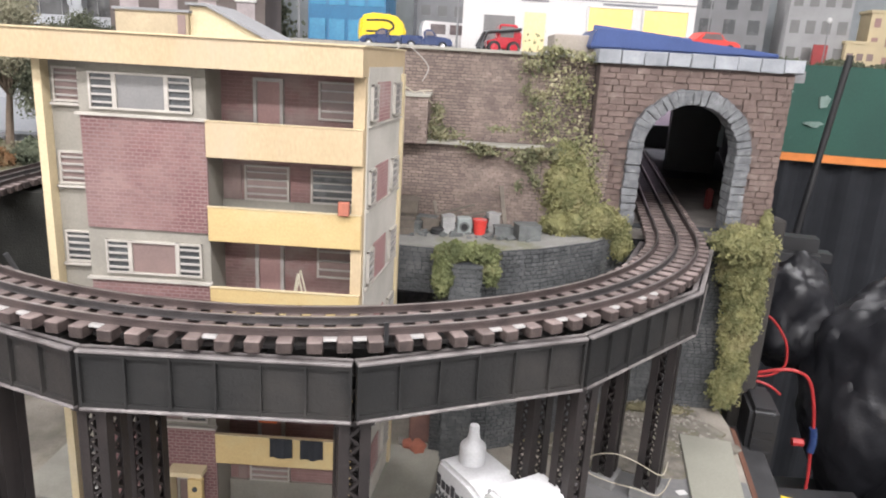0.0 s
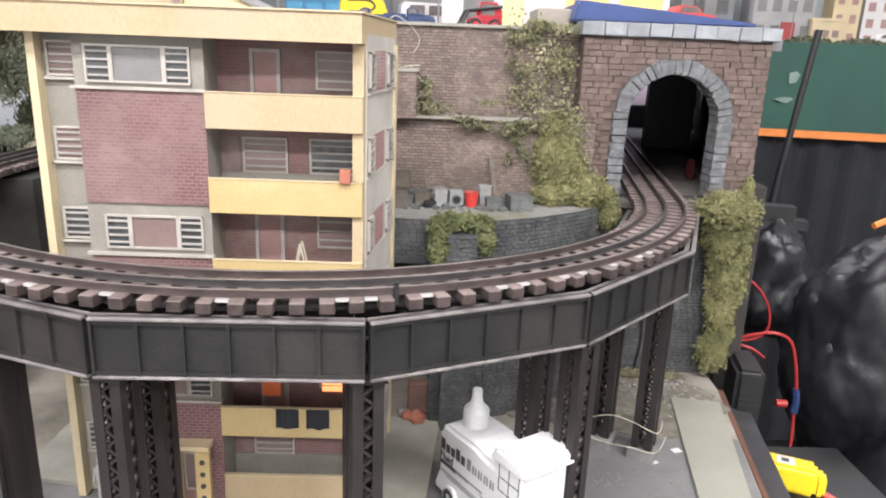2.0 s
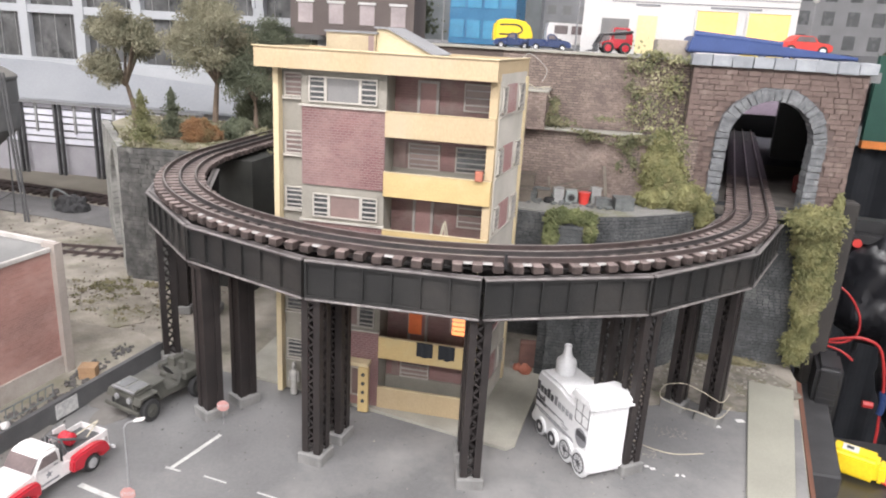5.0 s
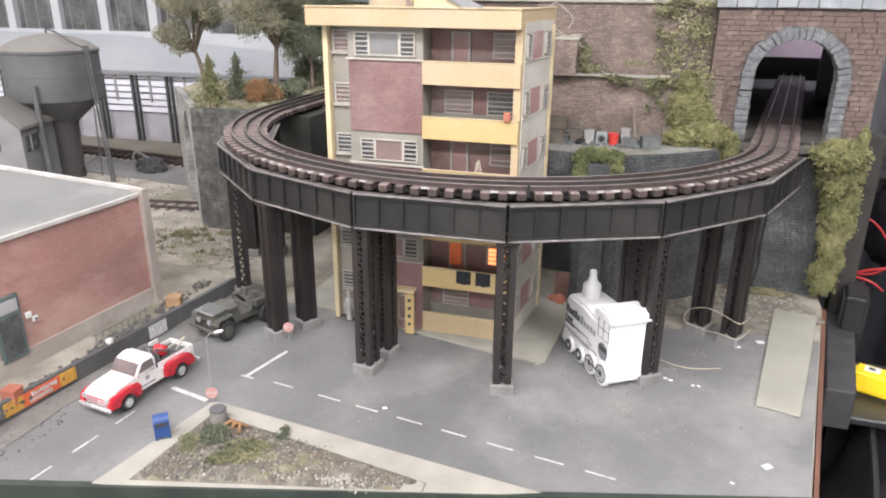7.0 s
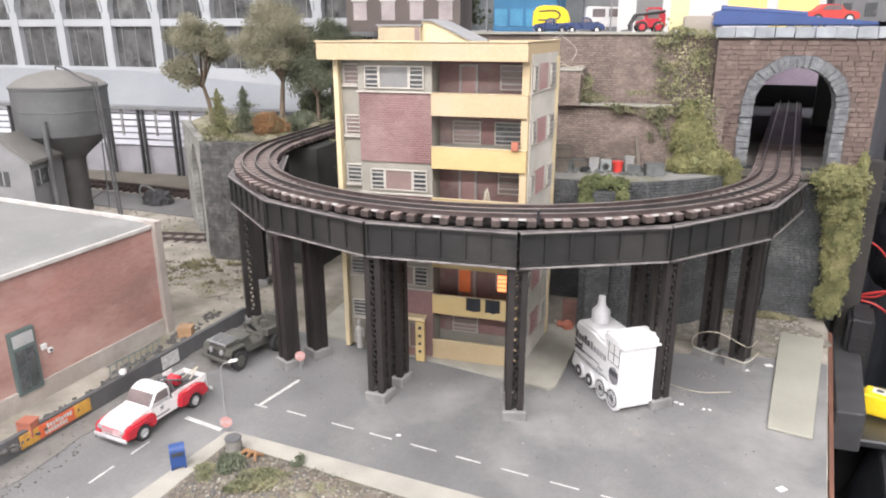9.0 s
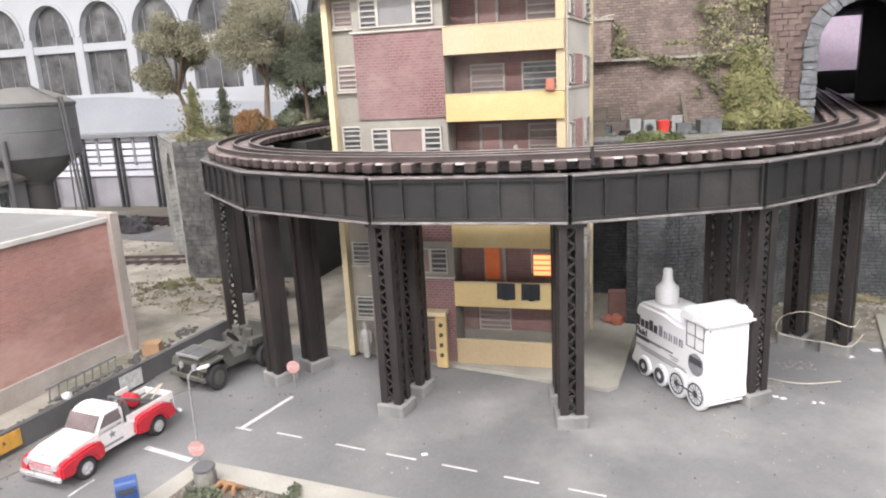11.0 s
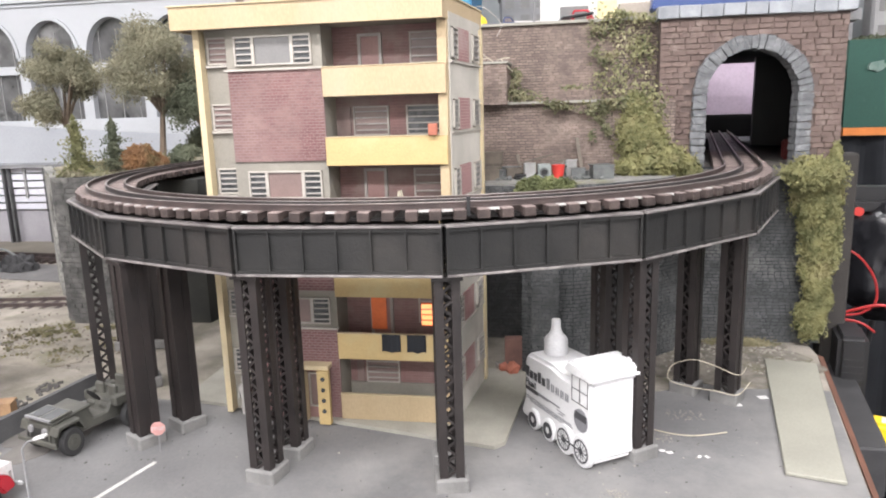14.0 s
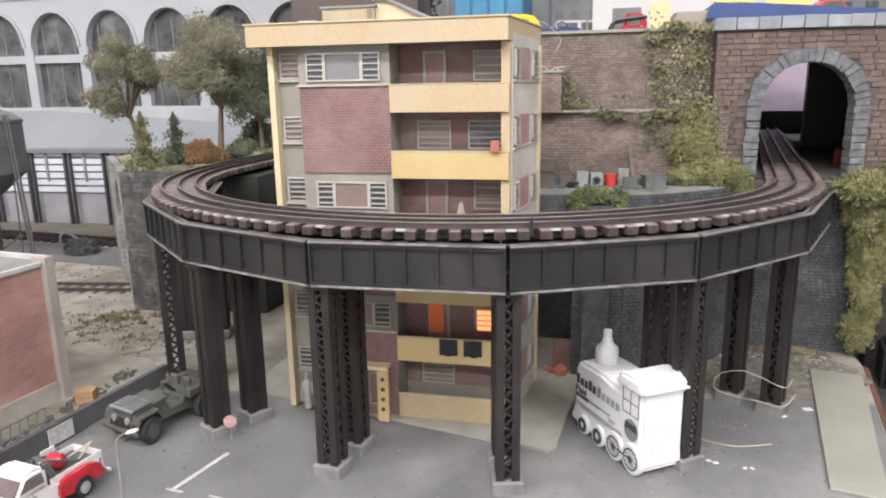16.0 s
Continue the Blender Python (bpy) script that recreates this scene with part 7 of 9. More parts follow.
def subway_car(at):
    """A ribbed silver subway car, nose along -y."""
    t = thing("subway_car", "silver ribbed toy subway car waiting inside the tunnel", "train car", at)
    L, hw, z0, z1 = 0.27, 0.029, 0.024, 0.083
    bm = B()
    prof = [(-hw, z0), (hw, z0), (hw, z1 - 0.012), (hw * 0.93, z1 - 0.005), (hw * 0.6, z1 - 0.001), (0, z1), (-hw * 0.6, z1 - 0.001), (-hw * 0.93, z1 - 0.005), (-hw, z1 - 0.012)]
    prism(bm, prof, "y", 0.0, L)
    bevel(bm, 0.0012)
    part("shell", bm, STEELCAR, t)
    for s in (-1, 1):
        for k in range(6):
            bm = B()
            span(bm, s * hw, s * (hw + 0.0005), 0.004, L - 0.004, z0 + 0.004 + k * 0.0028, z0 + 0.0054 + k * 0.0028)
            part("corrugation", bm, STEELCAR, t)
        for k in range(8):
            y = 0.022 + k * 0.0315
            bm = B()
            span(bm, s * hw, s * (hw + 0.0006), y, y + (0.017 if k % 2 else 0.012), z0 + 0.0265, z0 + 0.0445)
            w = part("window", bm, GLASS_CAR, t)
            bm = B()
            span(bm, s * hw, s * (hw + 0.0009), y - 0.001, y + (0.018 if k % 2 else 0.013), z0 + 0.0345, z0 + 0.0355)
            part("bar", bm, STEELCAR, w)
    bm = B()
    span(bm, -0.0085, 0.0085, -0.0016, 0.001, z0, z1 - 0.012)
    d = part("end_door", bm, STEELCAR, t)
    bm = B()
    span(bm, -0.0055, 0.0055, -0.0022, -0.0014, z0 + 0.026, z0 + 0.041)
    part("lit_window", bm, GLOW, d, "orange lit end window")
    for s in (-1, 1):
        bm = B()
        span(bm, s * 0.013, s * 0.023, -0.0010, 0.001, z0 + 0.026, z0 + 0.042)
        part("end_window", bm, GLASS_CAR, t)
    bm = B()
    span(bm, -0.008, 0.008, -0.0018, 0.0008, z1 - 0.0105, z1 - 0.005)
    part("sign_box", bm, SHOP_WHITE, t)
    for y in (0.055, 0.215):
        bm = B()
        span(bm, -0.019, 0.019, y - 0.03, y + 0.03, 0.008, 0.019)
        bevel(bm, 0.001)
        tr = part("truck_frame", bm, BLACK, t)
        for dy in (-0.018, 0.018):
            for s in (-1, 1):
                bm = B()
                lathe(bm, [(0.0095, -0.002), (0.0085, 0.002)], n=18, m=Matrix.Translation((s * 0.0165, y + dy, 0.0095)) @ Matrix.Rotation(s * math.pi / 2, 4, "Y"))
                part("wheel", bm, STEEL, tr)
    bm = B()
    span(bm, -0.024, 0.024, 0.085, 0.185, 0.010, 0.0235)
    part("underframe", bm, BLACK, t)
    bm = B()
    span(bm, -0.003, 0.003, -0.018, 0.004, 0.012, 0.017)
    part("coupler", bm, BLACK, t)
    return t


subway_car((0.468, 0.745, Z_RAIL, 0, 0, -17))

bm = B()
span(bm, -0.004, 0.004, -0.004, 0.004, 0.0, 0.024)
bevel(bm, 0.002, 2)
solid("red_canister", bm, mat("dull_red", (0.13, 0.022, 0.02), (0.085, 0.015, 0.014), 0.6, 60, 600), "dull red canister inside the tunnel mouth", "canister", (0.355, 0.372, 0.1918))

# ---- things on the upper terrace ----
shop = thing("corner_shop", "white model shop with lit orange windows and a red stripe", "building", (0.205, 0.52, DECK, 0, 0, 0))
bm = B()
span(bm, -0.150, 0.150, 0.0, 0.12, 0.0, 0.105)
part("wall", bm, SHOP_WHITE, shop)
bm = B()
span(bm, -0.152, -0.115, -0.002, 0.0, 0.080, 0.092)
part("red_stripe", bm, RED_PLAIN, shop, "red corner stripe")
bm = B()
span(bm, -0.152, 0.152, -0.003, 0.123, 0.105, 0.110)
part("roof", bm, MID_GREY, shop)
for x0, x1 in ((0.012, 0.070), (0.083, 0.141)):
    bm = B()
    span(bm, x0, x1, -0.0012, 0.0, 0.016, 0.067)
    w = part("lit_window", bm, BUILDING_LIT, shop, "glowing orange shop window")
    bm = B()
    for c, s in ((((x0 + x1) / 2, -0.0015, 0.016), (x1 - x0, 0.003, 0.002)), (((x0 + x1) / 2, -0.0015, 0.067), (x1 - x0, 0.003, 0.002)), ((x0, -0.0015, 0.0415), (0.002, 0.003, 0.052)), ((x1, -0.0015, 0.0415), (0.002, 0.003, 0.052))):
        cuboid(bm, c, s)
    part("window_frame", bm, SHOP_WHITE, w)
bm = B()
span(bm, -0.070, -0.042, -0.0012, 0.0, 0.002, 0.056)
dd = part("roll_door", bm, mat("pale_yellow_door", (0.70, 0.60, 0.34), (0.64, 0.55, 0.31), 0.5, 30, 500), shop, "pale yellow roll door")
bm = B()
span(bm, -0.122, -0.082, -0.0012, 0.0, 0.004, 0.050)
part("shop_window", bm, WIN_GREY, shop)
for z in (0.074, 0.083):
    bm = B()
    span(bm, -0.110, 0.150, -0.001, 0.0, z, z + 0.0012)
    part("thin_stripe", bm, PRINT_GREY, shop)
for x0, x1 in ((-0.075, -0.040), (0.03, 0.10)):
    bm = B()
    span(bm, x0, x1, -0.0012, 0.0, 0.0695, 0.0720)
    part("sign_bar", bm, PRINT_GREY, shop, "unreadable dark sign lettering")


def tower(name, label, at, sx, sy, h, material, win, rows, cols, glass, lintel=None):
    """A block with rows of windows on its front."""
    t = thing(name, label, "building", at)
    bm = B()
    span(bm, -sx / 2, sx / 2, 0, sy, 0, h)
    part("wall", bm, material, t)
    bm = B()
    span(bm, -sx / 2 - 0.003, sx / 2 + 0.003, -0.003, sy + 0.003, h, h + 0.006)
    part("roof", bm, material, t)
    for r in range(rows):
        for c in range(cols):
            x = -sx / 2 + sx * (c + 0.5) / cols
            z = h * (r + 0.5) / rows
            bm = B()
            span(bm, x - win[0] / 2, x + win[0] / 2, -0.0012, 0.0004, z - win[1] / 2, z + win[1] / 2)
            w = part("window", bm, glass, t)
            if lintel:
                bm = B()
                span(bm, x - win[0] * 0.6, x + win[0] * 0.6, -0.004, 0.0, z + win[1] / 2, z + win[1] / 2 + 0.004)
                part("lintel", bm, lintel, w)
    return t


tower("brick_tower", "dark brown brick model building with pale lintels", (-0.345, 0.62, 0.352, 0, 0, 6), 0.22, 0.16, 0.30, BROWN_BLDG, (0.026, 0.034), 4, 4, mat("tower_window", (0.42, 0.36, 0.36), (0.3, 0.26, 0.26), 0.4, 30, 300), SHOP_WHITE)
tower("blue_tower", "bright blue glass model office tower", (-0.120, 0.66, 0.352, 0, 0, -3), 0.118, 0.10, 0.30, BLUE_GLASS, (0.024, 0.03), 6, 4, mat("tower_glass", (0.06, 0.26, 0.42), (0.04, 0.18, 0.32), 0.2, 30, 300, spec=0.6))
tower("grey_block", "small pale grey model apartment block", (0.018, 0.80, 0.352, 0, 0, 8), 0.085, 0.08, 0.11, MID_GREY, (0.016, 0.016), 4, 3, WIN_GREY)
tower("far_block", "grey model building with dark windows", (0.788, 1.10, 0.37, 0, 0, -8), 0.124, 0.10, 0.16, SHED_GREY, (0.018, 0.026), 3, 4, WIN_GREY)
tower("far_block", "grey model building with red and dark windows", (0.60, 1.16, 0.37, 0, 0, -8), 0.20, 0.08, 0.15, MID_GREY, (0.024, 0.03), 3, 4, WIN_DARK)
tower("far_block", "tall cream model house near the backdrop", (0.922, 1.10, 0.37, 0, 0, -8), 0.055, 0.06, 0.115, CREAM, (0.012, 0.018), 3, 2, DOOR_RED)
tower("far_block", "low cream model shed near the backdrop", (0.868, 1.07, 0.37, 0, 0, -8), 0.058, 0.04, 0.050, CREAM, (0.012, 0.014), 1, 3, WIN_DUSTY)
tower("far_block", "white model house with pink windows near the backdrop", (0.985, 1.09, 0.37, 0, 0, -8), 0.060, 0.06, 0.100, SHOP_WHITE, (0.014, 0.018), 3, 2, DOOR_RED)
bm = B()
span(bm, 0.775, 0.803, 1.074, 1.0795, 0.37, 0.415)
solid("red_doorway", bm, mat("dark_red_door", (0.36, 0.06, 0.06), (0.28, 0.05, 0.05), 0.5, 60, 600), "dark red doorway at the grey model building", "door")
mound("table_hedge", "low dark green foliage along the far table", [((0.70, 1.02, 0.373), (0.05, 0.012, 0.012)), ((0.80, 1.005, 0.373), (0.06, 0.012, 0.014)), ((0.90, 0.985, 0.373), (0.06, 0.012, 0.012)), ((0.98, 0.97, 0.373), (0.05, 0.012, 0.010))], 1800, 0.006, TREE_DARK, 72)
for cx, cz, sw, sh in ((0.682, 0.321, 0.020, 0.014), (0.752, 0.306, 0.014, 0.016), (0.742, 0.262, 0.022, 0.007)):
    bm = B()
    rnd = random.Random(int(cx * 1000))
    prism(bm, [(cx + sw * math.cos(k * 0.52) * rnd.uniform(0.5, 1.0), cz + sh * math.sin(k * 0.52) * rnd.uniform(0.5, 1.0)) for k in range(12)], "y", 0.970 - 0.186 * (cx - 0.632) - 0.0045, 0.970 - 0.186 * (cx - 0.632) + 0.004)
    solid("torn_tape", bm, mat("tape_pale", (0.24, 0.31, 0.28), (0.12, 0.19, 0.165), 0.7, 60, 600) if "tape_pale" not in MATS else MATS["tape_pale"], "torn pale tape scrap stuck on the green fascia", "tape", group="tape scraps")
tower("far_block", "pale grey model building beside the backdrop", (0.195, 1.12, 0.352, 0, 0, 0), 0.29, 0.10, 0.20, SHED_GREY, (0.03, 0.035), 4, 5, WIN_GREY)

pickup_truck(pose(0.0175, 0.372, DECK, 0, 0, 2) @ Matrix.Scale(0.52, 4), "dark blue vintage pickup parked on the terrace edge", BLUE_CAR, BLUE_CAR, "terrace cars")
pickup_truck(pose(-0.0310, 0.395, DECK, 0, 0, 175) @ Matrix.Scale(0.50, 4), "dark blue vintage car parked on the terrace", BLUE_CAR, BLUE_CAR, "terrace cars")
t = thing("white_van", "white model van parked on the terrace", "van", (0.045, 0.60, DECK, 0, 0, 10), group="terrace cars")
bm = B()
prism(bm, [(-0.05, 0.008), (0.05, 0.008), (0.052, 0.022), (0.044, 0.040), (-0.048, 0.041), (-0.05, 0.03)], "y", -0.02, 0.02)
bevel(bm, 0.002, 2)
part("body", bm, WHITE_CAR, t)
for k in range(3):
    bm = B()
    span(bm, -0.038 + k * 0.027, -0.017 + k * 0.027, -0.0206, -0.0198, 0.024, 0.037)
    part("window", bm, GLASS_CAR, t)
for s in (-1, 1):
    for x in (-0.03, 0.03):
        wheel(t, x, s * 0.018, 0.0085, 0.006)

# rounded yellow toy bus
t = thing("yellow_bus", "rounded yellow toy bus with a black curved stripe", "bus", pose(-0.0420, 0.455, DECK, 0, 0, 12) @ Matrix.Scale(0.74, 4))
bm = B()
prism(bm, [(-0.038, 0.009), (0.034, 0.009), (0.038, 0.016), (0.036, 0.034), (0.028, 0.047), (0.014, 0.053), (-0.022, 0.054), (-0.036, 0.048), (-0.039, 0.03)], "y", -0.022, 0.022)
bevel(bm, 0.005, 3)
part("body", bm, YELLOW_TOY, t, smooth=True)
bm = B()
sweep(bm, curve_pts([(-0.028, -0.0222, 0.042), (0.005, -0.0225, 0.043), (0.016, -0.0225, 0.034), (0.005, -0.0225, 0.026), (-0.028, -0.0222, 0.025)]), 0.0016, 6)
part("stripe", bm, PRINT, t, "black curved stripe")
bm = B()
span(bm, -0.034, 0.034, -0.0215, 0.0215, 0.004, 0.012)
part("chassis", bm, BLACK, t)
for s in (-1, 1):
    for x in (-0.024, 0.024):
        wheel(t, x, s * 0.019, 0.009, 0.006)

# skid loader
t = thing("skid_loader", "red toy skid loader with a black raised arm", "loader", pose(0.105, 0.455, DECK, 0, 0, 188) @ Matrix.Scale(0.85, 4))
bm = B()
prism(bm, [(-0.026, 0.008), (0.022, 0.008), (0.024, 0.018), (0.010, 0.022), (0.006, 0.042), (-0.018, 0.042), (-0.026, 0.03)], "y", -0.013, 0.013)
bevel(bm, 0.0015)
part("body", bm, RED_CAR, t)
bm = B()
span(bm, -0.014, 0.005, -0.0136, 0.0136, 0.024, 0.039)
part("cab_window", bm, GLASS_CAR, t)
for s in (-1, 1):
    bm = B()
    tube(bm, (-0.024, s * 0.0165, 0.036), (0.024, s * 0.0165, 0.030), 0.0024, n=8)
    tube(bm, (0.024, s * 0.0165, 0.030), (0.034, s * 0.0165, 0.010), 0.0022, n=8)
    part("arm", bm, BLACK, t)
    for x in (-0.014, 0.014):
        wheel(t, x, s * 0.0165, 0.0095, 0.007, RED_CAR)
bm = B()
prism(bm, [(0.030, 0.002), (0.046, 0.002), (0.046, 0.0035), (0.034, 0.005), (0.033, 0.016), (0.030, 0.016)], "y", -0.020, 0.020)
part("bucket", bm, DARK_GREY, t)

# blue vinyl roll along the portal coping
bm = B()
prism(bm, [(0.182, 0.3615), (0.366, 0.3615), (0.366, 0.3655), (0.325, 0.3695), (0.27, 0.3745), (0.22, 0.3785), (0.186, 0.3795)], "y", 0.272, 0.350)
bevel(bm, 0.0018, 2)
ob = solid("blue_tarp", bm, BLUE_ROLL, "folded blue vinyl tarpaulin behind the portal coping", "tarpaulin")
bm = B()
tube(bm, (0.196, 0.345, 0.383), (0.30, 0.345, 0.3755), 0.0045, 0.0035, n=14)
solid("blue_tarp_roll", bm, BLUE_ROLL, "rolled edge of blue vinyl resting on the tarpaulin", "tarpaulin", smooth=True)
bm = B()
prism(bm, [(0.150, 0.300), (0.196, 0.298), (0.196, 0.36), (0.150, 0.36)], "z", DECK, DECK + 0.022)
bevel(bm, 0.001)
solid("cardboard_box", bm, mat("card", (0.34, 0.30, 0.26), (0.28, 0.25, 0.21), 0.8, 30, 500), "plain dull tan carton on the terrace", "box")


def toy_car(at, label, material, group="terrace cars"):
    t = thing("toy_car", label, "car", at, group=group)
    bm = B()
    prism(bm, [(-0.032, 0.006), (0.032, 0.006), (0.034, 0.012), (0.030, 0.016), (0.014, 0.0175), (0.008, 0.025), (-0.012, 0.0255), (-0.020, 0.0175), (-0.031, 0.016), (-0.034, 0.012)], "y", -0.0145, 0.0145)
    bevel(bm, 0.0015, 2)
    part("body", bm, material, t)
    for s in (-1, 1):
        bm = B()
        prism(bm, [(-0.016, 0.0178), (0.0105, 0.0178), (0.0065, 0.0240), (-0.0115, 0.0240)], "y", s * 0.0143, s * 0.0149)
        part("window", bm, GLASS_CAR, t)
        for x in (-0.02, 0.02):
            wheel(t, x, s * 0.0128, 0.0068, 0.005)
    return t


toy_car((0.338, 0.405, DECK + 0.0115, 0, 0, 10), "bright red toy car on the terrace", RED_PLAIN)
toy_car((0.300, 0.42, DECK, 0, 0, 30), "yellow toy loader body on the terrace", YELLOW_TOY)
toy_car((0.372, 0.49, DECK, 0, 0, 70), "white toy van beside the portal", WHITE_CAR)
toy_car((0.965, 1.02, 0.37, 0, 0, -5), "small white toy car on the far table", WHITE_CAR)
for x, y in ((0.05, 0.43), (-0.16, 0.52), (0.380, 0.54), (0.78, 1.04)):
    t = thing("lamp_post", "slim white model lamp post", "lamp", (x, y, DECK if y < 1 else 0.37), group="lamp posts")
    bm = B()
    tube(bm, (0, 0, 0), (0, 0, 0.085), 0.0014, 0.0010, n=8)
    part("pole", bm, MID_GREY, t)
    bm = B()
    lathe(bm, [(0.002, 0.085), (0.0045, 0.088), (0.004, 0.094), (0.001, 0.096)], n=12)
    part("globe", bm, SHOP_WHITE, t, "white lamp globe")

# painted backdrop, far behind everything
bm = B()
span(bm, -0.60, 2.6, 1.36, 1.38, 0.20, 1.55)
structure("backdrop", bm, BACKDROP, "grey painted backdrop of hills and distant town")
mound("hanging_foliage", "dark hanging foliage in front of the grey backdrop", [((0.52, 1.28, 0.56), (0.035, 0.02, 0.09)), ((0.66, 1.28, 0.60), (0.025, 0.02, 0.07)), ((0.72, 1.28, 0.50), (0.02, 0.02, 0.06)), ((0.10, 1.25, 0.46), (0.04, 0.02, 0.06))], 2200, 0.012, TREE_DARK, 71)

# ---- far table on the right ----
bm = B()
prism(bm, [(0.64, 0.98), (2.6, 0.62), (2.6, 1.36), (0.62, 1.36)], "z", 0.345, 0.37)
structure("far_table", bm, MID_GREY, "flat grey top of the next layout table")
bm = B()
prism(bm, [(0.632, 0.97), (2.6, 0.605), (2.6, 0.62), (0.632, 0.985)], "z", 0.205, 0.372)
structure("green_fascia", bm, GREEN_BOARD, "scuffed dark green painted table fascia")
bm = B()
prism(bm, [(0.632, 0.966), (2.6, 0.600), (2.6, 0.618), (0.632, 0.983)], "z", 0.190, 0.2048)
structure("orange_strip", bm, ORANGE, "orange strip below the green fascia")
bm = B()
prev = None
for i in range(240):
    u = i / 239
    x = 0.60 + 2.0 * u
    y = 0.985 - 0.185 * (x - 0.632) + 0.007 * math.sin(i * 0.83) + 0.005 * math.sin(i * 0.31)
    pair = (bm.verts.new((x, y, -1.0)), bm.verts.new((x, y + 0.006, 0.192)))
    if prev:
        bm.faces.new((prev[0], pair[0], pair[1], prev[1]))
    prev = pair
structure("skirt_far", bm, BLACK_CLOTH, "black pleated cloth skirt below the far table")
bm = B()
sweep(bm, [(0.672, 0.73, 0.385), (0.655, 0.73, 0.23), (0.634, 0.73, 0.02), (0.615, 0.73, -0.16)], 0.0054, 12)
solid("black_pole", bm, BLACK, "leaning matte black pole", "pole", smooth=True)

# ---- clutter beside the table ----
bm = B()
prism(bm, [(0.332, 0.055), (0.362, 0.055), (0.405, 0.26), (0.372, 0.275), (0.360, 0.2)], "z", -0.075, -0.028)
bevel(bm, 0.002)
solid("grey_plank", bm, mat("dark_plank", (0.05, 0.05, 0.052), (0.03, 0.03, 0.032), 0.7, 40, 600, 0.2), "dark grey shelf plank beside the table edge", "plank")
bm = B()
span(bm, 0.3735, 0.398, 0.262, 0.285, -0.4, 0.205)
bevel(bm, 0.002)
solid("upright_board", bm, mat("raw_board", (0.045, 0.04, 0.037), (0.028, 0.026, 0.024), 0.8, 30, 400), "dark upright board at the edge of the tunnel block", "board")


def bag(name, label, centre, radii, seed, material=BLACK_BAG):
    """A slumped, creased bag."""
    bm = B()
    bmesh.ops.create_icosphere(bm, subdivisions=5, radius=1.0)
    for v in bm.verts:
        d = v.co.normalized()
        k = 1 + 0.22 * noise.noise(d * 1.6 + Vector((seed, 0, 0))) + 0.07 * abs(noise.noise(d * 5 + Vector((0, seed, 0)))) - 0.05 * abs(noise.noise(d * 11 + Vector((0, 0, seed))))
        v.co = Vector((d.x * radii[0], d.y * radii[1], d.z * radii[2])) * k
    return solid(name, bm, material, label, "bag", centre, group="black bags", smooth=True)


bag("black_bag", "shiny creased black plastic bag beside the table", (0.60, 0.36, -0.02), (0.105, 0.10, 0.14), 3)
bag("black_bag", "shiny black plastic bag bulging behind the table", (0.50, 0.43, 0.05), (0.055, 0.06, 0.075), 7)
bag("black_bag", "large slumped black plastic bag on the floor side", (0.66, 0.22, -0.26), (0.16, 0.15, 0.20), 9)
bag("black_bag", "dull black cloth bundle beside the table", (0.50, 0.24, -0.36), (0.10, 0.14, 0.20), 12, BLACK_CLOTH)
# black backpack top with red pull
t = thing("tool_case", "rounded black tool case with a red button", "case", (0.485, 0.46, 0.100, 0, 0, -12))
bm = B()
span(bm, -0.065, 0.065, -0.03, 0.03, 0.0, 0.048)
bevel(bm, 0.018, 4)
part("shell", bm, BLACK, t, smooth=True)
bm = B()
tube(bm, (-0.012, -0.034, 0.018), (-0.012, -0.029, 0.018), 0.006, n=14)
part("button", bm, RED_PLAIN, t, "small red button")
bm = B()
tube(bm, (0.128, -0.035, 0.030), (0.146, -0.03, 0.036), 0.0042, n=12)
solid("orange_flag", bm, ORANGE, "bright orange plastic tube lying on a black bag", "tube", (0.485, 0.44, 0.105))
bm = B()
span(bm, 0.40, 0.62, 0.28, 0.40, -0.42, -0.165)
bevel(bm, 0.01, 2)
solid("black_crate", bm, BLACK, "black plastic storage crate beside the table", "crate")
t = thing("power_brick", "dark grey ribbed power supply standing by the table", "power supply", pose(0.394, 0.235, -0.09, 0, 0, -12) @ Matrix.Scale(0.8, 4))
bm = B()
span(bm, -0.018, 0.018, -0.03, 0.05, 0.0, 0.135)
bevel(bm, 0.006, 3)
part("case", bm, BLACK, t, smooth=True)
for k in range(10):
    bm = B()
    span(bm, -0.0125, 0.0125, -0.0312, -0.029, 0.02 + k * 0.009, 0.024 + k * 0.009)
    part("fin", bm, BLACK, t)
# yellow connector
t = thing("yellow_plug", "bright yellow power plug with a pale label", "plug", (0.402, 0.146, -0.062, 0, 0, -24))
bm = B()
span(bm, -0.019, 0.029, -0.013, 0.013, -0.010, 0.018)
bevel(bm, 0.004, 3)
part("case", bm, YELLOW_TOY, t, smooth=True)
bm = B()
span(bm, 0.027, 0.037, -0.010, 0.010, -0.009, 0.012)
bevel(bm, 0.003, 2)
part("collar", bm, YELLOW_TOY, t, smooth=True)
bm = B()
span(bm, -0.008, 0.008, -0.0070, 0.0070, 0.0176, 0.0185)
lb = part("label_tag", bm, SHOP_WHITE, t, "pale paper label")
bm = B()
span(bm, -0.004, 0.003, -0.003, 0.003, 0.0184, 0.0188)
part("label_bar", bm, PRINT, lb)
bm = B()
span(bm, 0.34, 0.50, 0.08, 0.22, -0.082, -0.0725)
bevel(bm, 0.002)
solid("lower_shelf", bm, BLACK, "matte black shelf under the table edge", "shelf")
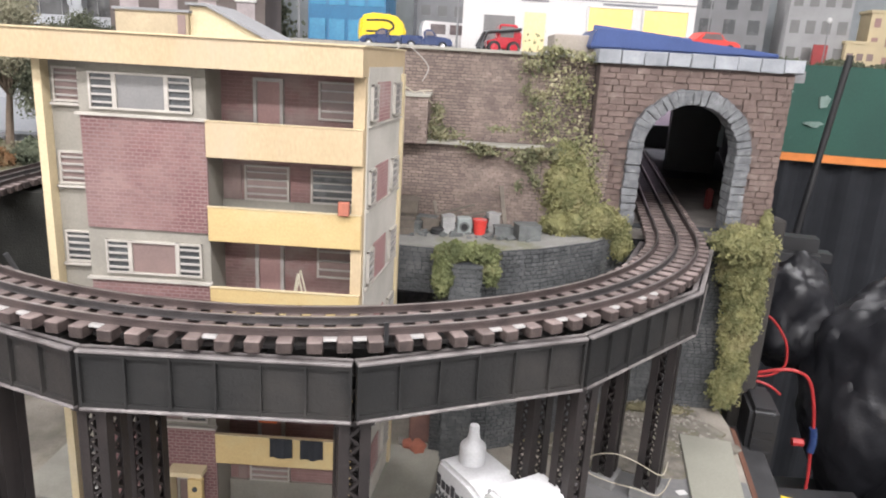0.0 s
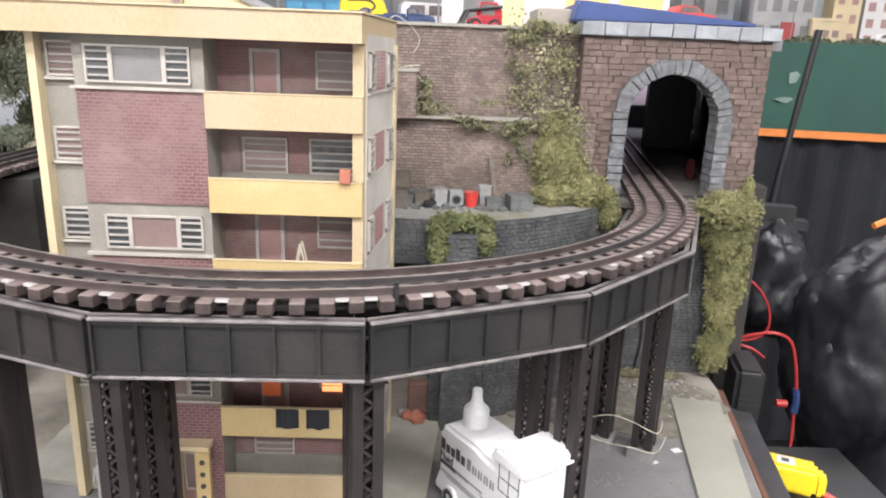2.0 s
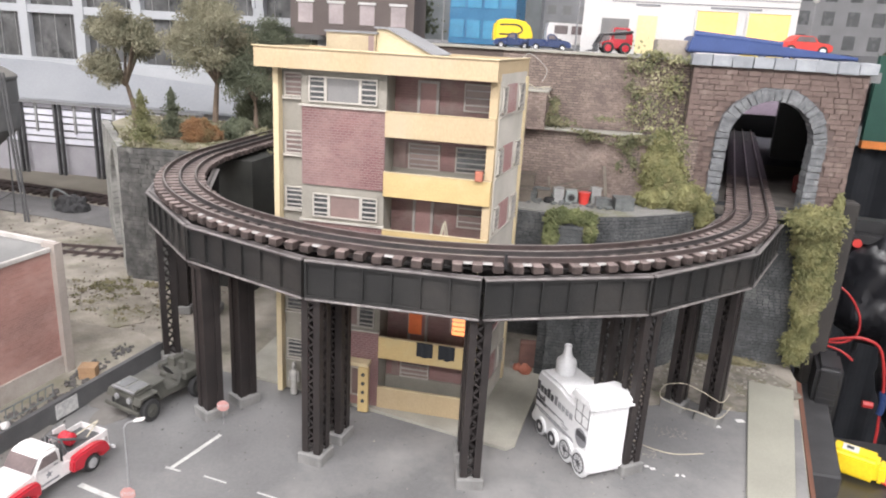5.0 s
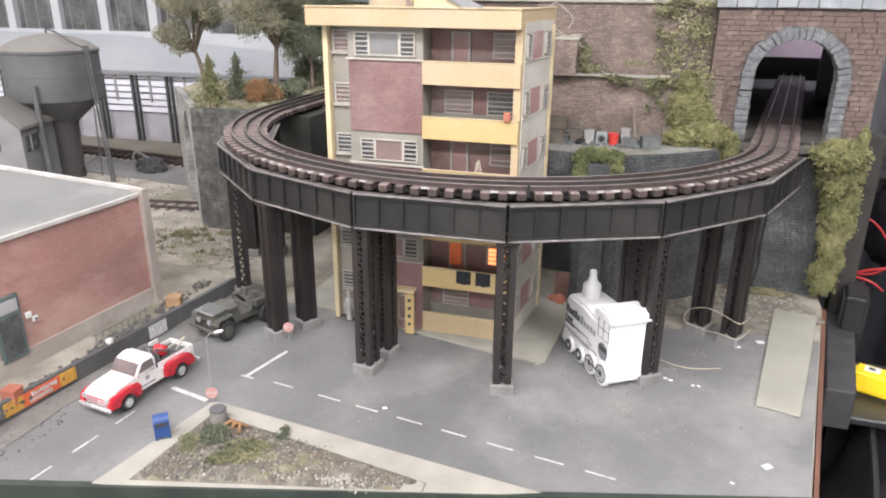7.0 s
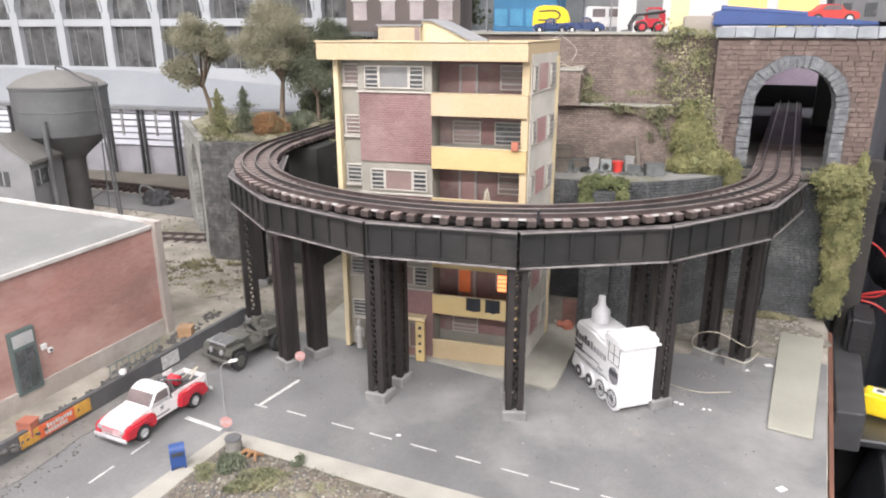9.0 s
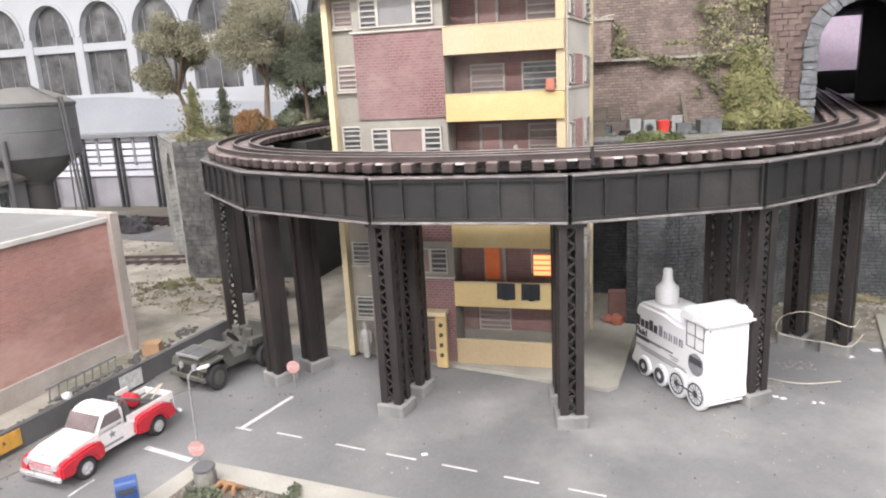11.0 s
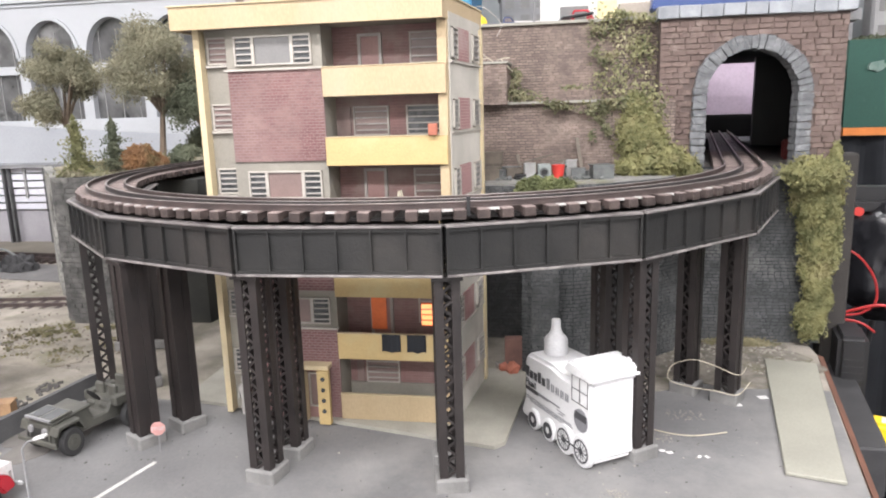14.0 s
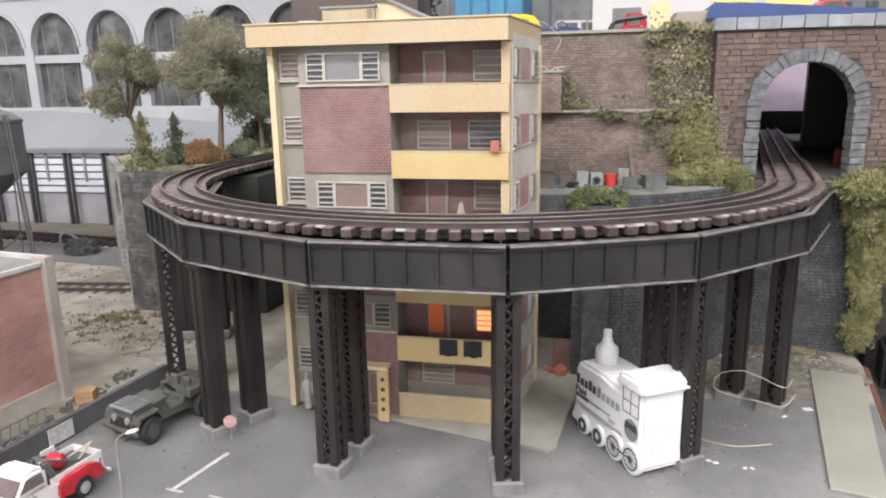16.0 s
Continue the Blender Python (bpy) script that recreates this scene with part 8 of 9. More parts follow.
for nm, mt, pts, r in (("red_wire", RED_PLAIN, [(0.425, 0.135, -0.066), (0.47, 0.10, -0.085), (0.56, 0.04, -0.16)], 0.0032), ("red_wire", WIRE_RED, [(0.404, 0.30, 0.018), (0.432, 0.288, 0.031), (0.449, 0.285, 0.032), (0.465, 0.285, 0.023), (0.475, 0.285, -0.002), (0.482, 0.285, -0.037), (0.484, 0.284, -0.070), (0.486, 0.283, -0.094), (0.485, 0.28, -0.120)], 0.0019), ("red_wire", WIRE_RED, [(0.395, 0.292, 0.100), (0.411, 0.288, 0.092), (0.424, 0.287, 0.079), (0.435, 0.287, 0.059), (0.437, 0.288, 0.036), (0.425, 0.292, 0.022), (0.405, 0.30, 0.016)], 0.0014), ("red_wire", WIRE_RED, [(0.408, 0.30, 0.012), (0.425, 0.292, 0.010), (0.440, 0.29, 0.000)], 0.0016), ("blue_wire", BLUE_CAR, [(0.4815, 0.285, -0.036), (0.484, 0.284, -0.052), (0.483, 0.284, -0.066)], 0.0042), ("red_wire", WIRE_RED, [(0.462, 0.287, -0.056), (0.474, 0.286, -0.056)], 0.0045), ("black_wire", BLACK, [(0.40, 0.12, -0.08), (0.39, 0.0, -0.15), (0.36, -0.09, -0.22)], 0.004), ("black_wire", BLACK, [(0.43, 0.10, -0.08), (0.45, 0.0, -0.15), (0.43, -0.1, -0.25)], 0.004)):
    bm = B()
    sweep(bm, curve_pts(pts), r, 8)
    solid(nm, bm, mt, nm.replace("_", " ") + " looping beside the table edge", "wire", group="side wires", smooth=True)
bm = B()
span(bm, 0.36, 0.62, -0.25, 0.06, -0.5, -0.30)
bevel(bm, 0.008)
solid("black_crate", bm, DARK_GREY, "dark grey storage box under the table edge", "crate")

bm = B()
sweep(bm, curve_pts([(-0.33, 0.14, 0.157), (-0.315, 0.15, 0.125), (-0.28, 0.16, 0.118), (-0.255, 0.17, 0.15)]), 0.0022, 8)
solid("sagging_cable", bm, DARK_GREY, "dark cable sagging below the bridge deck", "cable", smooth=True)

# ---- left: low wall, warehouse, yard ----
WALL_A, WALL_B = Vector((-0.357, 0.032)), Vector((-0.402, -0.365))
d = (WALL_B - WALL_A).normalized()
nrm = Vector((d.y, -d.x))
bm = B()
pa, pb = WALL_A, WALL_B
w = Vector((-0.005, 0.0005))
prism(bm, [(pa.x, pa.y), (pb.x, pb.y), (pb.x + w.x, pb.y), (pa.x + w.x, pa.y)], "z", 0.0, 0.0205)
structure("low_wall", bm, DARK_GREY, "low dark grey wall along the street")
bm = B()
prism(bm, [(pa.x - 0.005, pa.y), (pb.x - 0.005, pb.y), (-0.80, -0.46), (-0.80, 0.09), (-0.40, 0.06)], "z", 0.0, 0.0125)
structure("raised_ground", bm, YARD, "raised dusty ground behind the low wall")
# warehouse
WH = thing("warehouse", "red brick model warehouse with a flat grey roof", "building", (-0.4170, -0.0386, 0.0115, 0, 0, -5.6))
# local: front wall looks to +x and runs to -y
Lw, Dw, Hw = 0.52, 0.30, 0.1365
bm = B()
span(bm, -Dw, -0.0015, -Lw, -0.0015, 0.0, Hw - 0.006)
part("wall", bm, WAREHOUSE, WH)
bm = B()
span(bm, -Dw + 0.004, -0.0020, -Lw + 0.004, -0.0022, Hw - 0.008, Hw - 0.0022)
part("roof", bm, ROOFING, WH, "flat grey felt roof with pale stains")
for x0, x1, y0, y1 in ((-0.0018, 0.0012, -Lw, -0.0087), (-Dw, -0.0018, -0.0020, 0.0015)):
    bm = B()
    span(bm, x0, x1, y0, y1, Hw - 0.0055, Hw - 0.0008 if y0 < -0.1 else Hw + 0.0025)
    bevel(bm, 0.0005)
    part("parapet", bm, mat("parapet_white", (0.46, 0.44, 0.42), (0.33, 0.31, 0.29), 0.8, 50, 600, 0.3, spots=(0.56, 0.55, 0.53), spot_at=0.6) if "parapet_white" not in MATS else MATS["parapet_white"], WH, "thin whitish parapet coping")
# dark strip laid on the roof for the shade in the gap behind the parapet
bm = B()
span(bm, -0.0042, -0.0019, -0.16, -0.0050, Hw - 0.0026, Hw - 0.0018)
part("gutter_seam", bm, DARK_GREY, WH, "dark strip painted as the shaded gap behind the parapet")
bm = B()
span(bm, -0.012, 0.0045, -0.0085, 0.0012, 0.0, Hw + 0.0022)
part("pilaster", bm, STUCCO, WH, "pale corner pilaster")
bm = B()
span(bm, -0.006, 0.0010, -Lw, -0.0087, 0.0, 0.020)
part("plinth", bm, STUCCO, WH, "pale stucco band along the base")
bm = B()
span(bm, -0.004, 0.0026, -0.199, -0.173, 0.016, 0.080)
dr = part("door_frame", bm, mat("door_green", (0.10, 0.13, 0.125), (0.075, 0.1, 0.095), 0.6, 60, 600), WH, "dark green door frame")
for i in range(2):
    for j in range(3):
        bm = B()
        span(bm, 0.0026, 0.0032, -0.1965 + i * 0.0110, -0.1870 + i * 0.0110, 0.020 + j * 0.0140, 0.0325 + j * 0.0140)
        part("pane", bm, WIN_DARK, dr)
bm = B()
span(bm, 0.0026, 0.0034, -0.1965, -0.1755, 0.0645, 0.0765)
part("transom", bm, SHED_GREY, dr)
for y, z, s in ((-0.1655, 0.0535, 0.0030), (-0.1595, 0.0475, 0.0026)):
    bm = B()
    span(bm, 0.0, 0.0025, y - s, y + s, z - s, z + s)
    bevel(bm, 0.0005)
    part("meter_box", bm, SHOP_WHITE, WH, "small white meter box")
bm = B()
tube(bm, (0.0024, -0.1595, 0.0475), (0.0032, -0.1595, 0.0475), 0.0013, n=12)
part("dial", bm, PRINT, WH)
# the end wall runs back askew
for o in WH.children_recursive:
    for v in o.data.vertices:
        v.co.y += 0.046 * max(0.0, -v.co.x)
# sign on the low wall
t = thing("wall_sign", "long yellow and red advertising sign on the low wall", "sign", Matrix.Translation((-0.3879, -0.2445, 0.0128)) @ Matrix.Rotation(math.atan2(d.y, d.x), 4, "Z"))
for x0, x1, mt in ((-0.037, -0.019, SIGN_YELLOW), (-0.019, 0.019, mat("sign_orange_red", (0.55, 0.12, 0.05), (0.45, 0.09, 0.04), 0.5, 90, 600)), (0.019, 0.037, SIGN_YELLOW)):
    bm = B()
    span(bm, x0, x1, 0.0004, 0.0014, -0.0064, 0.0064)
    part("panel", bm, mt, t)
for z, x0, nb in ((0.0022, -0.0145, 9), (-0.0030, -0.009, 8)):
    for k in range(nb):
        bm = B()
        x = x0 + k * 0.0030
        cuboid(bm, (x, 0.0016, z + 0.0003 * (k % 3)), (0.0021, 0.0005, 0.0034 if k % 4 else 0.0042))
        part("lettering_bar", bm, WHITE_LINE, t, "white bar of sign lettering")
bm = B()
span(bm, -0.0125, 0.0125, 0.0006, 0.0014, -0.0075, 0.0075)
solid("wall_poster", bm, mat("poster", (0.50, 0.50, 0.49), (0.30, 0.30, 0.30), 0.7, 260, 700), "weathered grey poster on the low wall", "poster", Matrix.Translation((-0.3716, -0.102, 0.0110)) @ Matrix.Rotation(math.atan2(d.y, d.x), 4, "Z"))
# ladder lying by the warehouse
t = thing("fence_rack", "small rusty metal rack leaning on the low wall", "rack", Matrix.Translation((-0.3870, -0.138, 0.0205)) @ Matrix.Rotation(math.atan2(d.y, d.x), 4, "Z"))
for z in (0.001, 0.0125):
    bm = B()
    tube(bm, (-0.036, 0, z), (0.034, 0, z), 0.0009, n=6)
    part("rail", bm, JUNK, t)
for k in range(9):
    bm = B()
    tube(bm, (-0.034 + 0.0083 * k, 0, 0), (-0.036 + 0.0083 * k, 0, 0.0125), 0.0006, n=6)
    part("bar", bm, JUNK, t)
crate(-0.389, -0.047, 0.016, 0.014, 0.012, 20, mat("tan_crate", (0.36, 0.23, 0.13), (0.27, 0.17, 0.10), 0.8, 90, 700), "tan wooden crate beside the low wall", 0.0125)
crate(-0.396, -0.266, 0.014, 0.012, 0.014, 8, TERRA, "terracotta coloured crate by the warehouse door", 0.0125)
bm = B()
bmesh.ops.create_icosphere(bm, subdivisions=2, radius=0.004)
for v in bm.verts:
    v.co *= 1 + 0.3 * noise.noise(v.co * 400)
solid("white_lump", bm, SHOP_WHITE, "small crumpled white scrap on the wall", "scrap", (-0.383, -0.160, 0.0225))

# yard tracks
def yard_track(p, q, ties, label):
    t = thing("yard_track", label, "track", group="yard tracks")
    p, q = Vector(p), Vector(q)
    d = (q - p).normalized()
    s = Vector((-d.y, d.x, 0))
    ang = math.atan2(d.y, d.x)
    for off in (-0.016, 0.016):
        bm = B()
        cuboid(bm, (0, 0, 0), ((q - p).length, 0.002, 0.005), Matrix.Translation((p + q) / 2 + s * off + Vector((0, 0, 0.0075))) @ Matrix.Rotation(ang, 4, "Z"))
        part("rail", bm, RAIL, t)
    bm = B()
    span(bm, -0.004, 0.004, -0.028, 0.028, 0.0, 0.005)
    me = mesh_of("tie", bm, TIE)
    for i in range(ties):
        o = new("tie", me)
        o.parent = t
        o.matrix_basis = Matrix.Translation(p.lerp(q, (i + 0.5) / ties)) @ Matrix.Rotation(ang, 4, "Z")
    return t


yard_track((-1.75, 0.72, 0.0), (-0.70, 0.60, 0.0), 50, "brown yard track across the tan ground")
yard_track((-1.30, 0.245, -0.0046), (-0.575, 0.345, -0.0046), 34, "brown yard track in front of the stone arch")
bm = B()
prism(bm, [(-2.0, 0.60), (-0.68, 0.45), (-0.68, 0.56), (-2.0, 0.70)], "z", 0.0, 0.0018)
structure("ash_strip", bm, mat("ash", (0.16, 0.155, 0.155), (0.11, 0.108, 0.108), 0.95, 18, 400, 0.6), "dark grey ash strip between the yard tracks")
bm = B()
prism(bm, [(-2.0, 0.79), (-0.72, 0.66), (-0.78, 0.90), (-2.0, 0.95)], "z", 0.0, 0.0020)
structure("sand_strip", bm, mat("sand", (0.32, 0.292, 0.245), (0.24, 0.22, 0.188), 0.95, 14, 400, 0.6), "pale sand strip beside the platform")
# coal heap with a broken frame
bm = B()
bmesh.ops.create_icosphere(bm, subdivisions=4, radius=1.0)
for v in bm.verts:
    dd = v.co.normalized()
    k = 1 + 0.3 * noise.noise(dd * 3) + 0.12 * noise.noise(dd * 9)
    v.co = Vector((dd.x * 0.034 * k, dd.y * 0.024 * k, max(-0.001, dd.z * 0.030 * k)))
solid("coal_mound", bm, mat("coal", (0.06, 0.06, 0.062), (0.03, 0.03, 0.032), 0.8, 120, 600, 0.8), "dark coal heap beside the yard track", "heap", (-0.875, 0.535, 0.0))
bm = B()
sweep(bm, curve_pts([(-0.905, 0.52, 0.0), (-0.907, 0.52, 0.034), (-0.895, 0.53, 0.038), (-0.845, 0.54, 0.0)]), 0.0022, 7)
solid("bent_pipe", bm, JUNK, "bent rusty pipe arched over the coal heap", "pipe", smooth=True)

# water tower
TX, TY = -1.006, 0.45
t = thing("water_tower", "large weathered grey water tower with a domed roof", "water tower", (TX, TY, 0))
bm = B()
lathe(bm, [(0.0855, 0.160), (0.0865, 0.164), (0.0865, 0.205), (0.0875, 0.2055), (0.0875, 0.2070), (0.0865, 0.2075), (0.0865, 0.246), (0.0885, 0.248), (0.0885, 0.252), (0.086, 0.253)], n=48)
part("tank", bm, TANK, t, "grey cylindrical tank with a seam band", True)
bm = B()
lathe(bm, [(0.030, 0.112), (0.0855, 0.160)], n=40)
part("hopper", bm, TANK, t, "tapering tank bottom", True)
bm = B()
lathe(bm, [(0.0285, 0.0), (0.0285, 0.109), (0.0315, 0.110), (0.0315, 0.114)], n=28)
part("stem", bm, mat("tank_stem", (0.075, 0.072, 0.070), (0.05, 0.048, 0.047), 0.7, 20, 500, 0.3), t, "thick dark round stem", True)
bm = B()
lathe(bm, [(0.088, 0.253), (0.072, 0.264), (0.046, 0.2745), (0.018, 0.2805), (0.002, 0.2815)], n=40)
part("roof", bm, TANK_TOP, t, "dusty tan domed roof", True)
bm = B()
sweep(bm, curve_pts([(0, 0, 0.281), (0.002, 0, 0.2885), (0.036, -0.010, 0.2830), (0.074, -0.018, 0.268), (0.0965, -0.014, 0.258)]), 0.0018, 7)
part("roof_rail", bm, DARK_GREY, t)
for dx in (0.0, 0.0070):
    bm = B()
    tube(bm, (0.0955 + dx, -0.012, 0.262), (0.1115 + dx, -0.013, 0.0), 0.0021, n=8)
    part("ladder_rail", bm, DARK_GREY, t, "tall dark ladder rail", True)
for k in range(22):
    bm = B()
    z = 0.012 + k * 0.0112
    x = 0.1115 - 0.016 * z / 0.262
    tube(bm, (x, -0.0125, z), (x + 0.007, -0.0125, z), 0.0008, n=5)
    part("rung", bm, DARK_GREY, t)
bm = B()
tube(bm, (0.033, -0.0835, 0.192), (0.036, -0.0860, 0.030), 0.0050, n=10)
part("spout", bm, TANK, t, "hanging spout", True)
for a, b in (((0.088, -0.004, 0.150), (0.060, 0.02, 0.0)), ((0.094, -0.010, 0.055), (0.030, 0.0, 0.020))):
    bm = B()
    tube(bm, a, b, 0.0013, n=6)
    part("brace", bm, TANK, t)
# shed at the tower
t = thing("tower_shed", "small pale grey gabled shed by the water tower", "shed", (-1.026, 0.345, 0.0, 0, 0, 16))
bm = B()
prism(bm, [(-0.050, 0), (0.050, 0), (0.050, 0.128), (0.0, 0.168), (-0.050, 0.128)], "y", -0.05, 0.06)
part("wall", bm, mat("shed_wall", (0.235, 0.235, 0.242), (0.18, 0.18, 0.186), 0.75, 24, 500, 0.2), t)
bm = B()
prism(bm, [(-0.058, 0.1215), (0.0, 0.168), (0.058, 0.1215), (0.058, 0.1275), (0.0, 0.175), (-0.058, 0.1275)], "y", -0.056, 0.066)
part("roof", bm, TANK_TOP, t, "dusty grey gabled roof")
for x0 in (-0.010,):
    bm = B()
    span(bm, x0, x0 + 0.018, -0.052, -0.049, 0.082, 0.108)
    w = part("window", bm, WIN_DARK, t)
    bm = B()
    span(bm, x0 + 0.008, x0 + 0.010, -0.0532, -0.0520, 0.082, 0.108)
    part("mullion", bm, SHED_GREY, w)
for y0 in (-0.040, -0.010):
    bm = B()
    span(bm, 0.049, 0.052, y0, y0 + 0.027, 0.080, 0.108)
    w = part("window", bm, WIN_DARK, t)
    bm = B()
    span(bm, 0.052, 0.0532, y0 + 0.0125, y0 + 0.0145, 0.080, 0.108)
    part("mullion", bm, SHED_GREY, w)
bm = B()
span(bm, -0.040, -0.018, -0.052, -0.049, 0.0, 0.100)
part("door", bm, DARK_GREY, t)

# platform shelter
t = thing("platform_shelter", "white platform shelter with slatted back and dark posts", "shelter", (-1.24, 0.79, 0.0, 0, 0, 1.5))
bm = B()
prism(bm, [(-0.012, 0.171), (-0.014, 0.177), (0.018, 0.258), (0.024, 0.258), (0.024, 0.250)], "x", -0.62, 0.62)
part("roof", bm, mat("shelter_roof", (0.36, 0.375, 0.40), (0.30, 0.315, 0.34), 0.6, 6, 400, 0.1), t, "smooth white sloping roof")
bm = B()
span(bm, -0.62, 0.50, -0.014, -0.010, 0.1655, 0.1725)
part("eave_board", bm, MID_GREY, t, "dark grey eave board")
bm = B()
span(bm, -0.62, 0.50, 0.008, 0.016, 0.0, 0.072)
part("base_wall", bm, mat("lavender_wall", (0.40, 0.39, 0.415), (0.33, 0.32, 0.345), 0.8, 20, 400, 0.2), t, "dull lavender-grey base wall")
for k in range(6):
    bm = B()
    span(bm, -0.62, 0.48, 0.0010, 0.0050, 0.0755 + k * 0.0160, 0.0875 + k * 0.0160)
    part("slat", bm, SLAT_WHITE, t, "white horizontal slat")
bm = B()
span(bm, -0.62, 0.49, 0.0165, 0.0190, 0.072, 0.172)
part("back_panel", bm, MID_GREY, t, "dim back panel between the slats")
for k in range(11):
    x = -0.56 + k * 0.0985
    for dx, w in ((0.0, 0.0050), (0.0125, 0.0038)):
        bm = B()
        span(bm, x + dx - w / 2, x + dx + w / 2, -0.008, 0.0008, 0.0, 0.170)
        part("post", bm, DARK_GREY, t, "dark slim post")
    bm = B()
    span(bm, x + 0.045, x + 0.050, -0.003, 0.0009, 0.100, 0.170)
    part("bracket", bm, SHED_GREY, t)
# station with arched windows
ST = thing("train_station", "long white model train station with tall arched windows", "building", Matrix.Translation((0.014, 0.3802, 0.0551)) @ Matrix.Scale(0.784, 4) @ Matrix.Translation((0, 0.5612, 0)))
PIT, AW2 = 0.183, 0.0765
x0 = -2.18
bays = 9
for b in range(bays):
    xc = x0 + PIT * b
    if xc > -0.58:
        break
    bm = B()
    for s in (-1, 1):
        span(bm, xc + s * AW2, xc + s * PIT / 2, 0.0, 0.03, 0.16, 0.435)
    span(bm, xc - AW2, xc + AW2, 0.0, 0.03, 0.16, 0.268)
    span(bm, xc - AW2, xc + AW2, 0.004, 0.02, 0.392, 0.414)
    sp = [(xc - PIT / 2, 0.435), (xc - AW2, 0.435)] + [(xc - AW2 * math.cos(math.pi * k / 16), 0.435 + 0.094 * math.sin(math.pi * k / 16)) for k in range(1, 16)] + [(xc + AW2, 0.435), (xc + PIT / 2, 0.435), (xc + PIT / 2, 0.60), (xc - PIT / 2, 0.60)]
    prism(bm, sp, "y", 0.0, 0.03)
    bay = part("bay", bm, STATION, ST)
    bm = B()
    span(bm, xc - AW2 - 0.002, xc + AW2 + 0.002, 0.020, 0.024, 0.262, 0.535)
    part("glazing", bm, STATION_GLASS, bay, "dim window glass with blotchy reflections painted in")
    for k in range(3):
        bm = B()
        x = xc - AW2 + 2 * AW2 * (k + 0.5) / 3
        span(bm, x - 0.0007, x + 0.0007, 0.017, 0.020, 0.262, 0.50)
        part("mullion", bm, SHED_GREY, bay)
    bm = B()
    ring = []
    for k in range(17):
        a = math.pi * k / 16
        ring.append((xc - (AW2 + 0.008) * math.cos(a), 0.435 + 0.102 * math.sin(a)))
    for k in range(16, -1, -1):
        a = math.pi * k / 16
        ring.append((xc - AW2 * math.cos(a), 0.435 + 0.094 * math.sin(a)))
    prism(bm, ring, "y", -0.005, 0.002)
    part("arch_moulding", bm, STATION, bay)
XE = x0 + PIT * 8 + PIT / 2
for z0, z1, y0 in ((0.566, 0.572, -0.006), (0.575, 0.586, -0.014), (0.600, 0.640, -0.010)):
    bm = B()
    span(bm, x0 - 0.1, XE + 0.02, y0, 0.03, z0, z1)
    part("cornice", bm, STATION, ST, "moulded white cornice")
for k in range(26):
    bm = B()
    x = XE - 0.02 - k * 0.058
    span(bm, x - 0.004, x + 0.004, -0.016, -0.010, 0.606, 0.622)
    part("dentil", bm, SHED_GREY, ST)
bm = B()
span(bm, XE - 0.01, XE + 0.015, -0.012, 0.25, 0.16, 0.60)
part("end_pier", bm, STATION, ST)
bm = B()
span(bm, x0 - 0.1, XE, 0.03, 0.25, 0.16, 0.63)
part("hall", bm, STATION, ST)
bm = B()
span(bm, x0 - 0.1, XE + 0.02, -0.012, 0.0, -0.070, 0.262)
part("lower_front", bm, STATION, ST)
bm = B()
span(bm, -2.6, -0.60, 1.44, 1.46, 0.0, 1.55)
structure("backdrop_left", bm, mat("pale_backdrop", (0.42, 0.42, 0.42), (0.33, 0.33, 0.335), 0.9, 3, 80), "pale grey backdrop behind the station")

# ---- bricks and stones of the walls, one by one ----


def brick_shape(name, bw, bh, depth, material, rnd, rough, gap):
    bm = B()
    span(bm, -bw / 2 + gap, bw / 2 - gap, -depth * rnd.uniform(0.7, 1.3), 0.001, gap, bh - gap)
    bevel(bm, min(bw, bh) * 0.07)
    for v in bm.verts:
        v.co += Vector((rnd.uniform(-1, 1), rnd.uniform(-1, 1), rnd.uniform(-1, 1))) * rough
    return mesh_of(name, bm, material)


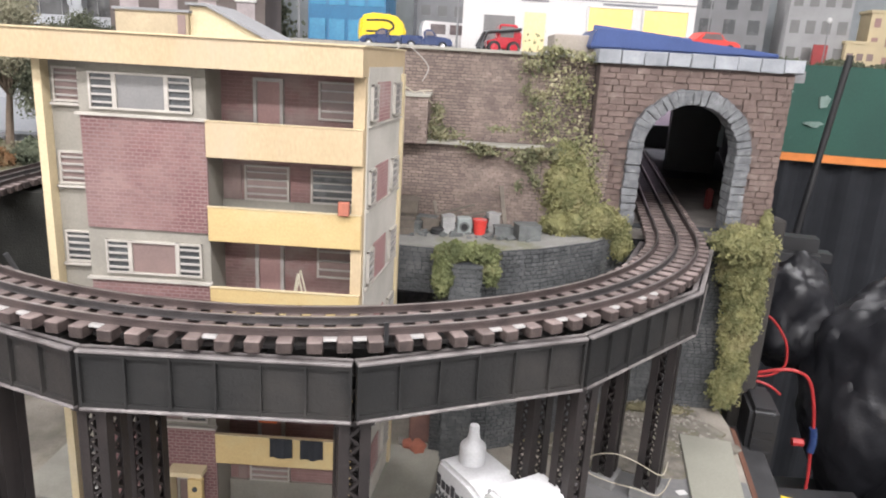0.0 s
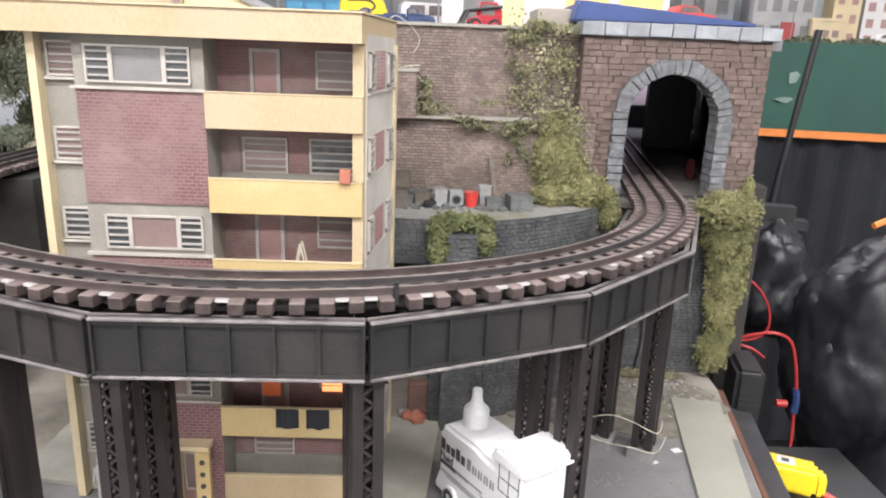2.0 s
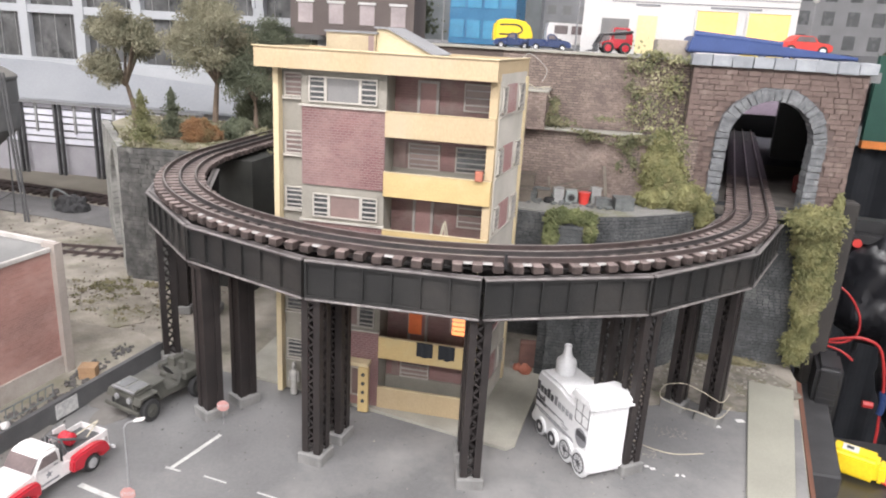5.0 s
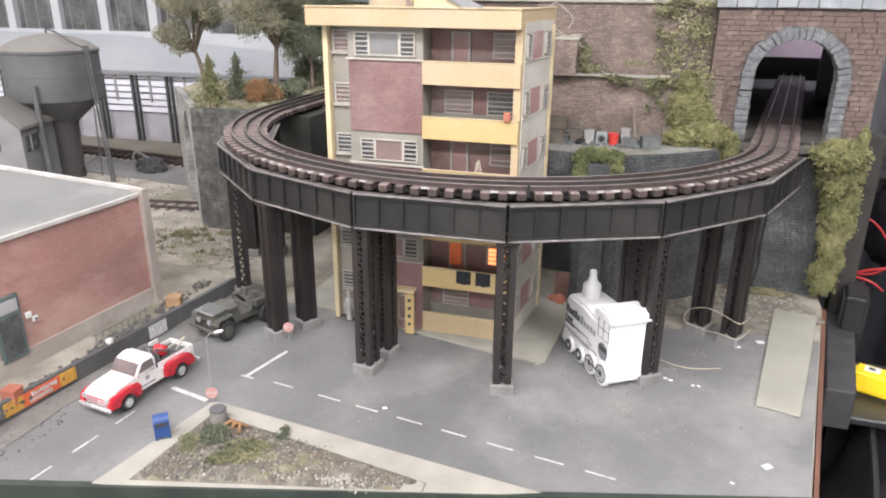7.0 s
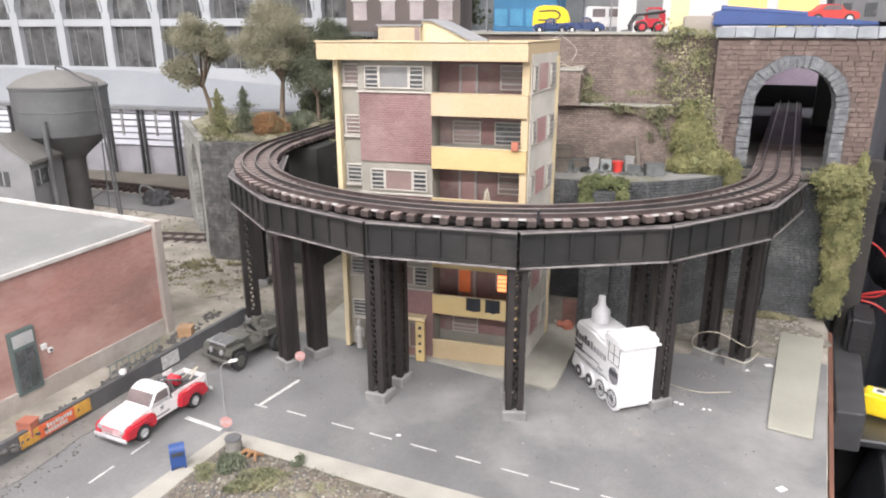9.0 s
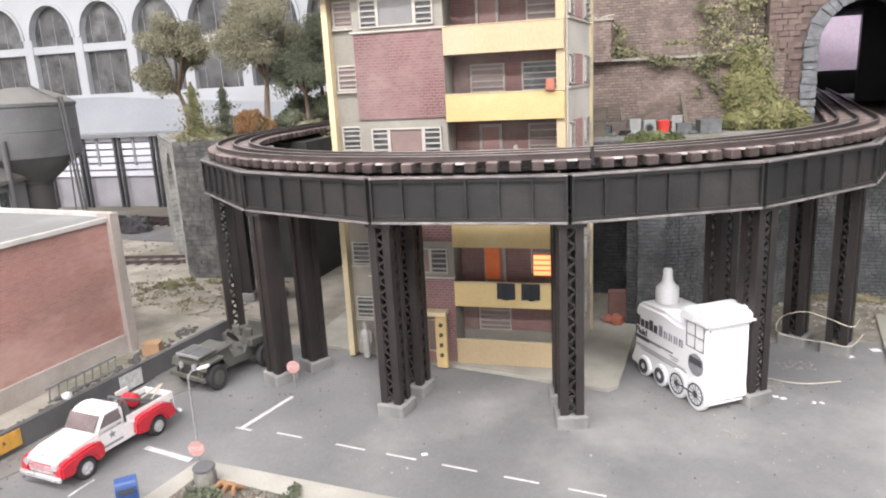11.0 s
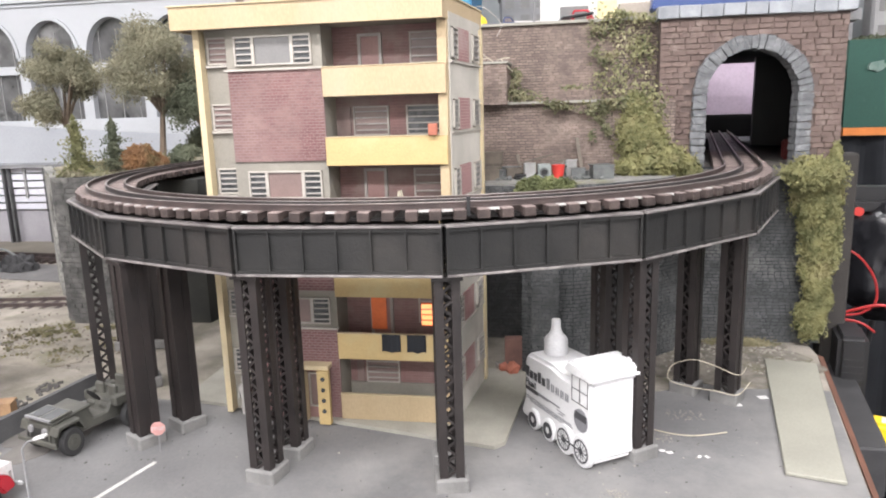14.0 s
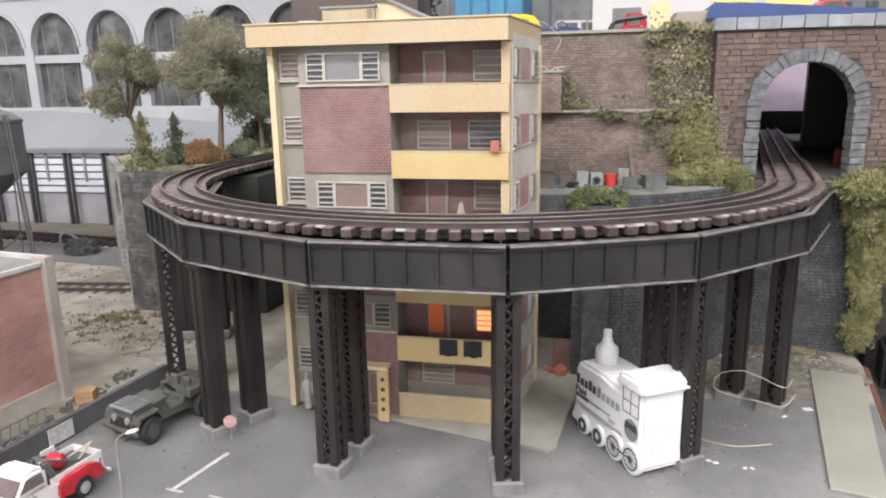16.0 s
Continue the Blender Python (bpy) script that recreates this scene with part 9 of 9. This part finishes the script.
def lay(parent, name, m, length, z0, z1, size, depth, material, seed, limit=300, focus=0.5, rough=0.0002, gap=0.00018, uneven=0.0):
    """Courses on a face: local x along the wall, z up, -y outwards. Those nearest the focus are single pieces, the rest one joined mesh."""
    rnd = random.Random(seed)
    bw, bh = size
    rows = max(1, round((z1 - z0) / bh))
    bh = (z1 - z0) / rows
    shapes = [brick_shape(name, bw, bh, depth, material, rnd, rough, gap) for _ in range(7)]
    spots = []
    for r in range(rows):
        u = -bw * (0.5 if r % 2 else 0.0) - bw * uneven * rnd.random()
        while u < length:
            w = bw * (1 + rnd.uniform(-uneven, uneven))
            a, b = max(u, 0.0), min(u + w, length)
            if b - a > bw * 0.2:
                spots.append((a, b, z0 + r * bh))
            u += w
    spots.sort(key=lambda q: abs((q[0] + q[1]) / 2 - focus * length))
    for a, b, z in spots[:limit]:
        o = new(name, rnd.choice(shapes))
        o.parent = parent
        o.matrix_basis = m @ Matrix.Translation(((a + b) / 2, 0, z)) @ Matrix.Diagonal(((b - a) / bw, 1, 1, 1))
    rest = spots[limit:]
    if rest:
        verts, faces = [], []
        for a, b, z in rest:
            k = len(verts)
            d = depth * rnd.uniform(0.7, 1.3)
            c = min(bw, bh) * 0.07
            for x, y, zz in ((a + gap, 0.001, z + gap), (b - gap, 0.001, z + gap), (b - gap, 0.001, z + bh - gap), (a + gap, 0.001, z + bh - gap),
                             (a + gap + c, -d, z + gap + c), (b - gap - c, -d, z + gap + c), (b - gap - c, -d, z + bh - gap - c), (a + gap + c, -d, z + bh - gap - c)):
                verts.append(m @ Vector((x + rnd.uniform(-rough, rough), y + rnd.uniform(-rough, rough), zz + rnd.uniform(-rough, rough))))
            faces += [tuple(k + i for i in f) for f in ((4, 5, 6, 7), (0, 1, 5, 4), (1, 2, 6, 5), (2, 3, 7, 6), (3, 0, 4, 7))]
        me = bpy.data.meshes.new(name + "work")
        me.from_pydata(verts, [], faces)
        me.materials.append(material)
        o = new(name + "work", me)
        o.parent = parent
        tagged(o, kind="stuff")


def along(p, q):
    """Frame of a wall face from p to q in plan, looking to the right-hand side of the way."""
    p, q = Vector((*p, 0)), Vector((*q, 0))
    return Matrix.Translation(p) @ Matrix.Rotation(math.atan2(q.y - p.y, q.x - p.x), 4, "Z"), (q - p).length


BR = (0.0068, 0.0031)
m, n = along((-0.03, 0.268), (0.189, 0.268))
lay(ret_upper, "brick", m, n, 0.266, 0.3515, BR, 0.0005, WALL_BRICK, 201, 300, 0.62, uneven=0.06)
m, n = along((-0.01, 0.2295), (0.140, 0.222))
lay(ret_lower, "brick", m, n, 0.190, 0.266, BR, 0.0005, WALL_BRICK, 202, 250, 0.7, uneven=0.06)
m, n = along((0.140, 0.222), (0.205, 0.232))
lay(ret_lower, "brick", m, n, 0.190, 0.266, BR, 0.0005, WALL_BRICK, 203, 50, 0.1, uneven=0.06)
m, n = along((0.004, 0.215), (0.030, 0.215))
lay(pier_brick, "brick", m, n, 0.266, 0.3085, BR, 0.0005, WALL_BRICK, 204, uneven=0.06)
m, n = along((0.030, 0.215), (0.030, 0.266))
lay(pier_brick, "brick", m, n, 0.266, 0.3085, BR, 0.0005, WALL_BRICK, 205, 60, uneven=0.06)
for k, (pan, z0, z1) in enumerate(PANELS):
    m, n = along((-0.1775, -0.0025), (-0.0985, -0.0025))
    lay(pan, "brick", m, n, z0, z1, (0.0053, 0.00243), 0.00022, RED_PIECE, 210 + k, 300 if k == 0 else 0, 0.6, rough=0.00003, gap=0.0002, uneven=0.03)
BS = (0.0066, 0.0038)
for k, (p, q) in enumerate(zip(front, front[1:])):
    m, n = along(p, q)
    lay(terrace, "stone", m, n, 0.0, 0.1885, BS, 0.0007, BLUE_PIECE, 220 + k, 60, rough=0.0004, gap=0.00025, uneven=0.18)
m, n = along((-0.02, 0.1302), (0.0146, 0.132))
lay(lintel_wall, "stone", m, n, 0.150, 0.1885, BS, 0.0007, BLUE_PIECE, 230, rough=0.0004, gap=0.00025, uneven=0.18)
m, n = along((0.0146, 0.132), (0.050, 0.128))
lay(lintel_wall, "stone", m, n, 0.150, 0.1885, BS, 0.0007, BLUE_PIECE, 231, rough=0.0004, gap=0.00025, uneven=0.18)
m, n = along((0.061, 0.110), (0.087, 0.110))
lay(pier_stone, "stone", m, n, 0.0, 0.182, BS, 0.0007, BLUE_PIECE, 232, rough=0.0004, gap=0.00025, uneven=0.18)
m, n = along((0.061, 0.135), (0.061, 0.110))
lay(pier_stone, "stone", m, n, 0.0, 0.182, BS, 0.0007, BLUE_PIECE, 233, rough=0.0004, gap=0.00025, uneven=0.18)
m, n = along((0.2225, POR_Y), (0.366, POR_Y))
lay(stone_wall, "stone", m, n, 0.0, 0.191, BS, 0.0007, BLUE_PIECE, 234, 300, 0.4, rough=0.0004, gap=0.00025, uneven=0.18)
m, n = along((-0.553, 0.246), (-0.425, 0.249))
lay(abutment, "stone", m, n, 0.0, 0.192, (0.0145, 0.0068), 0.0012, GREY_PIECE, 240, rough=0.0007, gap=0.0003, uneven=0.35)
m, n = along((-0.02, 0.235), (0.050, 0.235))
lay(opening, "stone", m, n, 0.0, 0.150, BS, 0.0007, BLUE_PIECE, 241, rough=0.0004, gap=0.00025, uneven=0.18)
